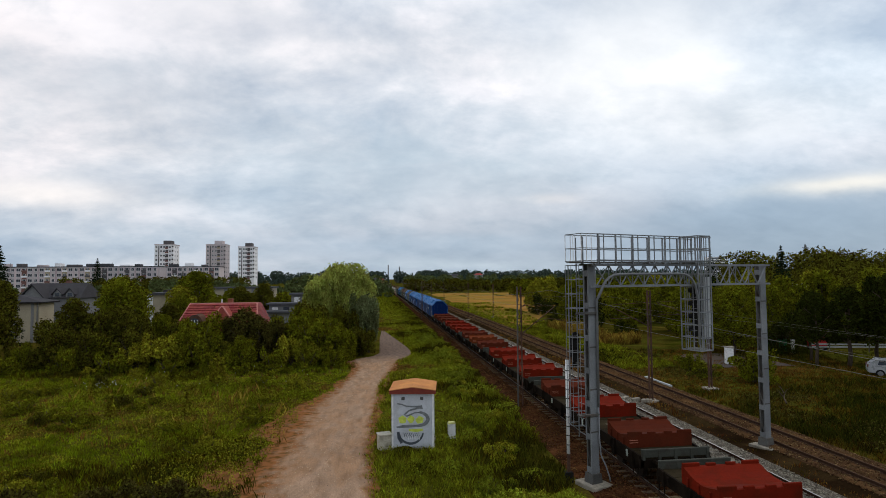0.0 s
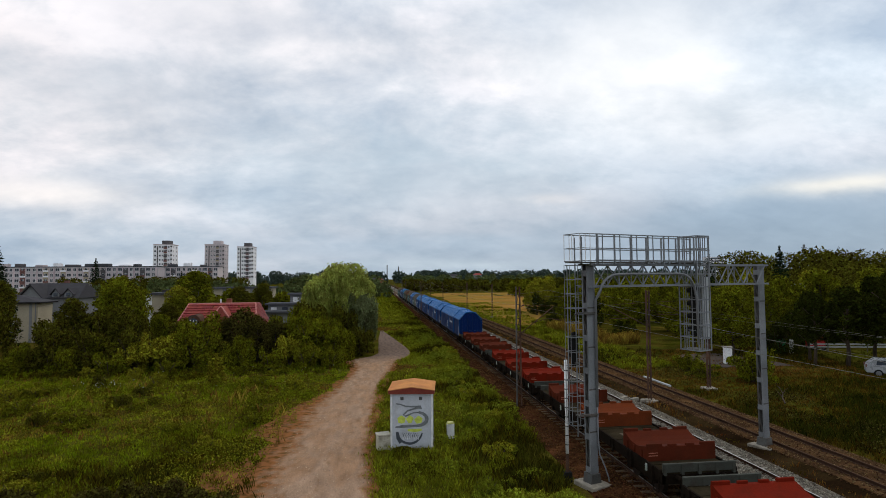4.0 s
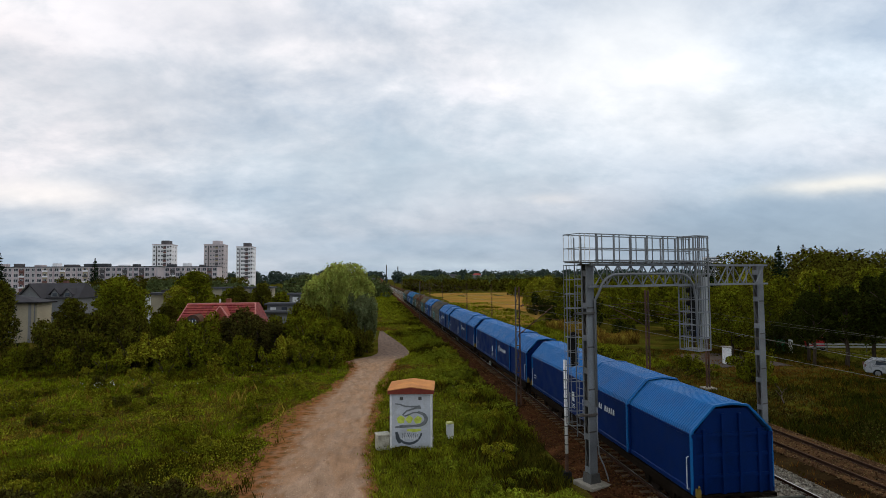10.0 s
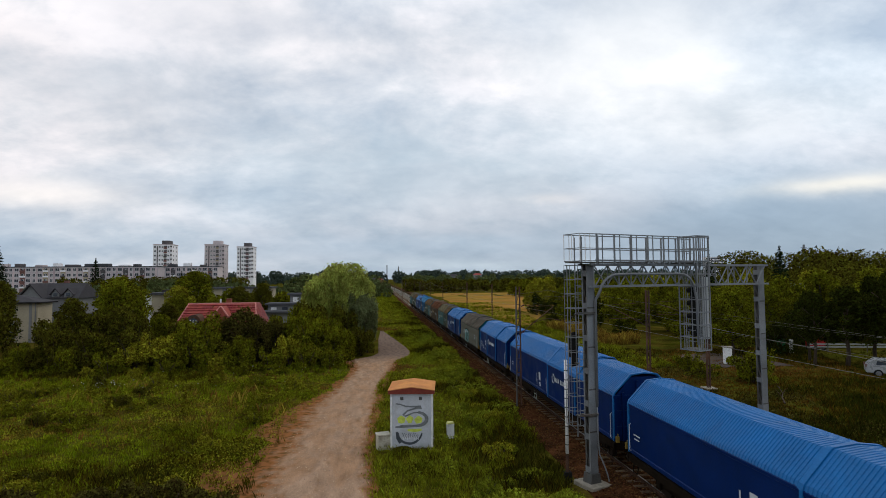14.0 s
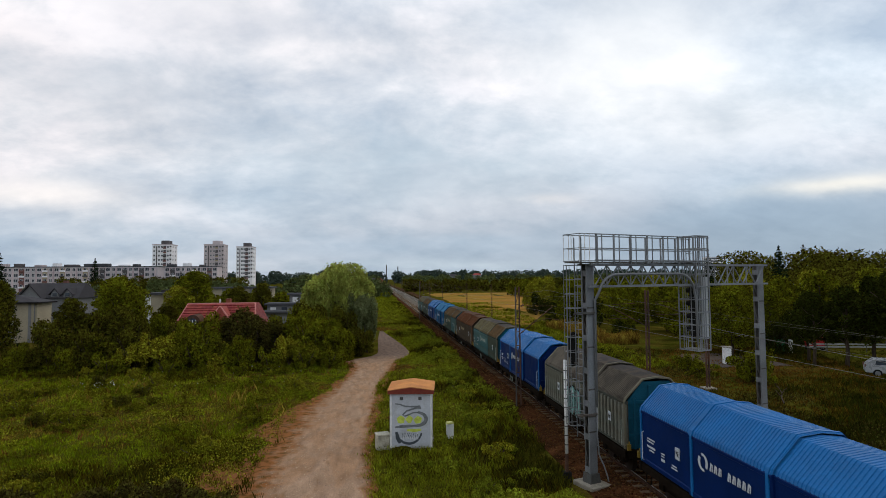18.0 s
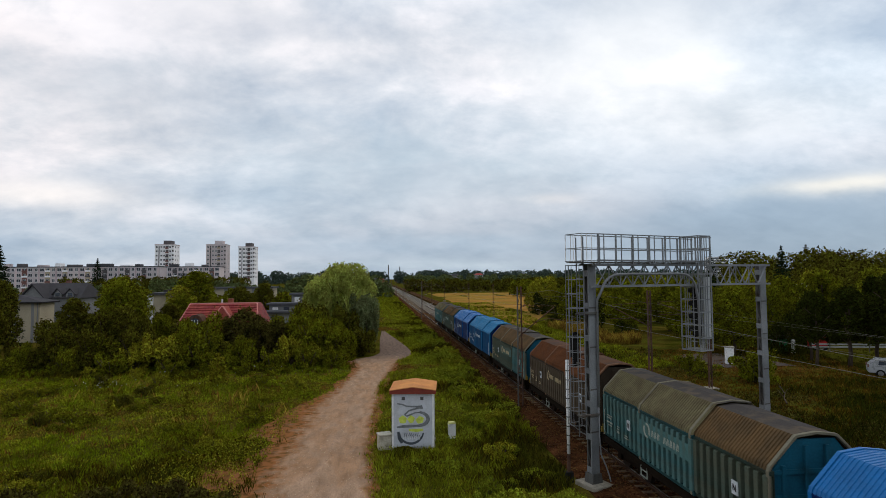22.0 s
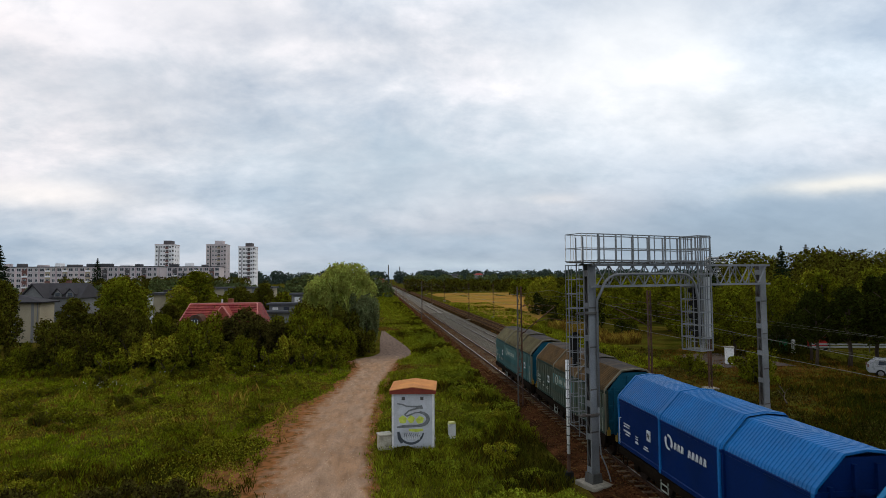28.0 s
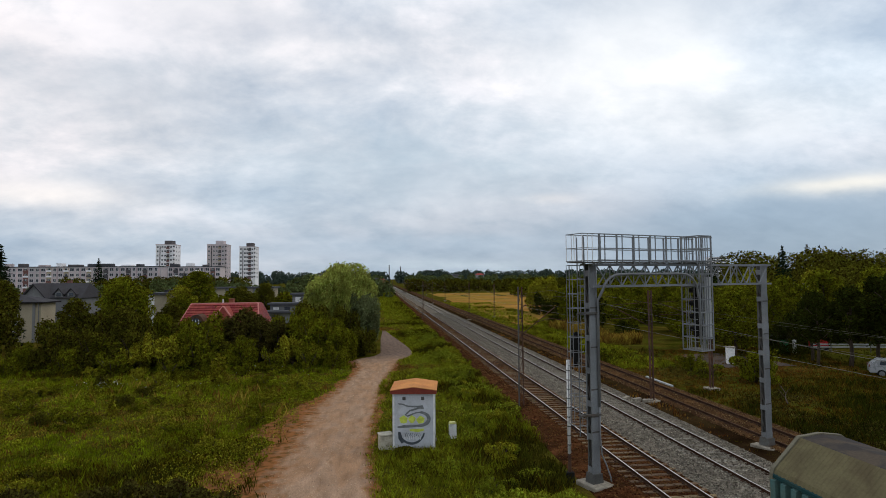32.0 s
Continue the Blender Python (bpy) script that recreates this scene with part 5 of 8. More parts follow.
def make_hut():
    w = thing("equipment_hut", pose(1.81, 28.28, 0, 0, 0, -7.0), "pale grey trackside equipment hut with orange roof and graffiti", "equipment hut")
    hw, dp, h = 1.03, 2.1, 2.78
    grey = material("pale_grey_panel", (0.50, 0.52, 0.55), 0.55, spread=0.12, scale=1.2, fine=20.0, bump=0.05, soil=(0.36, 0.36, 0.35), soil_low=0.5, soil_high=0.85)
    orange = material("orange_roof_sheet", (0.56, 0.25, 0.085), 0.8, spread=0.16, scale=1.5, fine=18.0, bump=0.08, other=(0.48, 0.20, 0.075), gloss=0.03)
    fascia = material("red_brown_fascia", (0.20, 0.045, 0.03), 0.7, spread=0.2, bump=0.05)
    bm = bmesh.new()
    box(bm, -hw, hw, 0.0, dp, 0.12, h, bevel=0.02)
    part("body", bm, grey, w)
    bm = bmesh.new()
    box(bm, -hw - 0.05, hw + 0.05, -0.05, dp + 0.05, -0.2, 0.12)
    part("plinth", bm, M["concrete"], w)
    for x in (-hw + 0.03, hw - 0.03):
        bm = bmesh.new()
        box(bm, x - 0.045, x + 0.045, -0.03, 0.02, 0.14, h)
        part("corner_post", bm, M["white"], w)
    for a, b in ((-hw + 0.08, 0.0), (0.0, hw - 0.14)):
        bm = bmesh.new()
        box(bm, a + 0.01, b - 0.01, -0.018, 0.0, 0.2, h - 0.06, bevel=0.006)
        door = part("door", bm, grey, w)
        bm = bmesh.new()
        cx = (a + b) / 2
        box(bm, cx - 0.08, cx + 0.08, -0.035, -0.018, h - 0.34, h - 0.18)
        for i in range(3):
            box(bm, cx - 0.07, cx + 0.07, -0.045, -0.035, h - 0.32 + i * 0.05, h - 0.30 + i * 0.05)
        part("vent", bm, M["galv_dark"], door, "small grey louvre vent")
    bm = bmesh.new()
    prism(bm, [(-hw - 0.13, h + 0.14), (0, h + 0.30), (hw + 0.13, h + 0.14), (hw + 0.13, h + 0.17), (0, h + 0.34), (-hw - 0.13, h + 0.17)], -0.18, dp + 0.2)
    part("roof", bm, orange, w)
    bm = bmesh.new()
    prism(bm, [(-hw - 0.11, h - 0.02), (hw + 0.11, h - 0.02), (hw + 0.11, h + 0.135), (0, h + 0.29), (-hw - 0.11, h + 0.135)], -0.16, -0.12)
    prism(bm, [(-hw - 0.11, h - 0.02), (hw + 0.11, h - 0.02), (hw + 0.11, h + 0.135), (0, h + 0.29), (-hw - 0.11, h + 0.135)], dp + 0.14, dp + 0.18)
    for s in (-1, 1):
        a, b = sorted((s * (hw + 0.11), s * (hw + 0.07)))
        box(bm, a, b, -0.12, dp + 0.14, h - 0.02, h + 0.13)
    part("fascia", bm, fascia, w)
    # sprayed strokes, unreadable
    spray = {"grey_stroke": material("grey_spray", (0.17, 0.18, 0.18), 0.7, spread=0.35, scale=5.0, bump=0), "yellow_stroke": material("yellow_spray", (0.55, 0.62, 0.10), 0.7, spread=0.25, scale=5.0, bump=0),
             "white_stroke": material("white_spray", (0.7, 0.7, 0.7), 0.7, spread=0.1, bump=0), "dark_stroke": material("dark_spray", (0.07, 0.08, 0.09), 0.7, spread=0.3, bump=0)}

    def ribbon(name, pts, width, lift):
        bm = bmesh.new()
        m = len(pts)
        lo, hi = [], []
        for i, (x, z) in enumerate(pts):
            a, b = pts[max(i - 1, 0)], pts[min(i + 1, m - 1)]
            t = Vector((b[0] - a[0], b[1] - a[1])).normalized()
            k = width * (0.6 + 0.4 * math.sin(math.pi * i / max(m - 1, 1)))
            lo.append(bm.verts.new((x - t.y * k, -0.02 - lift, z + t.x * k)))
            hi.append(bm.verts.new((x + t.y * k, -0.02 - lift, z - t.x * k)))
        for i in range(m - 1):
            bm.faces.new((lo[i], lo[i + 1], hi[i + 1], hi[i]))
        part(name, bm, spray[name], w)

    def arc(cx, cz, rx, rz, a0, a1, n=14):
        return [(cx + rx * math.cos(radians(a0 + (a1 - a0) * i / n)), cz + rz * math.sin(radians(a0 + (a1 - a0) * i / n))) for i in range(n + 1)]
    ribbon("yellow_stroke", [(-0.68, 1.45), (-0.5, 1.5), (-0.32, 1.46)], 0.2, 0.004)
    ribbon("yellow_stroke", [(-0.22, 1.42), (-0.08, 1.52), (0.06, 1.46)], 0.2, 0.004)
    ribbon("yellow_stroke", [(0.18, 1.38), (0.36, 1.50), (0.52, 1.46)], 0.19, 0.004)
    ribbon("yellow_stroke", [(-0.2, 0.98), (0.2, 0.96), (0.5, 1.0)], 0.08, 0.004)
    ribbon("grey_stroke", [(-0.78, 2.27), (-0.55, 2.24), (-0.3, 2.14), (0.1, 2.12), (0.45, 2.14), (0.5, 2.06), (0.2, 2.04), (-0.2, 1.92), (-0.42, 1.72), (-0.3, 1.66), (0.1, 1.82), (0.45, 1.86)], 0.045, 0.008)
    ribbon("grey_stroke", arc(0.25, 1.52, 0.5, 0.33, 80, -100), 0.09, 0.009)
    ribbon("grey_stroke", [(-0.8, 1.12), (-0.5, 1.16), (-0.1, 1.18), (0.25, 1.2)], 0.07, 0.009)
    ribbon("dark_stroke", arc(-0.1, 0.95, 0.62, 0.62, 185, 350), 0.06, 0.010)
    ribbon("dark_stroke", [(-0.72, 0.9), (-0.66, 0.6), (-0.55, 0.35)], 0.1, 0.010)
    for i in range(9):
        x = -0.45 + i * 0.09
        ribbon("white_stroke", [(x - 0.03, 0.55), (x + 0.03, 0.7 + 0.08 * (i % 3)), (x + 0.07, 0.5 + 0.05 * (i % 2))], 0.022, 0.013)
        ribbon("dark_stroke", [(x, 0.86), (x + 0.05, 0.72), (x + 0.02, 0.62)], 0.018, 0.013)


def small_trackside():
    w = thing("concrete_box", pose(0.42, 28.75, 0, 0, 0, 12), "small pale weathered concrete cable box in the grass", "cable box")
    bm = bmesh.new()
    box(bm, -0.32, 0.32, -0.28, 0.28, -0.1, 0.68, bevel=0.04)
    pale = material("pale_old_concrete", (0.50, 0.46, 0.36), 0.9, spread=0.2, scale=2.0, fine=20.0, bump=0.3, soil=(0.24, 0.21, 0.15))
    part("body", bm, pale, w)
    bm = bmesh.new()
    box(bm, -0.35, 0.35, -0.31, 0.31, 0.68, 0.76, bevel=0.02)
    part("lid", bm, pale, w)
    w = thing("marker_stone", pose(4.03, 30.47, 0, 0, 0, 10), "short white concrete marker stone in tall grass", "marker stone")
    bm = bmesh.new()
    box(bm, -0.19, 0.19, -0.12, 0.12, -0.2, 0.66, bevel=0.03)
    part("body", bm, M["white"], w)
    bm = bmesh.new()
    prism(bm, [(-0.2, 0.66), (0.2, 0.66), (0.15, 0.75), (-0.15, 0.75)], -0.13, 0.13)
    part("cap", bm, material("yellow_stained_paint", (0.62, 0.60, 0.22), 0.8, spread=0.2, scale=6.0, bump=0.05), w, "cap with a yellowish stain")
    w = thing("marker_stone", pose(17.9, 36.9, 0), "small pale concrete kerb stones at the mast", "kerb")
    for i in range(3):
        bm = bmesh.new()
        box(bm, -0.35, 0.35, -0.12, 0.12, 0.0, 0.2, bevel=0.02, m=pose(0.1 - i * 0.55, 0.5 * i - 0.5, 0.05, 0, 0, 20 * i))
        part("stone", bm, M["concrete"], w)
    for k in range(2):
        w = thing("cable_trough", pose(22.2, 44.0 - 2.1 * k, 0.1, 0, 0, 0), "white concrete cable trough cover along the third track", "trough cover", "trough covers")
        bm = bmesh.new()
        box(bm, -0.09, 0.09, -1.03, 1.03, -0.08, 0.12, bevel=0.02)
        part("cover", bm, M["board"], w)
    w = thing("white_cabinet", pose(33.6, 50.95, 0, 0, 0, -15), "white brick pillar with stained sides", "pillar")
    bm = bmesh.new()
    box(bm, -0.34, 0.34, -0.26, 0.26, -0.1, 1.6, bevel=0.02)
    part("body", bm, M["white"], w)
    bm = bmesh.new()
    box(bm, -0.4, 0.4, -0.32, 0.32, 1.6, 1.7, bevel=0.02)
    part("cap", bm, M["concrete"], w)


make_hut()
small_trackside()


def dead_branch(x, y, turn):
    """A pale fallen branch with a few forks."""
    d = thing("dead_branch", pose(x, y, 0.25, 0, 0, turn), "pale dead branch lying in the bank grass", "branch")
    bm = bmesh.new()
    tube(bm, [(-0.9, 0, 0.0), (-0.3, 0.05, 0.22), (0.3, -0.05, 0.42), (0.9, 0.1, 0.75)], 0.05, 6, r_end=0.02)
    part("stem", bm, M["bark"], d)
    for a, b in (((-0.2, 0.05, 0.25), (0.0, 0.4, 0.75)), ((0.25, -0.05, 0.4), (0.35, -0.4, 0.8)), ((0.55, 0.0, 0.55), (0.5, 0.3, 1.0))):
        bm = bmesh.new()
        tube(bm, [a, tuple((p + q) / 2 + 0.04 for p, q in zip(a, b)), b], 0.028, 5, r_end=0.01)
        part("twig", bm, M["bark"], d)


dead_branch(26.6, 34.6, 60)

# ---- houses and blocks ----
WALL_GREY = material("panel_wall_grey", (0.56, 0.48, 0.47), 0.9, spread=0.12, scale=0.05, fine=1.5, bump=0.05, other=(0.50, 0.45, 0.46), patch=0.7)
FAR_GLASS = material("far_window_glass", (0.06, 0.062, 0.075), 0.3, spread=0.5, scale=0.15, fine=0.6, bump=0, gloss=0.3)
SPANDREL = material("pinkish_panel", (0.50, 0.40, 0.40), 0.9, spread=0.15, scale=0.1, fine=3.0, bump=0, per_piece=0.3)
WALL_WHITE = material("panel_wall_white", (0.86, 0.84, 0.84), 0.9, spread=0.08, scale=0.05, fine=1.5, bump=0.05)
WALL_CREAM = material("cream_render", (0.36, 0.31, 0.22), 0.9, spread=0.15, scale=0.3, fine=6.0, bump=0.05)
WALL_DUSK = material("grey_render", (0.20, 0.20, 0.20), 0.9, spread=0.15, scale=0.3, fine=6.0, bump=0.05)
TRIM_RED = material("red_brown_panel", (0.20, 0.10, 0.085), 0.9, spread=0.15, scale=0.3, fine=6.0, bump=0)
# dark trim, also laid on flat for the shade of loggia recesses
TRIM_DARK = material("dark_trim_loggia_shade", (0.11, 0.10, 0.10), 0.9, spread=0.25, scale=0.3, fine=6.0, bump=0)
TRIM_YELLOW = material("yellow_grey_panel", (0.40, 0.33, 0.22), 0.9, spread=0.15, scale=0.3, fine=6.0, bump=0)
FLAT_ROOF = material("bitumen_roof", (0.07, 0.07, 0.075), 0.9, spread=0.25, scale=0.2, fine=4.0, bump=0.1)
TILE_RED = material("red_roof_tile", (0.26, 0.048, 0.042), 0.6, spread=0.22, scale=1.2, fine=12.0, bump=0.1, per_piece=0.18)
TILE_EDGE = material("pink_ridge_tile", (0.50, 0.20, 0.17), 0.7, spread=0.2, scale=1.2, fine=12.0, bump=0.1)
SLATE = material("dark_roof_sheet", (0.05, 0.047, 0.05), 0.9, spread=0.2, scale=0.8, fine=10.0, bump=0.1)


def quick(name, mat, parent, *dims, bevel=0.0, label=""):
    bm = bmesh.new()
    box(bm, *dims, bevel=bevel)
    return part(name, bm, mat, parent, label)


def window_mesh(w, h, frame_mat, glass=None):
    bm = bmesh.new()
    box(bm, -w / 2, w / 2, -0.05, 0.05, -h / 2, h / 2, 0)
    for a, b in ((-w / 2 + 0.1, -0.05), (0.05, w / 2 - 0.1)):
        box(bm, a, b, -0.07, -0.05, -h / 2 + 0.1, h / 2 - 0.1, 1)
    me = bpy.data.meshes.new("window")
    bm.to_mesh(me)
    bm.free()
    me.materials.append(frame_mat)
    me.materials.append(glass or M["glass"])
    return me


WIN_SMALL = window_mesh(1.35, 1.4, M["white"])
BLOCK_WIN = window_mesh(2.2, 1.75, M["white"], FAR_GLASS)
BLOCK_WIN_SMALL = window_mesh(1.5, 1.75, M["white"], FAR_GLASS)
TOWER_WIN = window_mesh(1.3, 1.35, M["white"], FAR_GLASS)


def apartment_block(x0, x1, y, turn, label, seed, end_white=False):
    length, h, dp = x1 - x0, 16.0, 11.0
    b = thing("apartment_block", pose(x0, y, 0, 0, 0, turn), label, "apartment block", "long apartment blocks")
    quick("wall", WALL_GREY, b, 0, length, 0, dp, -0.3, h)
    quick("roof", FLAT_ROOF, b, -0.3, length + 0.3, -0.3, dp + 0.3, h, h + 0.45)
    rng = random.Random(seed)
    if end_white:
        quick("end_wall", WALL_WHITE, b, -0.15, 3.6, -0.12, dp + 0.1, 0, h + 0.1)
    bays = int(length / 3.0)
    for i in range(bays):
        x = 1.6 + i * 3.0
        if end_white and x < 4:
            continue
        kind = i % 7
        if kind in (2, 6):
            mat = (TRIM_DARK, TRIM_RED, TRIM_DARK, TRIM_YELLOW)[rng.randrange(4)]
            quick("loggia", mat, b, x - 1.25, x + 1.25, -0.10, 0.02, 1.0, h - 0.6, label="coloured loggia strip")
            for s in range(5):
                quick("balcony", (WALL_WHITE, TRIM_RED, TRIM_DARK)[rng.randrange(3)], b, x - 1.3, x + 1.3, -0.55, -0.1, 1.4 + s * 3.0, 2.35 + s * 3.0)
        for s in range(1, 5):
            shared("window", BLOCK_WIN if kind % 2 else BLOCK_WIN_SMALL, b, pose(x, -0.13 if kind in (2, 6) else -0.03, 2.6 + s * 3.0))
        if kind in (0, 4):
            quick("wall_panel", SPANDREL, b, x + 0.95, x + 1.9, -0.05, 0.02, 1.0, h - 0.6)
    for i in range(int(length / 9)):
        x = 4 + i * 9 + rng.uniform(-1.5, 1.5)
        w = rng.uniform(1.0, 3.2)
        quick("roof_house", rng.choice([WALL_GREY, TRIM_DARK, WALL_WHITE, FLAT_ROOF]), b, x - w, x + w, 3, 8, h + 0.45, h + 0.45 + rng.uniform(0.8, 2.0))
        if rng.random() < 0.5:
            rod("aerial", (x + w + 0.5, 5, h + 0.4), (x + w + 0.5, 5, h + 2.6), 0.12, TRIM_DARK, b)
    return b


def tower(x0, x1, y, h, seed, wall, warm):
    b = thing("tower_block", pose((x0 + x1) / 2, y, 0, 0, 0, 0), "tall white panel tower block with balconies", "tower block", "tower blocks")
    hw = (x1 - x0) / 2
    quick("wall", wall, b, -hw, hw, 0, 12, -0.3, h)
    quick("parapet", WALL_GREY, b, -hw - 0.2, hw + 0.2, -0.2, 12.2, h, h + 0.5)
    quick("lift_house", TRIM_DARK if seed != 3 else WALL_GREY, b, -hw * 0.25, hw * 0.55, 3, 10, h + 0.5, h + 3.2, label="dark lift house on the roof")
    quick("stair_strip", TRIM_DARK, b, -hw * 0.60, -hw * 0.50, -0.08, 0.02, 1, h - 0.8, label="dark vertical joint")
    n = 11
    st = h / n
    for s in range(3, n):
        z = (s + 0.5) * st
        for fx, me in ((-0.80, TOWER_WIN), (-0.30, TOWER_WIN), (0.0, TOWER_WIN), (0.62, TOWER_WIN)):
            shared("window", me, b, pose(hw * fx, -0.04, z))
        for yy in (3.0, 8.5):
            shared("window", TOWER_WIN, b, pose(hw + 0.04, yy, z, 0, 0, 90))
        for fx, bw in ((0.30, 0.95), (0.90, 0.6)):
            quick("balcony", (warm if (s + seed) % 3 else TRIM_DARK) if fx < 0.5 else wall, b, hw * fx - bw, hw * fx + bw, -0.9, -0.02, z - 1.25, z - 0.35)
            # flat dark sheet in place of the shade inside the open loggia
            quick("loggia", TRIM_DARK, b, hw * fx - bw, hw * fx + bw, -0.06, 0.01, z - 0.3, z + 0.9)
    return b


apartment_block(-201.7, -122.6, 340, 0.0, "long grey panel apartment block with loggias", 1)
apartment_block(-126.0, -93.0, 352, 0.0, "grey panel apartment block with white end wall", 2, True)
apartment_block(-320.0, -203.0, 344, 0.0, "long grey panel apartment block with loggias", 5)
tower(-153.2, -140.6, 415, 33.0, 1, WALL_WHITE, TRIM_RED)
tower(-123.1, -109.3, 430, 33.9, 3, WALL_GREY, TRIM_YELLOW)
tower(-98.0, -86.8, 420, 31.6, 2, WALL_WHITE, TRIM_RED)


def tiled_slope(parent, a, b, c, d, rows, cols, mat):
    """Tiles from the eave a-b up to the ridge d-c, each lapping over the one below."""
    a, b, c, d = (Vector(p) for p in (a, b, c, d))
    nrm = (b - a).cross(d - a).normalized()
    for r in range(rows):
        t0, t1 = r / rows, min((r + 1.12) / rows, 1.0)
        for k in range(cols):
            s0, s1 = (k + 0.03) / cols, (k + 0.97) / cols
            bm = bmesh.new()
            q = []
            for s, t, l in ((s0, t0, 0.13), (s1, t0, 0.13), (s1, t1, 0.03), (s0, t1, 0.03)):
                lo, hi = a.lerp(b, s), d.lerp(c, s)
                q.append(lo.lerp(hi, t) + nrm * l)
            top = [bm.verts.new(p) for p in q]
            bot = [bm.verts.new(p - nrm * 0.10) for p in q]
            bm.faces.new(top)
            for i in range(4):
                bm.faces.new((bot[i], bot[(i + 1) % 4], top[(i + 1) % 4], top[i]))
            part("roof_tile", bm, mat, parent)


def red_house():
    h = thing("red_roof_house", pose(-17.25, 64.0, 0), "house with hipped red tiled roof and brown arched dormer", "house")
    brick = material("red_brick", (0.22, 0.075, 0.045), 0.85, spread=0.25, scale=2.0, fine=15.0, bump=0.1)
    quick("wall", brick, h, -3.8, 3.8, 0.5, 8.5, -0.2, 2.9)
    e, r, ez, rz = 4.45, 3.65, 2.85, 5.72
    bm = bmesh.new()
    v = [bm.verts.new(p) for p in ((-e, 0.1, ez), (e, 0.1, ez), (e, 8.9, ez), (-e, 8.9, ez), (-r, 3.4, rz), (r, 3.4, rz), (r, 5.6, rz), (-r, 5.6, rz))]
    for f in ((0, 1, 5, 4), (1, 2, 6, 5), (2, 3, 7, 6), (3, 0, 4, 7), (4, 5, 6, 7), (3, 2, 1, 0)):
        bm.faces.new([v[i] for i in f])
    roof = part("roof", bm, TILE_RED, h)
    tiled_slope(roof, (-e, 0.1, ez), (e, 0.1, ez), (r, 3.4, rz), (-r, 3.4, rz), 11, 18, TILE_RED)
    tiled_slope(roof, (e, 0.1, ez), (e, 8.9, ez), (r, 5.6, rz), (r, 3.4, rz), 7, 8, TILE_RED)
    for a, b in (((-r, 3.4, rz), (r, 3.4, rz)), ((-e, 0.1, ez), (-r, 3.4, rz)), ((e, 0.1, ez), (r, 3.4, rz)), ((0.6, 0.4, 5.55), (1.9, -0.1, 3.9)), ((0.6, 0.4, 5.55), (-0.7, -0.1, 3.9))):
        pipe("ridge_tile", [a, b], 0.10, TILE_EDGE, h, 6)
    bm = bmesh.new()
    prism(bm, [(-0.75, 3.8), (1.95, 3.8), (0.6, 5.5)], 0.2, 3.6)
    part("gable_dormer", bm, TILE_RED, h, "pointed tiled gable")
    bm = bmesh.new()
    arch = [(-2.1 + 0.85 * math.cos(radians(a)), 3.55 + 1.15 * math.sin(radians(a))) for a in range(0, 181, 18)]
    prism(bm, arch, -0.1, 2.2)
    part("arched_dormer", bm, M["rust"], h, "brown arched dormer roof")
    bm = bmesh.new()
    arch = [(-2.1 + 0.6 * math.cos(radians(a)), 3.58 + 0.75 * math.sin(radians(a))) for a in range(0, 181, 18)]
    prism(bm, arch, -0.16, -0.10)
    part("dormer_window", bm, M["glass"], h)
    for i in range(3):
        quick("glazing_bar", M["white"], h, -2.4 + i * 0.3 - 0.03, -2.4 + i * 0.3 + 0.03, -0.2, -0.16, 3.58, 4.15)
    quick("chimney", brick, h, 0.3, 0.8, 3.9, 4.5, 5.5, 6.25)
    quick("vent_pipe", M["white"], h, -0.5, -0.35, 4.2, 4.35, 5.6, 6.2)


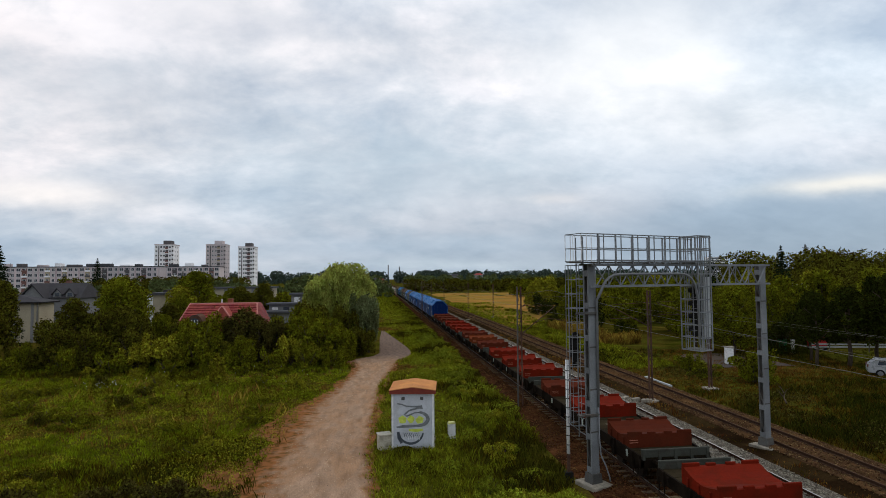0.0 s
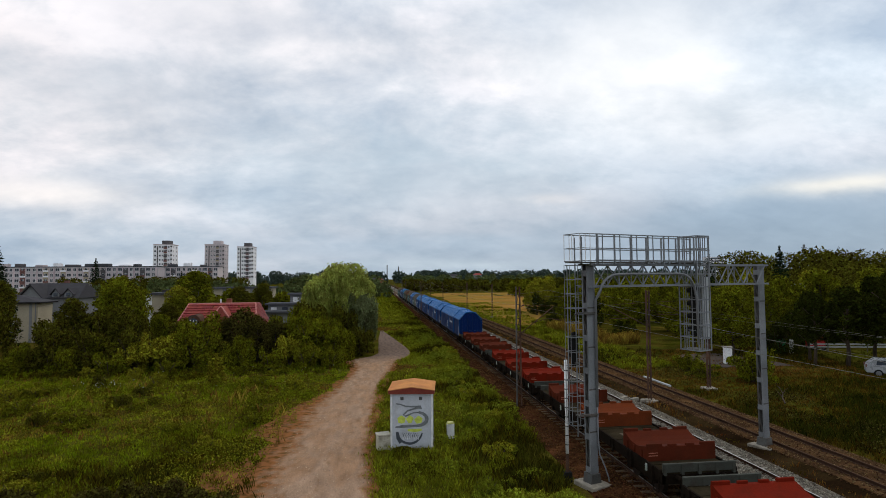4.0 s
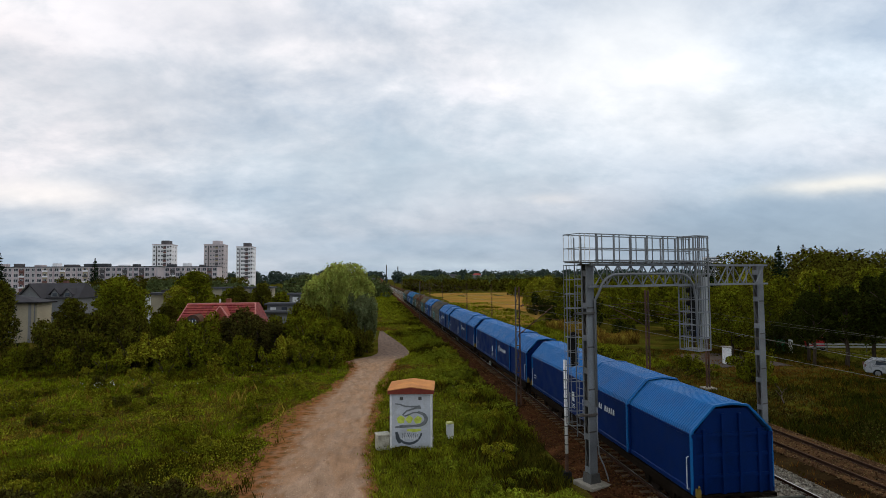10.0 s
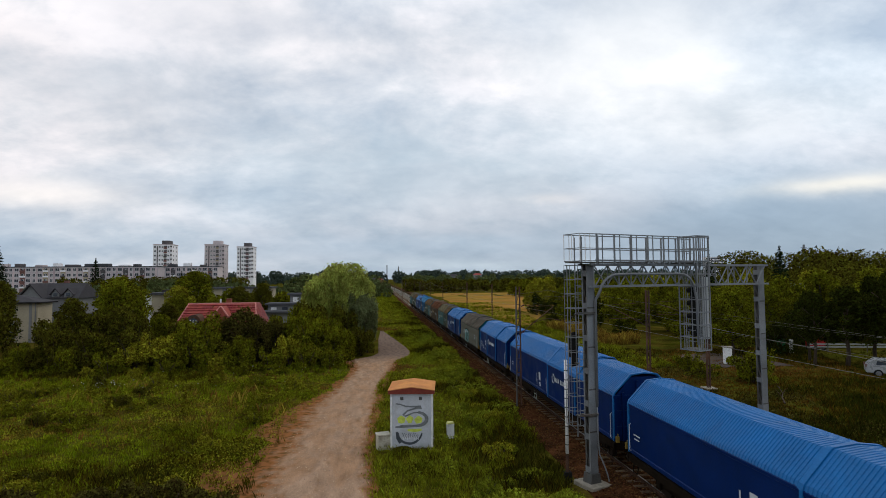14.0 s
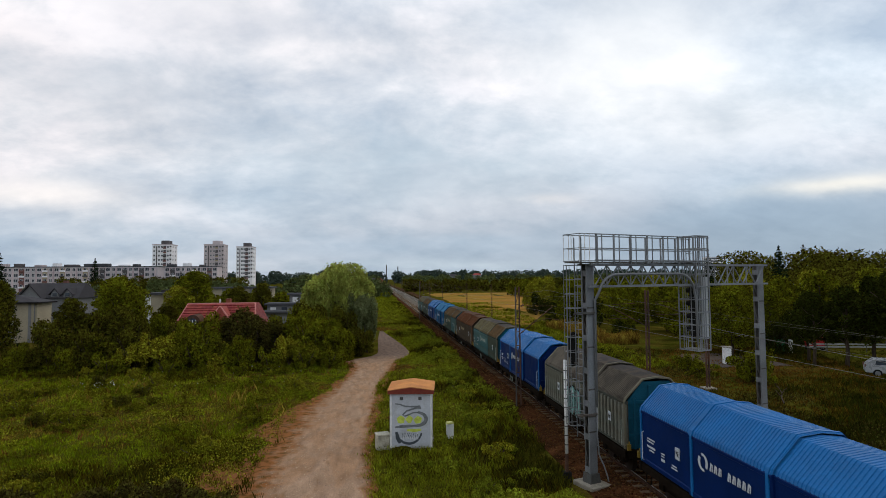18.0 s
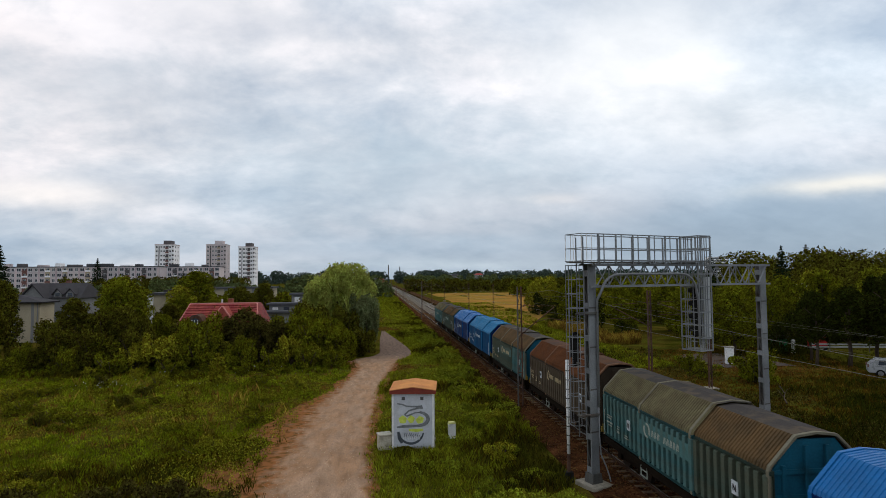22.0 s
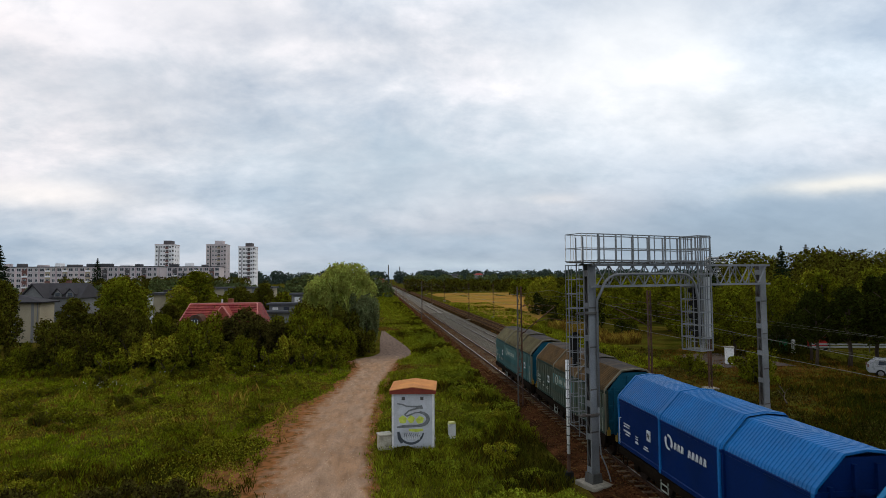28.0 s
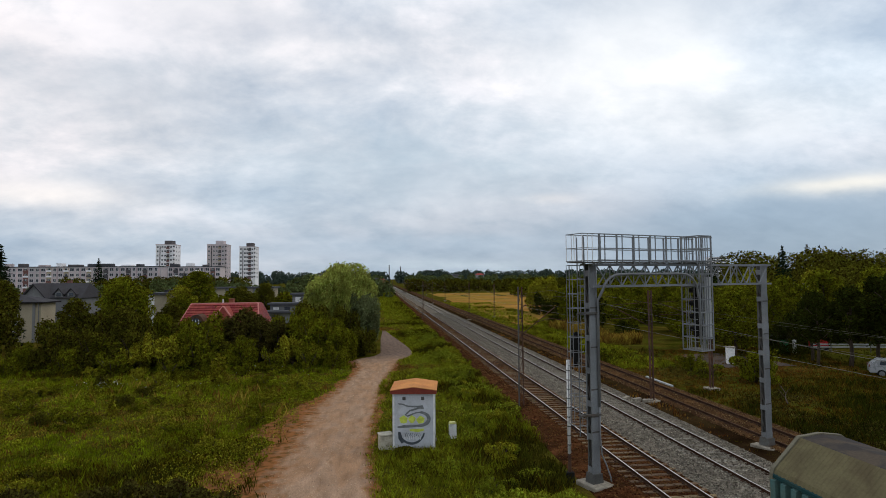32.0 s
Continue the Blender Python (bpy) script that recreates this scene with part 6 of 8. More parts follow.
def villa():
    """Two joined houses: a cream block with a low hipped roof, behind it a steep slate roof with a cross gable and dormers."""
    h = thing("hipped_house", pose(-47.9, 84.0, 0), "cream house with low dark hipped roof and dark eaves", "house")
    quick("wall", WALL_CREAM, h, -2.6, 2.0, 0, 3.6, -0.2, 5.4)
    quick("eaves", M["black"], h, -3.0, 2.5, -0.5, 4.1, 5.4, 5.58)
    bm = bmesh.new()
    v = [bm.verts.new(p) for p in ((-3.0, -0.5, 5.58), (2.5, -0.5, 5.58), (2.5, 4.1, 5.58), (-3.0, 4.1, 5.58), (-2.2, 1.8, 6.7), (-0.9, 1.8, 6.35))]
    for f in ((0, 1, 5, 4), (1, 2, 5), (2, 3, 4, 5), (3, 0, 4), (3, 2, 1, 0)):
        bm.faces.new([v[i] for i in f])
    part("roof", bm, SLATE, h)
    for x, z in ((-1.6, 3.2), (-1.6, 0.9)):
        shared("window", WIN_SMALL, h, pose(x, -0.03, z))
    quick("corner_pier", WALL_DUSK, h, 0.95, 1.3, -0.06, 0, 0, 5.4)
    quick("downpipe", WALL_DUSK, h, 1.7, 1.8, -0.1, 0, 0, 5.4)

    h = thing("gabled_house", pose(-51.3, 92.0, 0), "grey house with steep slate roof, gable and small dormers", "house")
    quick("wall", WALL_DUSK, h, -1.6, 6.0, 1.0, 8.0, -0.2, 6.0)
    bm = bmesh.new()
    prism(bm, [(-1.6, -0.2), (1.6, -0.2), (1.6, 6.0), (0, 7.8), (-1.6, 6.0)], 0.0, 1.0)
    part("gable", bm, WALL_DUSK, h)
    bm = bmesh.new()
    prism(bm, [(-1.95, 5.6), (0, 7.85), (1.95, 5.6), (1.95, 5.8), (0, 8.1), (-1.95, 5.8)], -0.4, 4.6)
    part("gable_roof", bm, SLATE, h)
    bm = bmesh.new()
    v = [bm.verts.new(p) for p in ((-2.0, 0.6, 5.8), (6.4, 0.6, 5.8), (6.4, 8.4, 5.8), (-2.0, 8.4, 5.8), (-2.0, 4.5, 8.1), (5.8, 4.5, 8.1))]
    for f in ((0, 1, 5, 4), (1, 2, 5), (2, 3, 4, 5), (3, 0, 4), (3, 2, 1, 0)):
        bm.faces.new([v[i] for i in f])
    part("roof", bm, SLATE, h)
    shared("window", WIN_SMALL, h, pose(0, -0.03, 5.0))
    for x in (3.0, 4.8):
        bm = bmesh.new()
        prism(bm, [(x - 0.55, 6.0), (x + 0.55, 6.0), (x + 0.55, 6.5), (x, 7.2), (x - 0.55, 6.5)], 0.9, 3.0)
        d = part("dormer", bm, WALL_DUSK, h)
        bm = bmesh.new()
        prism(bm, [(x - 0.8, 6.3), (x, 7.25), (x + 0.8, 6.3), (x + 0.8, 6.42), (x, 7.4), (x - 0.8, 6.42)], 0.7, 3.2)
        part("dormer_roof", bm, SLATE, d)
        quick("pane", M["glass"], d, x - 0.3, x + 0.3, 0.84, 0.9, 6.1, 6.6)
    quick("chimney", TRIM_RED, h, 2.2, 2.8, 4.8, 5.4, 7.6, 8.5)


def flat_house(x, y, hts, label):
    """Stepped flat-roofed terrace: boxes that rise towards the back."""
    h = thing("terrace_house", pose(x, y, 0), label, "house")
    for x0, x1, y0, y1, z in hts:
        quick("wall", WALL_DUSK, h, x0, x1, y0, y1, -0.2, z)
        quick("flat_roof", FLAT_ROOF, h, x0 - 0.4, x1 + 0.4, y0 - 0.5, y1 + 0.2, z, z + 0.3)
        n = int((x1 - x0) / 1.8)
        for i in range(n):
            quick("window", M["glass"] if i % 3 else M["white"], h, x0 + 0.5 + i * 1.8, x0 + 1.4 + i * 1.8, y0 - 0.06, y0 - 0.01, z - 1.2, z - 0.35)
    return h


red_house()
villa()
f = thing("flat_roofed_house", pose(-38.5, 110, 0), "cream flat-roofed house half hidden by trees", "house")
quick("wall", WALL_CREAM, f, -3.2, 3.4, 0, 9, -0.2, 5.75)
quick("flat_roof", FLAT_ROOF, f, -3.6, 3.8, -0.5, 9.4, 5.75, 6.1)
quick("corner_strip", M["white"], f, -3.25, -2.2, -0.08, 0, 0, 5.7)
quick("roof_access", SLATE, f, -1.5, 3.0, 3, 7, 6.1, 6.6)
g = thing("garage_row", pose(-34.6, 150, 0), "long low cream garage building", "garages")
quick("wall", WALL_CREAM, g, -8, 8, 0, 8, -0.2, 6.1)
quick("flat_roof", FLAT_ROOF, g, -8.4, 8.4, -0.5, 8.3, 6.1, 6.5)
for i in range(5):
    quick("pilaster", WALL_DUSK, g, -7.2 + i * 3.4, -6.4 + i * 3.4, -0.1, 0, 0, 6.1)
flat_house(-15.0, 92.0, [(-3.6, 1.4, 0, 4, 3.1), (-2.4, 3.6, 4, 8, 4.2), (0.6, 5.0, 8, 12, 5.7)], "dark grey stepped terrace houses with flat roofs")
w = thing("office_block", pose(323.6, 500, 0), "distant white office block with window bands", "office block")
quick("wall", WALL_WHITE, w, -8, 8, 0, 12, -0.3, 26.3)
for s in range(6):
    quick("window_band", M["glass"], w, -7.6, 7.6, -0.1, 0, 11.0 + s * 2.7, 12.2 + s * 2.7)


def pylon(x, y, h):
    p = thing("power_pylon", pose(x, y, 0), "distant steel lattice power pylon", "pylon")
    legs = [(-3, -3), (3, -3), (3, 3), (-3, 3)]
    for a, b in legs:
        rod("leg", (a, b, 0), (a * 0.12, b * 0.12, h), 0.35, M["galv_dark"], p)
    for i in range(9):
        z0, z1 = h * i / 9, h * (i + 1) / 9
        k0, k1 = 1 - 0.88 * i / 9, 1 - 0.88 * (i + 1) / 9
        rod("brace", (-3 * k0, -3 * k0, z0), (3 * k1, -3 * k1, z1), 0.2, M["galv_dark"], p)
        rod("brace", (3 * k0, -3 * k0, z0), (-3 * k1, -3 * k1, z1), 0.2, M["galv_dark"], p)
    for z, r in ((h * 0.68, 5.5), (h * 0.8, 4.5), (h * 0.92, 3.2)):
        rod("cross_arm", (-r, 0, z), (r, 0, z), 0.3, M["galv_dark"], p)


pylon(412.5, 500, 38.0)
for k, (x, z) in enumerate(((8.0, 30.0), (28.0, 27.0))):
    m = thing("chimney_stack", pose(x + 14, 1000, 0), "thin distant chimney stack", "chimney", "distant chimneys")
    pipe("stack", [(0, 0, -1), (0, 0, z + 2)], 0.9, M["galv_dark"], m, 8)


def car(x, y, turn):
    c = thing("parked_car", pose(x, y, 0, 0, 0, turn), "silver-white estate car parked by the trees", "car")
    silver = material("silver_car_paint", (0.36, 0.37, 0.38), 0.3, 0.25, spread=0.05, bump=0)
    bm = bmesh.new()
    prism(bm, [(-2.1, 0.35), (2.1, 0.35), (2.15, 0.75), (2.0, 0.92), (1.1, 1.0), (0.45, 1.42), (-1.5, 1.45), (-2.02, 1.0), (-2.12, 0.7)], -0.84, 0.84)
    bmesh.ops.bevel(bm, geom=bm.edges[:], offset=0.05, segments=2, affect="EDGES")
    part("body", bm, silver, c, smooth=False)
    for s in (-1, 1):
        bm = bmesh.new()
        prism(bm, [(-1.45, 1.02), (0.95, 1.02), (0.42, 1.36), (-1.35, 1.38)], s * 0.845 - 0.01, s * 0.845 + 0.01)
        part("side_window", bm, M["glass"], c)
        for x0 in (-1.3, 1.35):
            bm = bmesh.new()
            tube(bm, [(x0, s * 0.62, 0.32), (x0, s * 0.86, 0.32)], 0.32, 16)
            wl = part("wheel", bm, M["black"], c)
            bm = bmesh.new()
            tube(bm, [(x0, s * 0.86, 0.32), (x0, s * 0.875, 0.32)], 0.2, 12)
            part("rim", bm, M["galv"], wl)
        quick("headlight", M["white"], c, 2.02, 2.12, s * 0.62 - 0.15, s * 0.62 + 0.15, 0.66, 0.82)
        quick("tail_light", TRIM_RED, c, -2.14, -2.06, s * 0.66 - 0.1, s * 0.66 + 0.1, 0.8, 1.02)
    bm = bmesh.new()
    prism(bm, [(-0.8, 0.0), (0.8, 0.0), (0.7, 0.36), (-0.7, 0.36)], -0.01, 0.01, m=pose(0.80, 0, 1.04, 35, 0, 90))
    part("windscreen", bm, M["glass"], c)


car(42.75, 42.2, -38)


def right_yard():
    f = thing("board_fence", pose(47.5, 57.5, 0, 0, 0, -14), "low pale board fence behind the trees", "fence")
    for i in range(9):
        rod("post", (i * 2.0, 0, -0.1), (i * 2.0, 0, 1.25), 0.08, M["galv_dark"], f)
    for i in range(8):
        for z in (0.5, 0.78):
            quick("board", M["board"], f, i * 2.0 + 0.06, i * 2.0 + 1.94, -0.03, 0.03, z, z + 0.16)
    s = thing("red_stall", pose(49.4, 58.2, 0, 0, 0, -10), "red parked trailer behind the fence", "trailer")
    redm = material("red_panel", (0.42, 0.03, 0.025), 0.6, spread=0.15, bump=0.03)
    quick("body", redm, s, -0.75, 0.75, 0, 1.4, 0.35, 1.45, bevel=0.08)
    for x in (-0.45, 0.45):
        pipe("wheel", [(x, -0.05, 0.25), (x, 0.12, 0.25)], 0.25, M["black"], s, 12)
        pipe("wheel", [(x, 1.28, 0.25), (x, 1.45, 0.25)], 0.25, M["black"], s, 12)
    g = thing("green_shed", pose(43.4, 57.0, 0, 0, 0, -10), "small dark green shed with pale gate post", "shed")
    grn = material("green_boards", (0.03, 0.16, 0.07), 0.7, spread=0.2, bump=0.05)
    quick("wall", grn, g, -0.9, 0.9, 0, 1.6, -0.1, 1.75)
    quick("roof", SLATE, g, -1.05, 1.05, -0.15, 1.75, 1.75, 1.87)
    quick("gate_post", M["white"], g, 1.15, 1.45, -0.5, -0.2, -0.1, 1.5)
    u = thing("white_roof_kiosk", pose(73.0, 88.0, 0), "white roof of a kiosk among the trees", "kiosk")
    quick("wall", WALL_WHITE, u, -1.3, 1.3, 0, 2, -0.1, 6.2)
    quick("roof", M["white"], u, -1.7, 1.7, -0.4, 2.4, 6.2, 7.1)


right_yard()


def distant_house(x, y, w, h, roof_mat):
    """A far house on the skyline: walls, hipped roof and a row of windows."""
    b = thing("distant_house", pose(x, y, 0), "small pale house far off on the skyline", "house", "distant houses")
    quick("wall", WALL_DUSK, b, -w / 2, w / 2, 0, 8, -0.2, h)
    bm = bmesh.new()
    k = w / 2 + 0.4
    v = [bm.verts.new(p) for p in ((-k, -0.4, h), (k, -0.4, h), (k, 8.4, h), (-k, 8.4, h), (-k * 0.45, 4, h + 2.6), (k * 0.45, 4, h + 2.6))]
    for f in ((0, 1, 5, 4), (1, 2, 5), (2, 3, 4, 5), (3, 0, 4), (3, 2, 1, 0)):
        bm.faces.new([v[i] for i in f])
    part("roof", bm, roof_mat, b)
    n = max(int(w / 2.6), 2)
    for i in range(n):
        shared("window", TOWER_WIN, b, pose(-w / 2 + (i + 0.5) * w / n, -0.04, h - 1.4))


for x, y, w, h, m in ((-0.8, 330.0, 6.0, 6.2, SLATE), (3.4, 345.0, 5.0, 5.6, TILE_RED), (99.0, 700.0, 13.0, 10.5, SLATE), (140.0, 760.0, 11.0, 12.0, TILE_RED), (196.0, 740.0, 12.0, 11.0, SLATE), (-62.0, 640.0, 12.0, 12.5, SLATE), (-40.0, 620.0, 10.0, 11.5, TILE_RED)):
    distant_house(x, y, w, h, m)

# ---- plants ----
LEAF = {
    "mid": leafy("mid_green_leaves", (0.124, 0.120, 0.007), 0.75),
    "light": leafy("light_green_leaves", (0.215, 0.19, 0.014), 0.75),
    "dark": leafy("dark_green_leaves", (0.078, 0.069, 0.008), 0.75),
    # tree shade and lens vignetting put into the blade colour
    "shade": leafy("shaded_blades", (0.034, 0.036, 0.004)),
    # near-black: the crowns' own shade and lens vignetting put into the colour
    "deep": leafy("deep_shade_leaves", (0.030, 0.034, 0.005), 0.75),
    "rusty": leafy("brownish_leaves", (0.066, 0.054, 0.012), 0.75),
    "grey": leafy("grey_green_leaves", (0.13, 0.145, 0.062)),
    "willow": leafy("willow_leaves", (0.33, 0.35, 0.075), 0.5, 0.35),
    "spruce": leafy("spruce_needles", (0.013, 0.022, 0.009)),
    # aerial haze mixed into the leaf colour: bluer than the near leaves
    "far": leafy("haze_tinted_leaves", (0.095, 0.112, 0.040), 0.6),
    "blade": leafy("green_blades", (0.165, 0.195, 0.006)),
    "blade_dark": leafy("dark_green_blades", (0.076, 0.057, 0.004)),
    "blade_yellow": leafy("yellow_green_blades", (0.245, 0.20, 0.014)),
    "straw": leafy("straw_blades", (0.24, 0.15, 0.024)),
    "brown": leafy("brown_blades", (0.185, 0.08, 0.02)),
    "olive": leafy("olive_brown_blades", (0.072, 0.046, 0.005)),
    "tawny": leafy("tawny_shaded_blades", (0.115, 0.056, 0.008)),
    "moss": leafy("dull_green_blades", (0.05, 0.046, 0.005)),
    "blade_bright": leafy("bright_green_blades", (0.25, 0.29, 0.008)),
    # the far air's haze painted into the skyline leaves
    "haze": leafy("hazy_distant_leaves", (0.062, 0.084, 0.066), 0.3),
    "lush": leafy("lush_bank_leaves", (0.185, 0.2, 0.015)),
    "bank": leafy("bank_blades", (0.165, 0.175, 0.009)),
    "bank_light": leafy("light_bank_blades", (0.245, 0.245, 0.014)),
    "bloom": leafy("white_blossom", (0.55, 0.55, 0.48)),
}


def leaf_tris(pts, size, rng, out=None, slim=0.55, droop=0.0):
    """Small three-cornered leaf sprays at the points."""
    n = len(pts)
    a = rng.normal(size=(n, 3))
    if out is not None:
        a = a * 0.8 + out * 0.6
    a[:, 2] -= droop
    a /= np.linalg.norm(a, axis=1, keepdims=True) + 1e-9
    b = np.cross(a, rng.normal(size=(n, 3)))
    b /= np.linalg.norm(b, axis=1, keepdims=True) + 1e-9
    s = (size * rng.uniform(0.5, 1.35, n))[:, None]
    v = np.stack([pts + a * s, pts - a * s * 0.8 + b * s * slim * 1.3, pts - a * s * 0.8 - b * s * slim * 1.3], 1)
    return v.reshape(-1, 3), np.arange(n * 3).reshape(-1, 3)


def lobe_points(lobes, n, rng, shell=0.6, stray=0.18):
    lobes = np.asarray(lobes, dtype=float)
    weight = (lobes[:, 3] * lobes[:, 4] + lobes[:, 3] * lobes[:, 5]) ** 1.0
    pick = rng.choice(len(lobes), n, p=weight / weight.sum())
    d = rng.normal(size=(n, 3))
    d /= np.linalg.norm(d, axis=1, keepdims=True)
    r = shell + (1 - shell) * rng.random(n) ** 0.5
    r *= 1 + stray * rng.normal(size=n) * (rng.random(n) < 0.35)
    p = lobes[pick, :3] + d * r[:, None] * lobes[pick, 3:6]
    return p, d


def leaf_part(name, pts, out, size, rng, mat, parent, floor=0.1, **kw):
    ok = pts[:, 2] > floor
    v, f = leaf_tris(pts[ok], size, rng, out[ok], **kw)
    ob = new(name, cloud_mesh(name, v, f, [mat]))
    ob.parent = parent
    return ob


def trunk_part(h, r, crown_z, spread, rng, parent, limbs=7):
    bm = bmesh.new()
    pts = [(0.12 * h * 0.1 * math.sin(k * 1.7), 0.1 * h * 0.1 * math.cos(k * 2.1), h * 0.8 * k / 6 - (0.15 if k == 0 else 0)) for k in range(7)]
    tube(bm, pts, r, 7, r_end=r * 0.3)
    for i in range(limbs):
        a = 2.4 * i + rng.random()
        z = crown_z * 0.8 + (h * 0.72 - crown_z * 0.8) * i / limbs
        reach = spread * (0.55 + 0.3 * rng.random())
        tube(bm, [(0, 0, z), (math.cos(a) * reach * 0.5, math.sin(a) * reach * 0.5, z + reach * 0.25), (math.cos(a) * reach, math.sin(a) * reach, z + reach * 0.65)], r * 0.42, 5, r_end=r * 0.12)
    return part("trunk", bm, M["bark"], parent, smooth=True)


def broadleaf(label, h, r, mat, seed, leaves=2600, size=0.18, crown_from=0.22, group="trees", name="tree"):
    rng = np.random.default_rng(seed)
    t = thing(name, pose(0, 0, 0), label, "tree" if name == "tree" else "bush", group)
    lobes = []
    n = 30
    for i in range(n):
        f = (i + 0.5) / n
        z = h * (crown_from + (0.93 - crown_from) * f)
        wide = r * math.sin(math.pi * min(max(0.18 + 0.8 * f, 0), 1)) ** 0.7
        a = 2.4 * i + rng.uniform(-0.4, 0.4)
        q = wide * rng.uniform(0.35, 0.85)
        k = r * rng.uniform(0.16, 0.40)
        lobes.append((math.cos(a) * q, math.sin(a) * q, z, k, k, k * rng.uniform(0.7, 1.0)))
    lobes.append((0, 0, h * 0.9, r * 0.35, r * 0.35, h * 0.1))
    trunk_part(h, 0.02 * h + 0.05, h * crown_from, r, rng, t)
    p, d = lobe_points(lobes, int(leaves * 3.4), rng, 0.5)
    leaf_part("crown", p, d, size * 0.74, rng, mat, t, floor=h * crown_from * 0.5)
    return t


def bush(label, h, r, mat, seed, leaves=1300, size=0.14, group="bushes"):
    rng = np.random.default_rng(seed)
    t = thing("bush", pose(0, 0, 0), label, "bush", group)
    lobes = []
    for i in range(15):
        a = 2.4 * i
        q = r * rng.uniform(0.1, 0.85)
        k = r * rng.uniform(0.16, 0.44)
        lobes.append((math.cos(a) * q, math.sin(a) * q, h * rng.uniform(0.18, 0.86), k * 0.85, k * 0.85, h * rng.uniform(0.14, 0.34)))
    bm = bmesh.new()
    for i in range(6):
        a = i * 1.05 + rng.random()
        tube(bm, [(0, 0, -0.1), (math.cos(a) * r * 0.3, math.sin(a) * r * 0.3, h * 0.4), (math.cos(a) * r * 0.6, math.sin(a) * r * 0.6, h * 0.8)], 0.05, 5, r_end=0.015)
    part("branchwork", bm, M["bark"], t)
    p, d = lobe_points(lobes, int(leaves * 3.2), rng, 0.45)
    leaf_part("crown", p, d, size * 0.76, rng, mat, t, floor=0.05)
    return t


def willow(x, y):
    rng = np.random.default_rng(11)
    t = thing("willow_tree", pose(x, y, 0), "large weeping willow with hanging yellow-green branches", "tree")
    h, r = 10.6, 4.0
    trunk_part(h * 0.9, 0.32, 3.0, r, rng, t, 9)
    lobes = [(-2.2, 0, 7.7, 1.5, 2.0, 1.2), (1.5, 0.3, 8.9, 1.7, 2.2, 1.5), (-0.2, -1.3, 9.1, 1.4, 1.6, 1.2), (-0.4, 1.6, 8.5, 2.0, 2.0, 1.4), (-3.3, -0.4, 6.6, 0.9, 1.4, 1.1), (3.1, 0, 7.3, 0.9, 1.4, 1.4), (0.6, -2.0, 7.4, 1.2, 1.0, 1.1), (-1.6, -1.8, 6.6, 1.0, 1.0, 1.0), (2.4, -1.6, 6.4, 0.9, 0.9, 1.0)]
    p, d = lobe_points(lobes, 6500, rng, 0.55)
    leaf_part("crown", p, d, 0.15, rng, LEAF["willow"], t, floor=3.0, droop=0.7)
    # hanging strands, in bunches with dark gaps between them
    n, each = 130, 13
    top, dd = lobe_points(lobes, n, rng, 0.8)
    drop = rng.uniform(1.8, 5.6, n) * np.clip((top[:, 2] - 2.0) / 6, 0.3, 1)
    top, dd, drop = np.repeat(top, each, 0), np.repeat(dd, each, 0), np.repeat(drop, each)
    n = n * each
    top = top + rng.normal(scale=0.17, size=top.shape)
    length = drop * rng.uniform(0.6, 1.1, n)
    steps = 12
    k = np.arange(steps) / (steps - 1)
    swing = dd[:, None, :] * np.array([0.35, 0.35, 0.0]) * (k[None, :, None] ** 0.5) * 1.3
    pts = top[:, None, :] + swing + np.stack([np.zeros((n, steps)), np.zeros((n, steps)), -length[:, None] * k[None]], -1)
    pts = (pts + rng.normal(scale=0.05, size=pts.shape)).reshape(-1, 3)
    down = np.tile(np.array([[0, 0, -1.0]]), (len(pts), 1))
    ok = pts[:, 2] > 0.6
    a = pts[ok]
    v, f = leaf_tris(a, 0.19, rng, down[ok] * 4, slim=0.20)
    ob = new("hanging_foliage", cloud_mesh("hanging_foliage", v, f, [LEAF["willow"]]))
    ob.parent = t


def spruce(label, h, r, seed):
    rng = np.random.default_rng(seed)
    t = thing("spruce_tree", pose(0, 0, 0), label, "tree", "conifers")
    bm = bmesh.new()
    tube(bm, [(0, 0, -0.1), (0, 0, h * 0.5), (0, 0, h * 0.98)], 0.16, 6, r_end=0.03)
    part("trunk", bm, M["bark"], t)
    pts, out = [], []
    for i in range(34):
        f = i / 33
        z = h * (0.1 + 0.88 * f)
        reach = r * (1 - f) ** 0.8 * rng.uniform(0.75, 1.15) + 0.12
        for k in range(9):
            a = k * 0.7 + i * 1.3 + rng.uniform(-0.2, 0.2)
            m = max(int(reach / 0.14), 2)
            for j in range(m):
                q = (j + 0.5) / m
                pts.append((math.cos(a) * reach * q, math.sin(a) * reach * q, z - 0.25 * reach * q + rng.uniform(-0.08, 0.08)))
                out.append((math.cos(a), math.sin(a), -0.3))
    leaf_part("needles", np.array(pts), np.array(out) * 2, 0.22, rng, LEAF["spruce"], t, slim=0.35)
    return t


def plant(proto, spots):
    """Copies of a prototype at (x, y, scale); the prototype takes the first spot."""
    rng = random.Random(len(spots) * 7 + int(abs(spots[0][0]) * 10))
    for i, (x, y, s) in enumerate(spots):
        m = pose(x, y, 0, 0, 0, rng.uniform(0, 360))
        ob = proto if i == 0 else copy_thing(proto, m)
        if i == 0:
            proto.matrix_basis = m
        k = s * rng.uniform(0.85, 1.15)
        ob.scale = (k, k, s * (rng.uniform(0.8, 1.4) if "bush" in ob.name else 1.0))


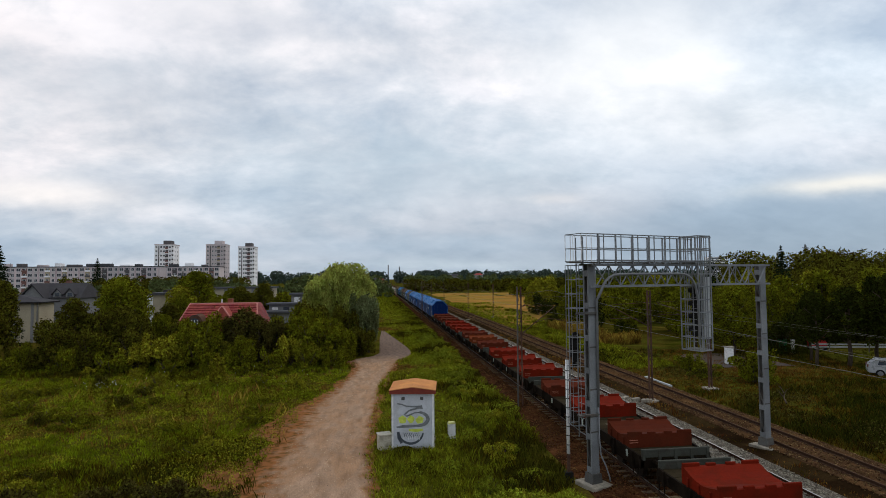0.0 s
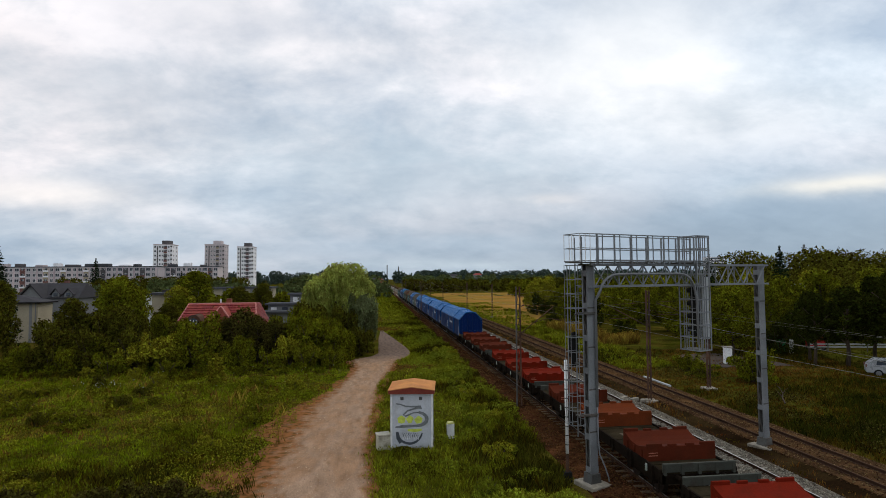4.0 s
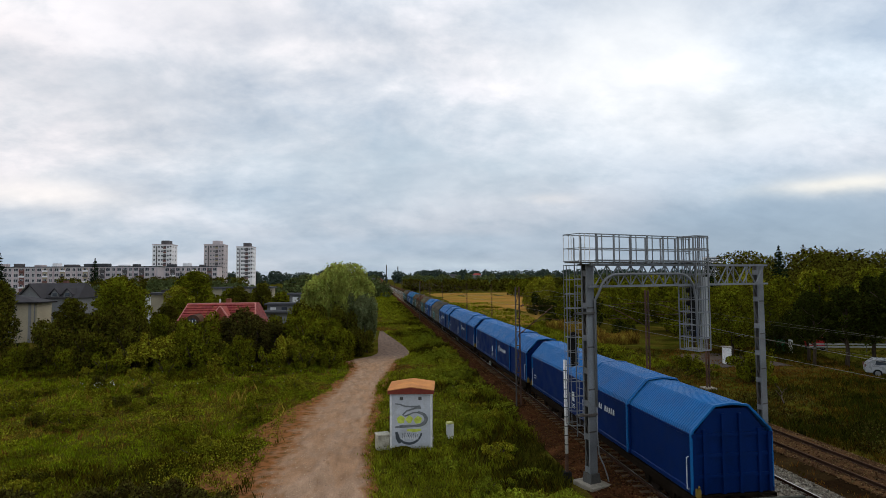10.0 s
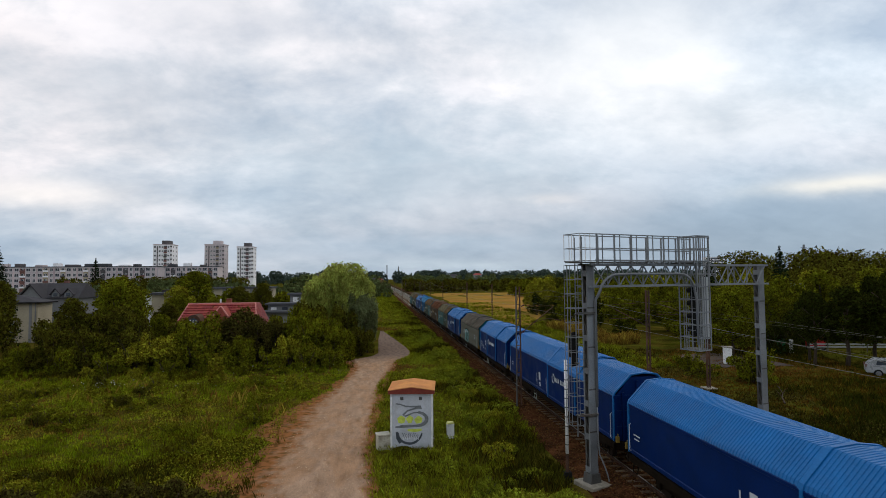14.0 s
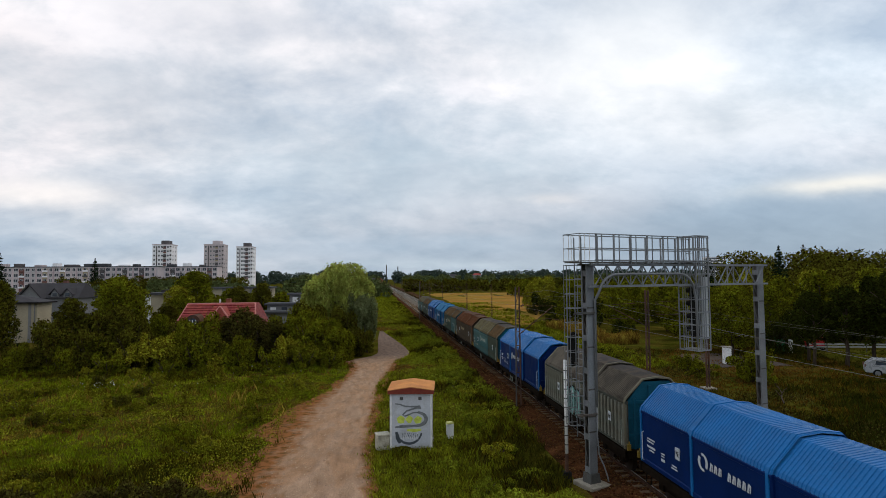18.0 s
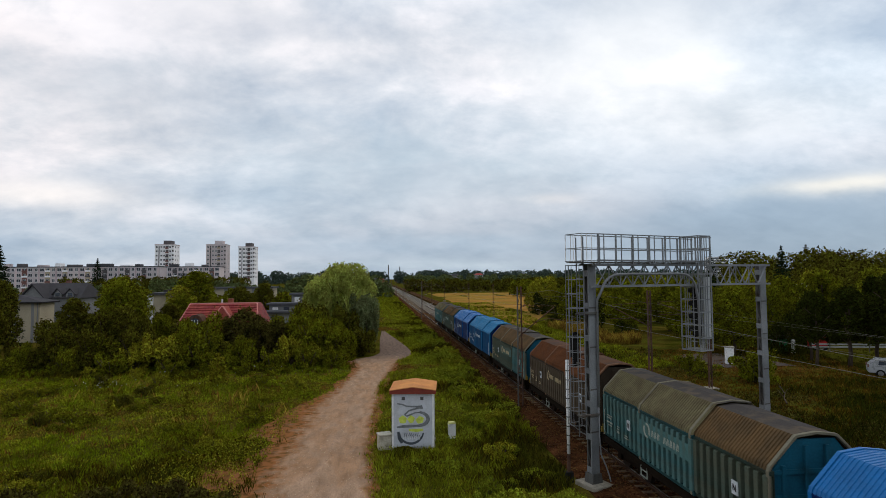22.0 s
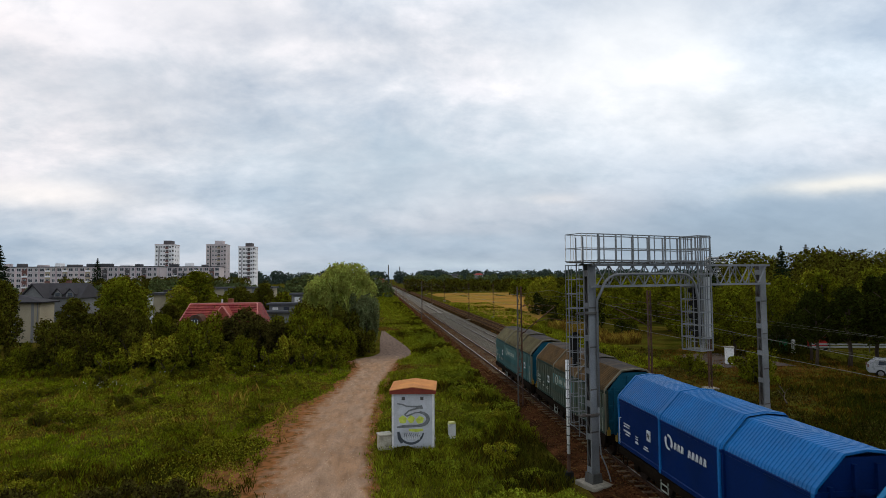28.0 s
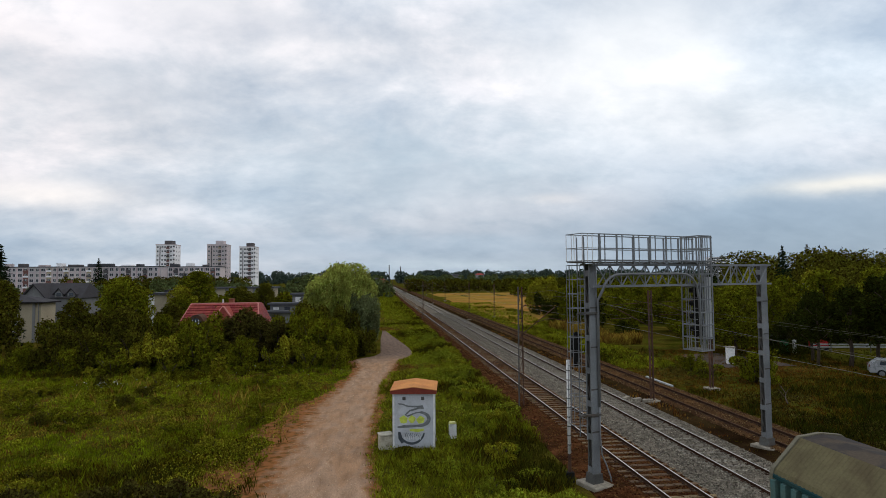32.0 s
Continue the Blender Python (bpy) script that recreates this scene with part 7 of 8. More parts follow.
def woods(name, label, x0, x1, y0, y1, h0, h1, n_lobes, leaves, size, mat, seed, slope=0.0):
    """A belt of far trees: many crowns in one mesh."""
    rng = np.random.default_rng(seed)
    x, y = rng.uniform(x0, x1, n_lobes), rng.uniform(y0, y1, n_lobes)
    h = rng.uniform(h0, h1, n_lobes)
    k = h * rng.uniform(0.25, 0.42, n_lobes)
    lobes = []
    for i in range(n_lobes):
        lobes.append((x[i], y[i] + slope * (x[i] - x0), h[i] - k[i] * 0.9, k[i], k[i], k[i] * 0.95))
        lobes.append((x[i] + rng.uniform(-1, 1) * k[i] * 0.6, y[i] + slope * (x[i] - x0), h[i] * 0.38, k[i] * 1.1, k[i] * 1.1, h[i] * 0.36))
    p, d = lobe_points(lobes, int(leaves * 1.7), rng, 0.6, 0.05)
    v, f = leaf_tris(p, size * 0.85, rng, d)
    ob = new(name, cloud_mesh(name, v, f, [mat]))
    return tagged(ob, label, "woods", kind="stuff")


def make_trees():
    plant(broadleaf("broad green tree with rounded crown", 9.0, 3.4, LEAF["mid"], 21, 3600), [(-33.2, 80, 0.85), (-31.2, 74, 1.0), (-30.6, 102, 1.12), (-27.0, 84, 0.72), (-22.6, 88, 0.66), (-46.0, 70, 0.9), (-28.6, 68, 0.95), (-27.0, 64.0, 0.92), (-22.2, 62.6, 0.55)])
    plant(broadleaf("dense tree with dark green leaves", 9.2, 3.2, LEAF["dark"], 22, 3600), [(-39.6, 62.5, 0.98), (-43.8, 72, 0.95), (-44.5, 66, 0.9), (-25.5, 74, 0.62), (-23.8, 104, 0.8), (-21.0, 110, 0.85), (-8.2, 84, 0.72), (-9.5, 110, 0.7), (-30.4, 61.5, 0.74), (-25.4, 61.2, 0.64), (-38.2, 58.6, 0.92)])
    plant(broadleaf("light green young tree", 6.5, 2.6, LEAF["light"], 23, 2600, 0.16), [(-27.8, 67, 0.74), (-7.6, 66, 0.8), (-30.0, 92, 1.15), (-5.4, 75, 0.9), (-15.6, 58.2, 0.46), (-14.4, 57.4, 0.36)])
    plant(broadleaf("brownish dark elder tree", 5.4, 2.2, LEAF["rusty"], 24, 2600, 0.15, 0.12), [(-13.4, 60, 1.0), (-11.8, 59.5, 0.86), (-15.0, 61.5, 0.82), (-10.2, 60.5, 0.8)])
    plant(bush("light green rounded shrub", 3.1, 2.3, LEAF["light"], 31, 1700), [(-19.8, 56, 0.95), (-22.0, 55.6, 0.8), (-8.2, 57, 0.7), (-6.0, 57.4, 0.62)])
    plant(bush("mid green dense shrub", 3.6, 2.4, LEAF["mid"], 32, 1900), [(-6.9, 60, 1.1), (-4.4, 58.5, 0.9), (-9.0, 62, 1.05), (-17.6, 59.5, 1.0), (-21.6, 60.5, 1.0), (-25.3, 58.5, 0.95), (-28.0, 59.5, 0.95), (-33.0, 58, 0.62), (-3.3, 60.2, 0.85), (-12.6, 56.5, 0.62), (-5.6, 62.5, 1.2), (-2.3, 64.0, 0.9), (-16.8, 56.6, 0.98), (-6.2, 58.6, 1.15)])
    plant(bush("dark green shrub in shade", 3.6, 2.4, LEAF["dark"], 33, 1900), [(-24.0, 60.5, 1.0), (-27.5, 62, 1.1), (-31.0, 61, 1.15), (-34.5, 60, 0.62), (-14.6, 57.6, 0.7), (-38.5, 61, 1.2), (-19.5, 61.8, 1.05), (-11.5, 63.5, 1.2), (-7.4, 64.5, 1.2), (-3.6, 65.5, 1.15), (-1.6, 62.8, 0.75), (-41.5, 62, 1.3), (-22.8, 57.6, 0.95), (-30.5, 58, 0.95), (-26.6, 57.4, 0.8)])
    plant(bush("tall grey-green willow shrub by the lane", 5.2, 1.9, LEAF["grey"], 34, 2600, 0.14), [(-0.75, 65.5, 1.0), (-1.9, 67.5, 1.1), (-1.3, 71.5, 1.0)])
    plant(bush("low weedy shrub in the meadow", 1.5, 1.5, LEAF["mid"], 35, 900, 0.10), [(-14.5, 53.5, 1.0), (-9.6, 54, 1.0), (-6.4, 54.5, 1.05), (-4.2, 55, 0.9), (-18.3, 53.0, 0.9), (-23.5, 54.0, 1.1), (-28.0, 55.0, 1.1), (-33.0, 55.0, 1.0), (-11.7, 52.0, 0.7), (27.2, 44.5, 0.9), (29.8, 42.0, 1.1), (31.5, 44.0, 1.0), (27.8, 48.0, 0.8)])
    rng = random.Random(77)
    spots = []
    for i in range(90):
        y = 21 + 32 * rng.random() ** 1.2
        lim = path_edge(y, 1) - 2.0
        spots.append((lim - rng.random() * (y * 0.8 + 2.0), y, rng.uniform(0.30, 0.62)))
    plant(bush("low leafy weed clump in the meadow grass", 1.3, 1.9, LEAF["mid"], 36, 1200, 0.10, "weed clumps"), spots[:40])
    plant(bush("low yellow-green weed clump in the meadow grass", 1.4, 1.7, LEAF["light"], 37, 1000, 0.10, "weed clumps"), spots[40:70])
    plant(bush("low dark weed clump in the meadow grass", 1.5, 1.6, LEAF["dark"], 40, 1100, 0.10, "weed clumps"), spots[70:])
    front = [(-19.5 + 1.15 * i + rng.uniform(-0.6, 0.6), 17.8 + 4.5 * rng.random() + 0.1 * abs(i - 6), rng.uniform(0.55, 1.0)) for i in range(13)]
    # weed clumps whose near-black leaves also stand in for a dim lens corner
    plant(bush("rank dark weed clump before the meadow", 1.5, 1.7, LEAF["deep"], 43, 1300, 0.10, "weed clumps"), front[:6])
    plant(bush("rank brown-green weed clump before the meadow", 1.4, 1.5, LEAF["rusty"], 44, 1200, 0.09, "weed clumps"), front[6:])
    bank = []
    for i in range(40):
        y = 20 + 60 * rng.random() ** 1.5
        lo = path_edge(y, 2) + 3.0
        bank.append((lo + (min(6.6 + (y - 20) * 0.05, 8.2) - lo) * rng.random() ** 0.6, y, rng.uniform(0.28, 0.55)))
    plant(bush("lush green weed clump on the railway bank", 1.5, 1.6, LEAF["lush"], 38, 1000, 0.11, "weed clumps"), bank[:22])
    plant(bush("yellow-green weed clump on the railway bank", 1.4, 1.6, LEAF["light"], 39, 1000, 0.10, "weed clumps"), bank[22:])
    willow(-4.35, 70.0)
    plant(spruce("tall dark spruce tree", 12.3, 3.0, 41), [(58.0, 75.0, 1.04), (-46.0, 75.5, 1.06), (-151.5, 330, 1.7), (-84.0, 260, 1.0), (56.5, 90, 1.0)])
    # along the far side of the railway
    plant(broadleaf("green tree at the edge of the wood", 8.0, 3.5, LEAF["mid"], 51, 3600), [(36.0, 80, 0.86), (40.0, 84, 0.9), (44.5, 82, 0.92), (48.5, 80, 0.95), (52.5, 78, 0.95), (33.5, 94, 0.95), (56.0, 72, 1.0), (45.0, 68, 0.85), (49.5, 66, 0.9), (41.0, 72, 0.85), (60.0, 70, 1.1), (64.0, 66, 1.12), (37.6, 56.0, 0.84), (36.6, 61.5, 0.8), (41.0, 61.0, 0.9)])
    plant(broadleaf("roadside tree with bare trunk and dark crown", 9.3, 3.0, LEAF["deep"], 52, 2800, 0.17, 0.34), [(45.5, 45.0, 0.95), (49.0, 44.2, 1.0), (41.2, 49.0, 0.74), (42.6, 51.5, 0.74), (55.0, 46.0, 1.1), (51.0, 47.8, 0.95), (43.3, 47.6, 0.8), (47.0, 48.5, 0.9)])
    plant(broadleaf("mid green tree behind the meadow", 8.0, 3.4, LEAF["light"], 53, 3000), [(38.6, 98, 0.95), (41.5, 140, 1.0), (38.0, 132, 0.9), (47.0, 150, 1.05), (52.0, 100, 1.05), (66.0, 92, 1.15), (72.0, 86, 1.1)])
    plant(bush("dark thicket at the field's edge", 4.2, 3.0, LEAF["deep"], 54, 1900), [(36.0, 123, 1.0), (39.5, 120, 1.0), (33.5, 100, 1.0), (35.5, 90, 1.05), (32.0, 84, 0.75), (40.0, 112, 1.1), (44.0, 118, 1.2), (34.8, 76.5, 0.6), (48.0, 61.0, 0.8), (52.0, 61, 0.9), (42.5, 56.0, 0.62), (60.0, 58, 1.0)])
    woods("near_wood", "dark wood behind the railway", 44, 82, 94, 130, 3.6, 6.4, 60, 44000, 0.28, LEAF["mid"], 61)
    woods("near_wood", "dark wood behind the railway", 78, 130, 90, 130, 7.5, 11.0, 50, 40000, 0.28, LEAF["dark"], 60)
    woods("hill_wood", "tall dark wood on the skyline", 112, 230, 140, 180, 12.5, 17.0, 110, 60000, 0.5, LEAF["dark"], 62)
    woods("field_wood", "belt of trees behind the straw field", 22, 260, 318, 420, 4.5, 8.4, 230, 42000, 0.75, LEAF["dark"], 63)
    woods("field_wood", "belt of trees behind the straw field", 60, 200, 200, 260, 5.0, 8.6, 80, 26000, 0.55, LEAF["mid"], 64, slope=0.2)
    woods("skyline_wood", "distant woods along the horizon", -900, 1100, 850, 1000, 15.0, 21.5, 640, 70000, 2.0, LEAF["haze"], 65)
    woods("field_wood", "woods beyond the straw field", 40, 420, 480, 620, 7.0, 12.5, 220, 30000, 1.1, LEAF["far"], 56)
    woods("garden_trees", "trees at the foot of the tower blocks", -160, -70, 300, 338, 7.0, 11.0, 40, 12000, 0.6, LEAF["dark"], 55)
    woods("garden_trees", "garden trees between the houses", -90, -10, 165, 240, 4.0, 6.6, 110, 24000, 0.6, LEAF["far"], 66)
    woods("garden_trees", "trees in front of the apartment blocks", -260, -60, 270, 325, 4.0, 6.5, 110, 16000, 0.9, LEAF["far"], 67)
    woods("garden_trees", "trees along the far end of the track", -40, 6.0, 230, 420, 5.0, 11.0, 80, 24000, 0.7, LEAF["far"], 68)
    woods("garden_trees", "garden trees between the houses", -50, -12, 118, 146, 4.2, 6.4, 46, 16000, 0.42, LEAF["mid"], 59)
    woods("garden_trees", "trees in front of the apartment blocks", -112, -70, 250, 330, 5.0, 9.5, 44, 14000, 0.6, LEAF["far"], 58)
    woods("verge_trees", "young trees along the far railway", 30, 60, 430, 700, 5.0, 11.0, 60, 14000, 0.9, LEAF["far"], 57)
    woods("garden_trees", "garden trees between the houses", -120, -55, 104, 150, 3.5, 6.0, 70, 15000, 0.5, LEAF["mid"], 69)


def blades(name, label, n, xf, y0, y1, power, h0, h1, mats, weights, seed, clump=9, wide=0.02, lean=0.35, keep=None, lush=None):
    """Grass: tufts of single blades, denser near by; the patches take turns in colour."""
    rng = np.random.default_rng(seed)
    m = n // clump
    cy = y0 + (y1 - y0) * rng.random(m) ** power
    lim = np.array([xf(y) for y in cy])
    cx = lim[:, 0] + (lim[:, 1] - lim[:, 0]) * rng.random(m)
    if keep is not None:
        ok = np.array([keep(a, b) for a, b in zip(cx, cy)])
        cx, cy = cx[ok], cy[ok]
        m = len(cx)
    patch = np.array([1.0 * noise.noise((a * 0.07, b * 0.10, seed)) + 0.6 * noise.noise((a * 0.28, b * 0.36, seed + 7.0)) + 0.35 * noise.noise((a * 1.1, b * 1.1, seed + 3.0)) for a, b in zip(cx, cy)])
    if lush is not None:
        patch = patch + np.array([lush(a, b) for a, b in zip(cx, cy)])
    tall = (0.5 + 1.1 * np.clip(0.45 - patch, 0, 1)) * rng.uniform(0.5, 1.4, m)
    base = np.array([lump(a, b) for a, b in zip(cx, cy)])
    order = np.cumsum(weights) / sum(weights)
    slot = np.searchsorted(order, np.clip(0.5 + patch * 0.72 + rng.normal(scale=0.10, size=m), 0, 0.999))
    cx, cy, tall, base, slot = (np.repeat(q, clump) for q in (cx, cy, tall, base, slot))
    k = len(cx)
    x, y = cx + rng.normal(scale=0.10, size=k), cy + rng.normal(scale=0.10, size=k)
    h = rng.uniform(h0, h1, k) * tall
    a = rng.uniform(0, 6.283, k)
    w = wide * (0.7 + y / 45.0) * rng.uniform(0.6, 1.3, k)
    ln = h * lean * rng.uniform(0.2, 1.6, k)
    bend = rng.uniform(0, 6.283, k)
    dx, dy = np.cos(a) * w, np.sin(a) * w
    mx, my = np.cos(bend) * ln, np.sin(bend) * ln
    v = np.stack([np.stack([x - dx, y - dy, base - 0.03], -1), np.stack([x + dx, y + dy, base - 0.03], -1), np.stack([x + mx * 0.4 + dx * 0.7, y + my * 0.4 + dy * 0.7, base + h * 0.6], -1),
                  np.stack([x + mx, y + my, base + h], -1)], 1)
    ob = new(name, cloud_mesh(name, v.reshape(-1, 3), np.arange(k * 4).reshape(-1, 4), [LEAF[q] for q in mats], slot))
    return tagged(ob, label, "grass", kind="stuff")


def off_path(x, y):
    gap = path_edge(y, 1) - x
    bare = bare_width(y) + 0.7 * noise.noise((x * 0.9, y * 0.9, 4.0))
    if noise.noise((x * 0.16, y * 0.20, 40.0)) + 0.7 * noise.noise((x * 0.6, y * 0.7, 41.0)) > 0.42 and random.random() < 0.85:
        return False
    return gap > bare or (gap > 0.3 and random.random() < 0.04 + 0.5 * max(gap / max(bare, 0.2), 0) ** 3)


def bank_side(x, y):
    if abs(x - 4.0) < 0.3 and 29.4 < y < 30.3:
        return False
    return x < 7.5 + min(max(y - 20, 0), 15) * 0.095 + wob(y, 21.0, 0.35) and not (7.7 < x and abs(y - 22.4) < 1.2)


def make_grass():
    random.seed(5)
    green = ("moss", "blade_dark", "blade", "blade", "blade_bright", "blade_yellow", "brown", "straw")

    def lawn(x, y):
        """Fine bright grass mid-meadow; before it coarse growth, darkened in place of lens vignetting."""
        return 0.45 * math.exp(-((y - 39) / 9) ** 2) - 0.95 * math.exp(-((y - 18) / 8) ** 2)
    blades("meadow_grass", "tall unmown meadow grass", 250000, lambda y: (-8 - 0.82 * y, path_edge(y, 1) - 0.2), 17, 58, 1.25, 0.10, 0.30, green, (0.15, 0.21, 0.20, 0.17, 0.18, 0.04, 0.04, 0.01), 71, keep=off_path, wide=0.0075, clump=12, lush=lawn)
    blades("bank_grass", "tall green grass on the railway bank", 180000, lambda y: (path_edge(y, 2) + 0.1 - min(max(y - 88, 0) * 0.25, 4.0), 9.15), 17, 200, 2.0, 0.10, 0.30, ("moss", "blade_dark", "bank", "bank_light", "bank", "bank_light", "blade_yellow", "brown"), (0.07, 0.14, 0.20, 0.22, 0.14, 0.13, 0.07, 0.03), 72, keep=bank_side, wide=0.008, clump=11,
           lush=lambda x, y: 0.45 * math.exp(-max(x - path_edge(y, 2), 0) / 0.8) - 0.45 * math.exp(-((x - 7.4) / 1.8) ** 2))
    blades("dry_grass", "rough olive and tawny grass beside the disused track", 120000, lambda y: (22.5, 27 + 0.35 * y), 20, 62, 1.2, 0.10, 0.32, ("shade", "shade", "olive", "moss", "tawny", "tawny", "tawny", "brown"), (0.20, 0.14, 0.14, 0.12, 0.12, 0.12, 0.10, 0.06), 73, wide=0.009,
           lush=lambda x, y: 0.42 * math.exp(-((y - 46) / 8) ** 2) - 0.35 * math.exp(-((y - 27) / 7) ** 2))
    # the dark blades carry the trees' shade in their colour
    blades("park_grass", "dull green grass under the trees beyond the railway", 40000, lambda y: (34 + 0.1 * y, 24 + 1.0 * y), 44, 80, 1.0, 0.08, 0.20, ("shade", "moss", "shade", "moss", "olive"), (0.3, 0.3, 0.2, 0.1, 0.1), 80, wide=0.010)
    blades("verge_grass", "green grass along the far track", 60000, lambda y: (22.5, 24.5 + 0.07 * y), 50, 190, 1.5, 0.12, 0.34, ("blade_dark", "bank", "bank_light", "bank", "straw", "blade_yellow"), (0.18, 0.24, 0.20, 0.2, 0.08, 0.10), 70, wide=0.010)
    blades("far_bank_grass", "green grass along the far bank", 34000, lambda y: (-3.0, 8.9), 150, 420, 1.4, 0.25, 0.5, ("bank", "bank_light", "bank", "blade_dark"), (0.3, 0.25, 0.3, 0.15), 69, wide=0.010)
    blades("track_weeds", "sparse weeds at the ballast's edge", 3500, lambda y: (17.7, 18.7), 18, 90, 1.3, 0.08, 0.22, ("brown", "brown", "blade_dark"), (0.5, 0.3, 0.2), 74, wide=0.012)
    blades("dry_patch", "rust-brown dry grass patches in the meadow", 30000, lambda y: (-8 - 0.8 * y, path_edge(y, 1) - 0.4), 24, 54, 1.0, 0.10, 0.30, ("brown", "straw", "brown"), (0.5, 0.2, 0.3), 76, wide=0.008,
           keep=lambda x, y: noise.noise((x * 0.16, y * 0.20, 40.0)) + 0.7 * noise.noise((x * 0.6, y * 0.7, 41.0)) > 0.46 or abs(y - 44.5 - 1.8 * noise.noise((x * 0.3, 0.0, 2.0))) < 1.0 and noise.noise((x * 0.4, y * 0.4, 9.0)) > -0.05)
    blades("seed_heads", "pale seed heads above the meadow grass", 7000, lambda y: (-8 - 0.75 * y, path_edge(y, 1) - 1.5), 18, 50, 1.2, 0.3, 0.55, ("straw", "brown", "blade_bright"), (0.4, 0.3, 0.3), 78, wide=0.0035, clump=5, keep=lambda x, y: off_path(x, y) and noise.noise((x * 0.25, y * 0.25, 60.0)) > 0.1)
    rng = np.random.default_rng(75)
    for name, label, n, fx, y0, y1, mat, size, hh, seed in (
            ("weeds", "leafy green weeds on the railway bank", 60000, lambda y, t: path_edge(y, 2) + 2.0 + (7.3 + min(max(y - 20, 0), 15) * 0.095 - path_edge(y, 2) - 2.0) * t ** 0.8, 19, 90, "lush", 0.065, 0.6, 1),
            ("weeds", "leafy weeds in the meadow", 110000, lambda y, t: -8 - 0.7 * y + (path_edge(y, 1) - 1.0 + 8 + 0.7 * y) * t, 18, 55, "mid", 0.055, 0.42, 2),
            ("weeds", "light green leafy weeds in the meadow", 80000, lambda y, t: -8 - 0.7 * y + (path_edge(y, 1) - 1.2 + 8 + 0.7 * y) * t, 18, 53, "light", 0.045, 0.55, 5),
            ("weeds", "dark leafy weeds in the meadow", 26000, lambda y, t: -8 - 0.7 * y + (path_edge(y, 1) - 1.4 + 8 + 0.7 * y) * t, 17, 50, "dark", 0.055, 0.6, 6),
            ("weeds", "dark weeds at the hut's foot", 2600, lambda y, t: 0.4 + 2.2 * t, 27.3, 28.2, "dark", 0.05, 0.55, 7),
            ("weeds", "green weeds at the hut", 7000, lambda y, t: path_edge(y, 2) + 0.2 + 5.5 * t, 19, 60, "mid", 0.05, 0.4, 3),
            ("weeds", "green weeds at the foot of the far bank", 20000, lambda y, t: 23.0 + 6.0 * t, 20, 60, "rusty", 0.06, 0.5, 4)):
        y = y0 + (y1 - y0) * rng.random(n) ** 1.4
        t = rng.random(n)
        x = np.array([fx(a, b) for a, b in zip(y, t)])
        clumpy = np.array([0.75 * noise.noise((a * 0.22, b * 0.24, seed * 9.0)) + 0.45 * noise.noise((a * 0.7, b * 0.7, seed * 9.0 + 4.0)) for a, b in zip(x, y)])
        ok = clumpy > 0.02
        ok &= ~((np.abs(x - 4.0) < 0.3) & (y > 29.4) & (y < 30.3))
        x, y, clumpy = x[ok], y[ok], clumpy[ok]
        # leaves fill low domes, so that dark hollows stay between the clumps
        z = 0.06 + rng.random(len(x)) ** 0.6 * hh * (0.2 + clumpy * 2.4)
        p = np.stack([x, y, z], -1)
        v, f = leaf_tris(p, size * 0.85, rng, np.tile([[0, 0, 0.8]], (len(p), 1)))
        tagged(new(name, cloud_mesh(name, v, f, [LEAF[mat]])), label, "weeds", kind="stuff")
    blades("straw_patch", "bleached straw grass beside the bushes", 26000, lambda y: (28.5, 33.0), 68, 92, 1.0, 0.5, 1.0, ("straw", "straw", "tawny"), (0.5, 0.3, 0.2), 79, wide=0.006)
    # white umbels at the foot of the bushes
    c = np.stack([rng.normal(-20.8, 0.9, 40), rng.normal(46.0, 0.5, 40), rng.uniform(0.4, 0.8, 40)], -1)
    c = np.concatenate([c, np.stack([rng.uniform(-20, -3, 40), rng.uniform(44, 54, 40), rng.uniform(0.4, 0.8, 40)], -1)])
    v, f = leaf_tris(c, 0.05, rng, np.tile([[0, 0, 0.1]], (len(c), 1)))
    tagged(new("blossom", cloud_mesh("blossom", v, f, [LEAF["bloom"]])), "small white umbels in the meadow", "flowers", kind="stuff")


def make_fields():
    straw = material("straw_field", (0.30, 0.155, 0.036), 1.0, spread=0.3, scale=0.12, fine=1.2, bump=0.3, other=(0.17, 0.135, 0.025), patch=0.75, gloss=0.0, stretch=(0.5, 1.6, 1))
    strip("straw_field", [98 + 6.0 * i for i in range(36)], lambda y: 25.5 + 0.02 * max(y - 150, 0) + wob(y * 0.3, 2.0, 1.2), lambda y: 28 + (y - 98) * 0.36 if y < 150 else 46.7 + (y - 150) * 0.5, 0.06, straw, "ripe straw-coloured field beyond the railway", "field")
    strip("yard", [49 + 1.0 * i for i in range(10)], lambda y: 31.5, lambda y: 39, 0.05, M["tarmac"], "grey tarmac of a small yard", "yard")


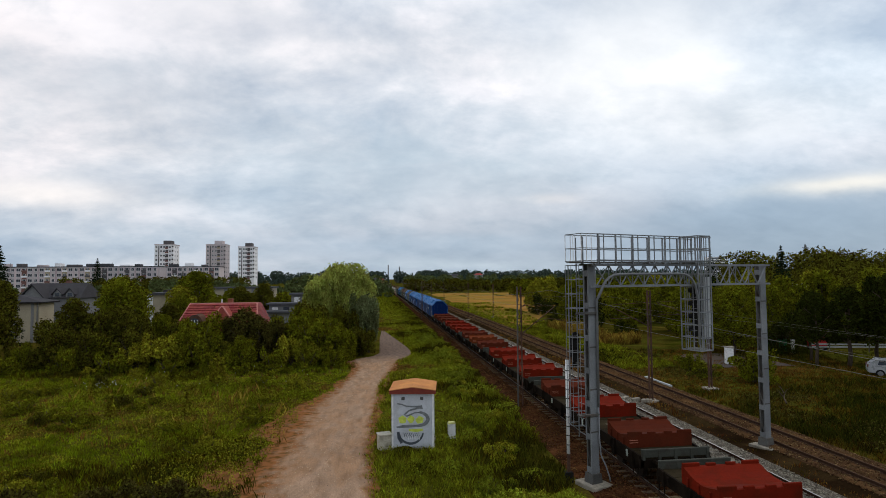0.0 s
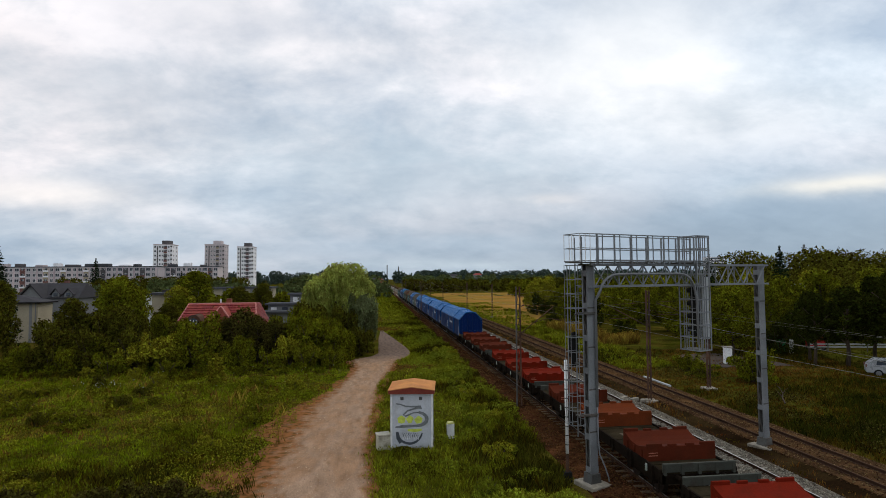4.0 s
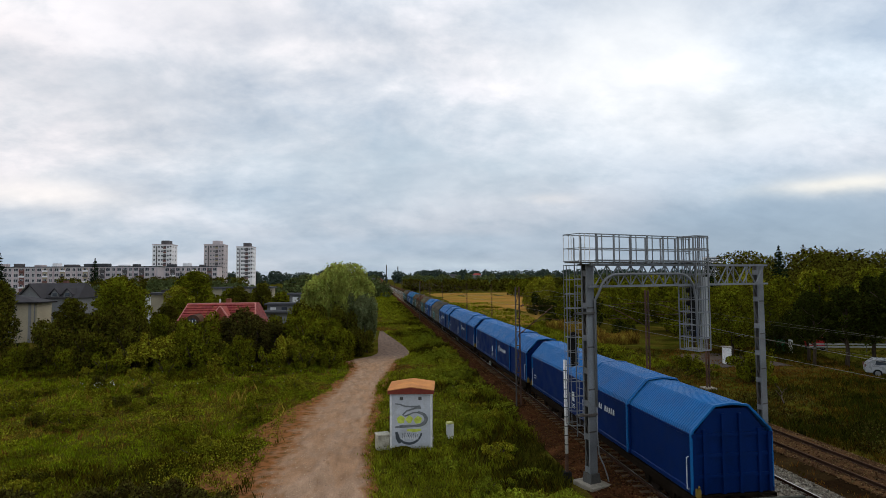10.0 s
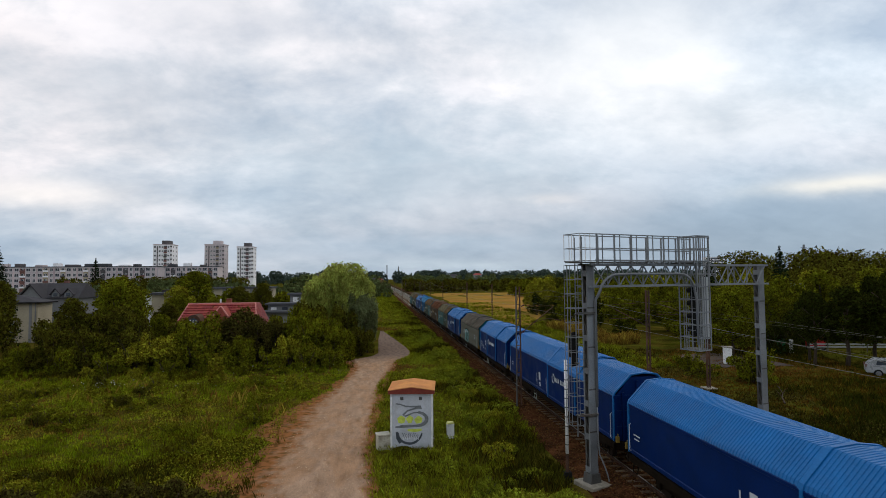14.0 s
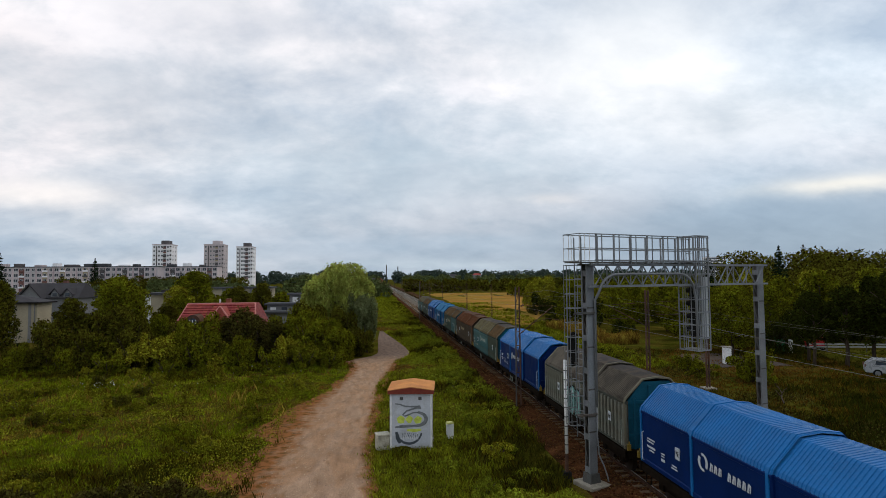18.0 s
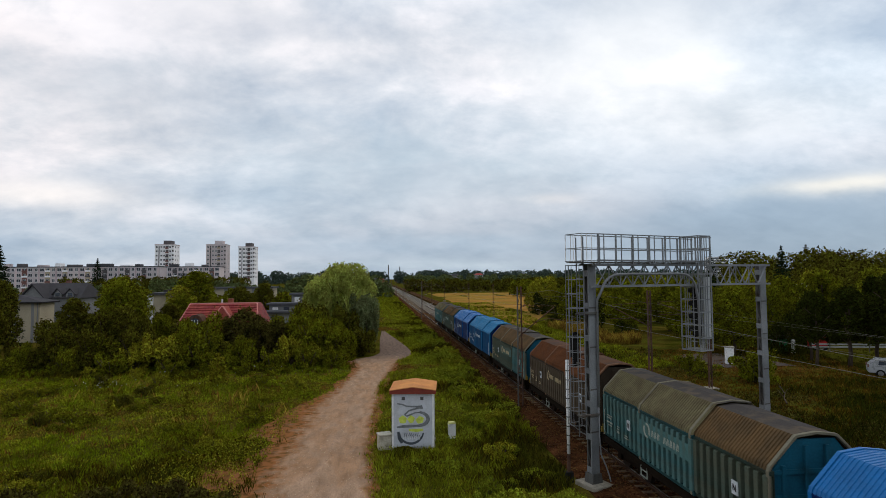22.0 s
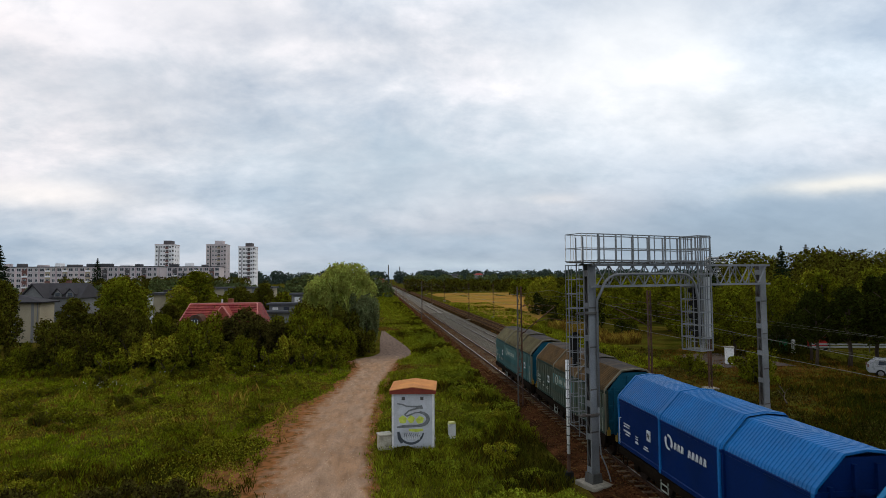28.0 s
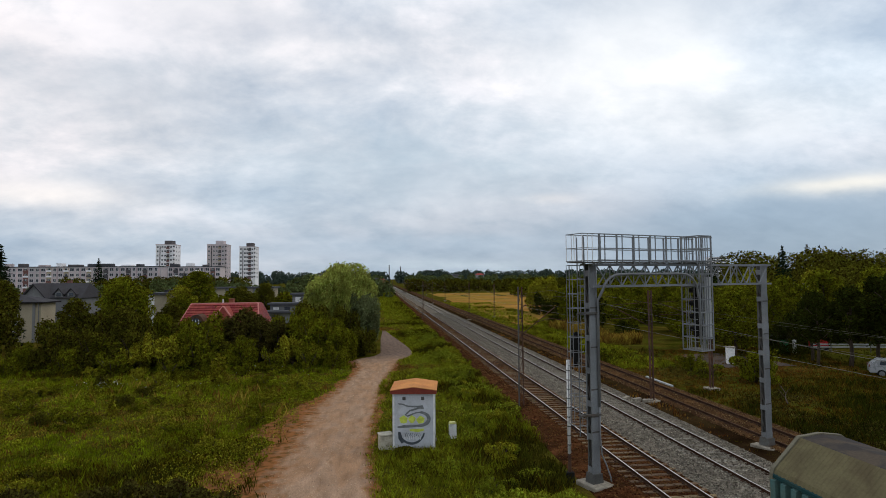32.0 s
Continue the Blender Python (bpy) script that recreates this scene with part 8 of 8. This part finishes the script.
def tall_weed(label, h, seed):
    rng = np.random.default_rng(seed)
    t = thing("tall_weed", pose(0, 0, 0), label, "weed", "tall weeds")
    bm = bmesh.new()
    for a in (0.0, 2.1, 4.2):
        tube(bm, [(0, 0, -0.05), (0.06 * math.cos(a), 0.06 * math.sin(a), h * 0.5), (0.14 * math.cos(a), 0.14 * math.sin(a), h)], 0.018, 4, r_end=0.008)
    part("stalk", bm, LEAF["light"], t)
    n = 240
    z = rng.uniform(0.1, 1.0, n) * h
    a = rng.uniform(0, 6.28, n)
    r = rng.uniform(0.05, 0.34, n) * (1.15 - z / h)
    p = np.stack([np.cos(a) * r, np.sin(a) * r, z], -1)
    leaf_part("foliage", p, np.stack([np.cos(a), np.sin(a), np.full(n, 0.3)], -1) * 2, 0.11, rng, LEAF["light"], t, floor=0.0)
    return t


make_fields()
make_trees()
plant(tall_weed("tall light green weed in the meadow", 1.7, 91), [(-12.6, 47.5, 1.5), (-13.2, 48.0, 1.1), (-16.0, 37.0, 0.9), (-16.3, 37.3, 0.7), (-11.8, 37.5, 1.0), (-11.5, 37.2, 0.8), (-12.3, 47.8, 1.3), (-9.3, 41.0, 0.7), (-20.5, 44.0, 0.7)])
make_grass()


def train_at(t):
    """How far ahead the first hood wagon's leading end stands on the track."""
    rows = [(0.0, 100.5), (5.5, 54.1), (10.0, 16.55), (14.5, -21.1), (18.5, -53.9), (22.5, -86.35), (25.5, -111.2), (29.5, -144.4), (32.0, -165.2)]
    for (a, p), (b, q) in zip(rows, rows[1:]):
        if t <= b:
            return p + (q - p) * (t - a) / (b - a)
    return rows[-1][1]


def motions():
    times = [0.0, 5.5, 10.0, 14.5, 18.5, 22.5, 25.5, 29.5, 32.0]
    for w, back in TRAIN:
        walk(w, [(t, pose(XL, train_at(t) + back, RAIL_Z)) for t in times])
    # the wheels roll: one row every fifteenth of a second
    steps = [i / 15 for i in range(481)]
    turns = [math.degrees((train_at(0.0) - train_at(t)) / 0.46) for t in steps]
    for ws, d in WHEELS:
        walk(ws, [(t, pose(0, d, 0.46, a, 0, 0)) for t, a in zip(steps, turns)])


motions()
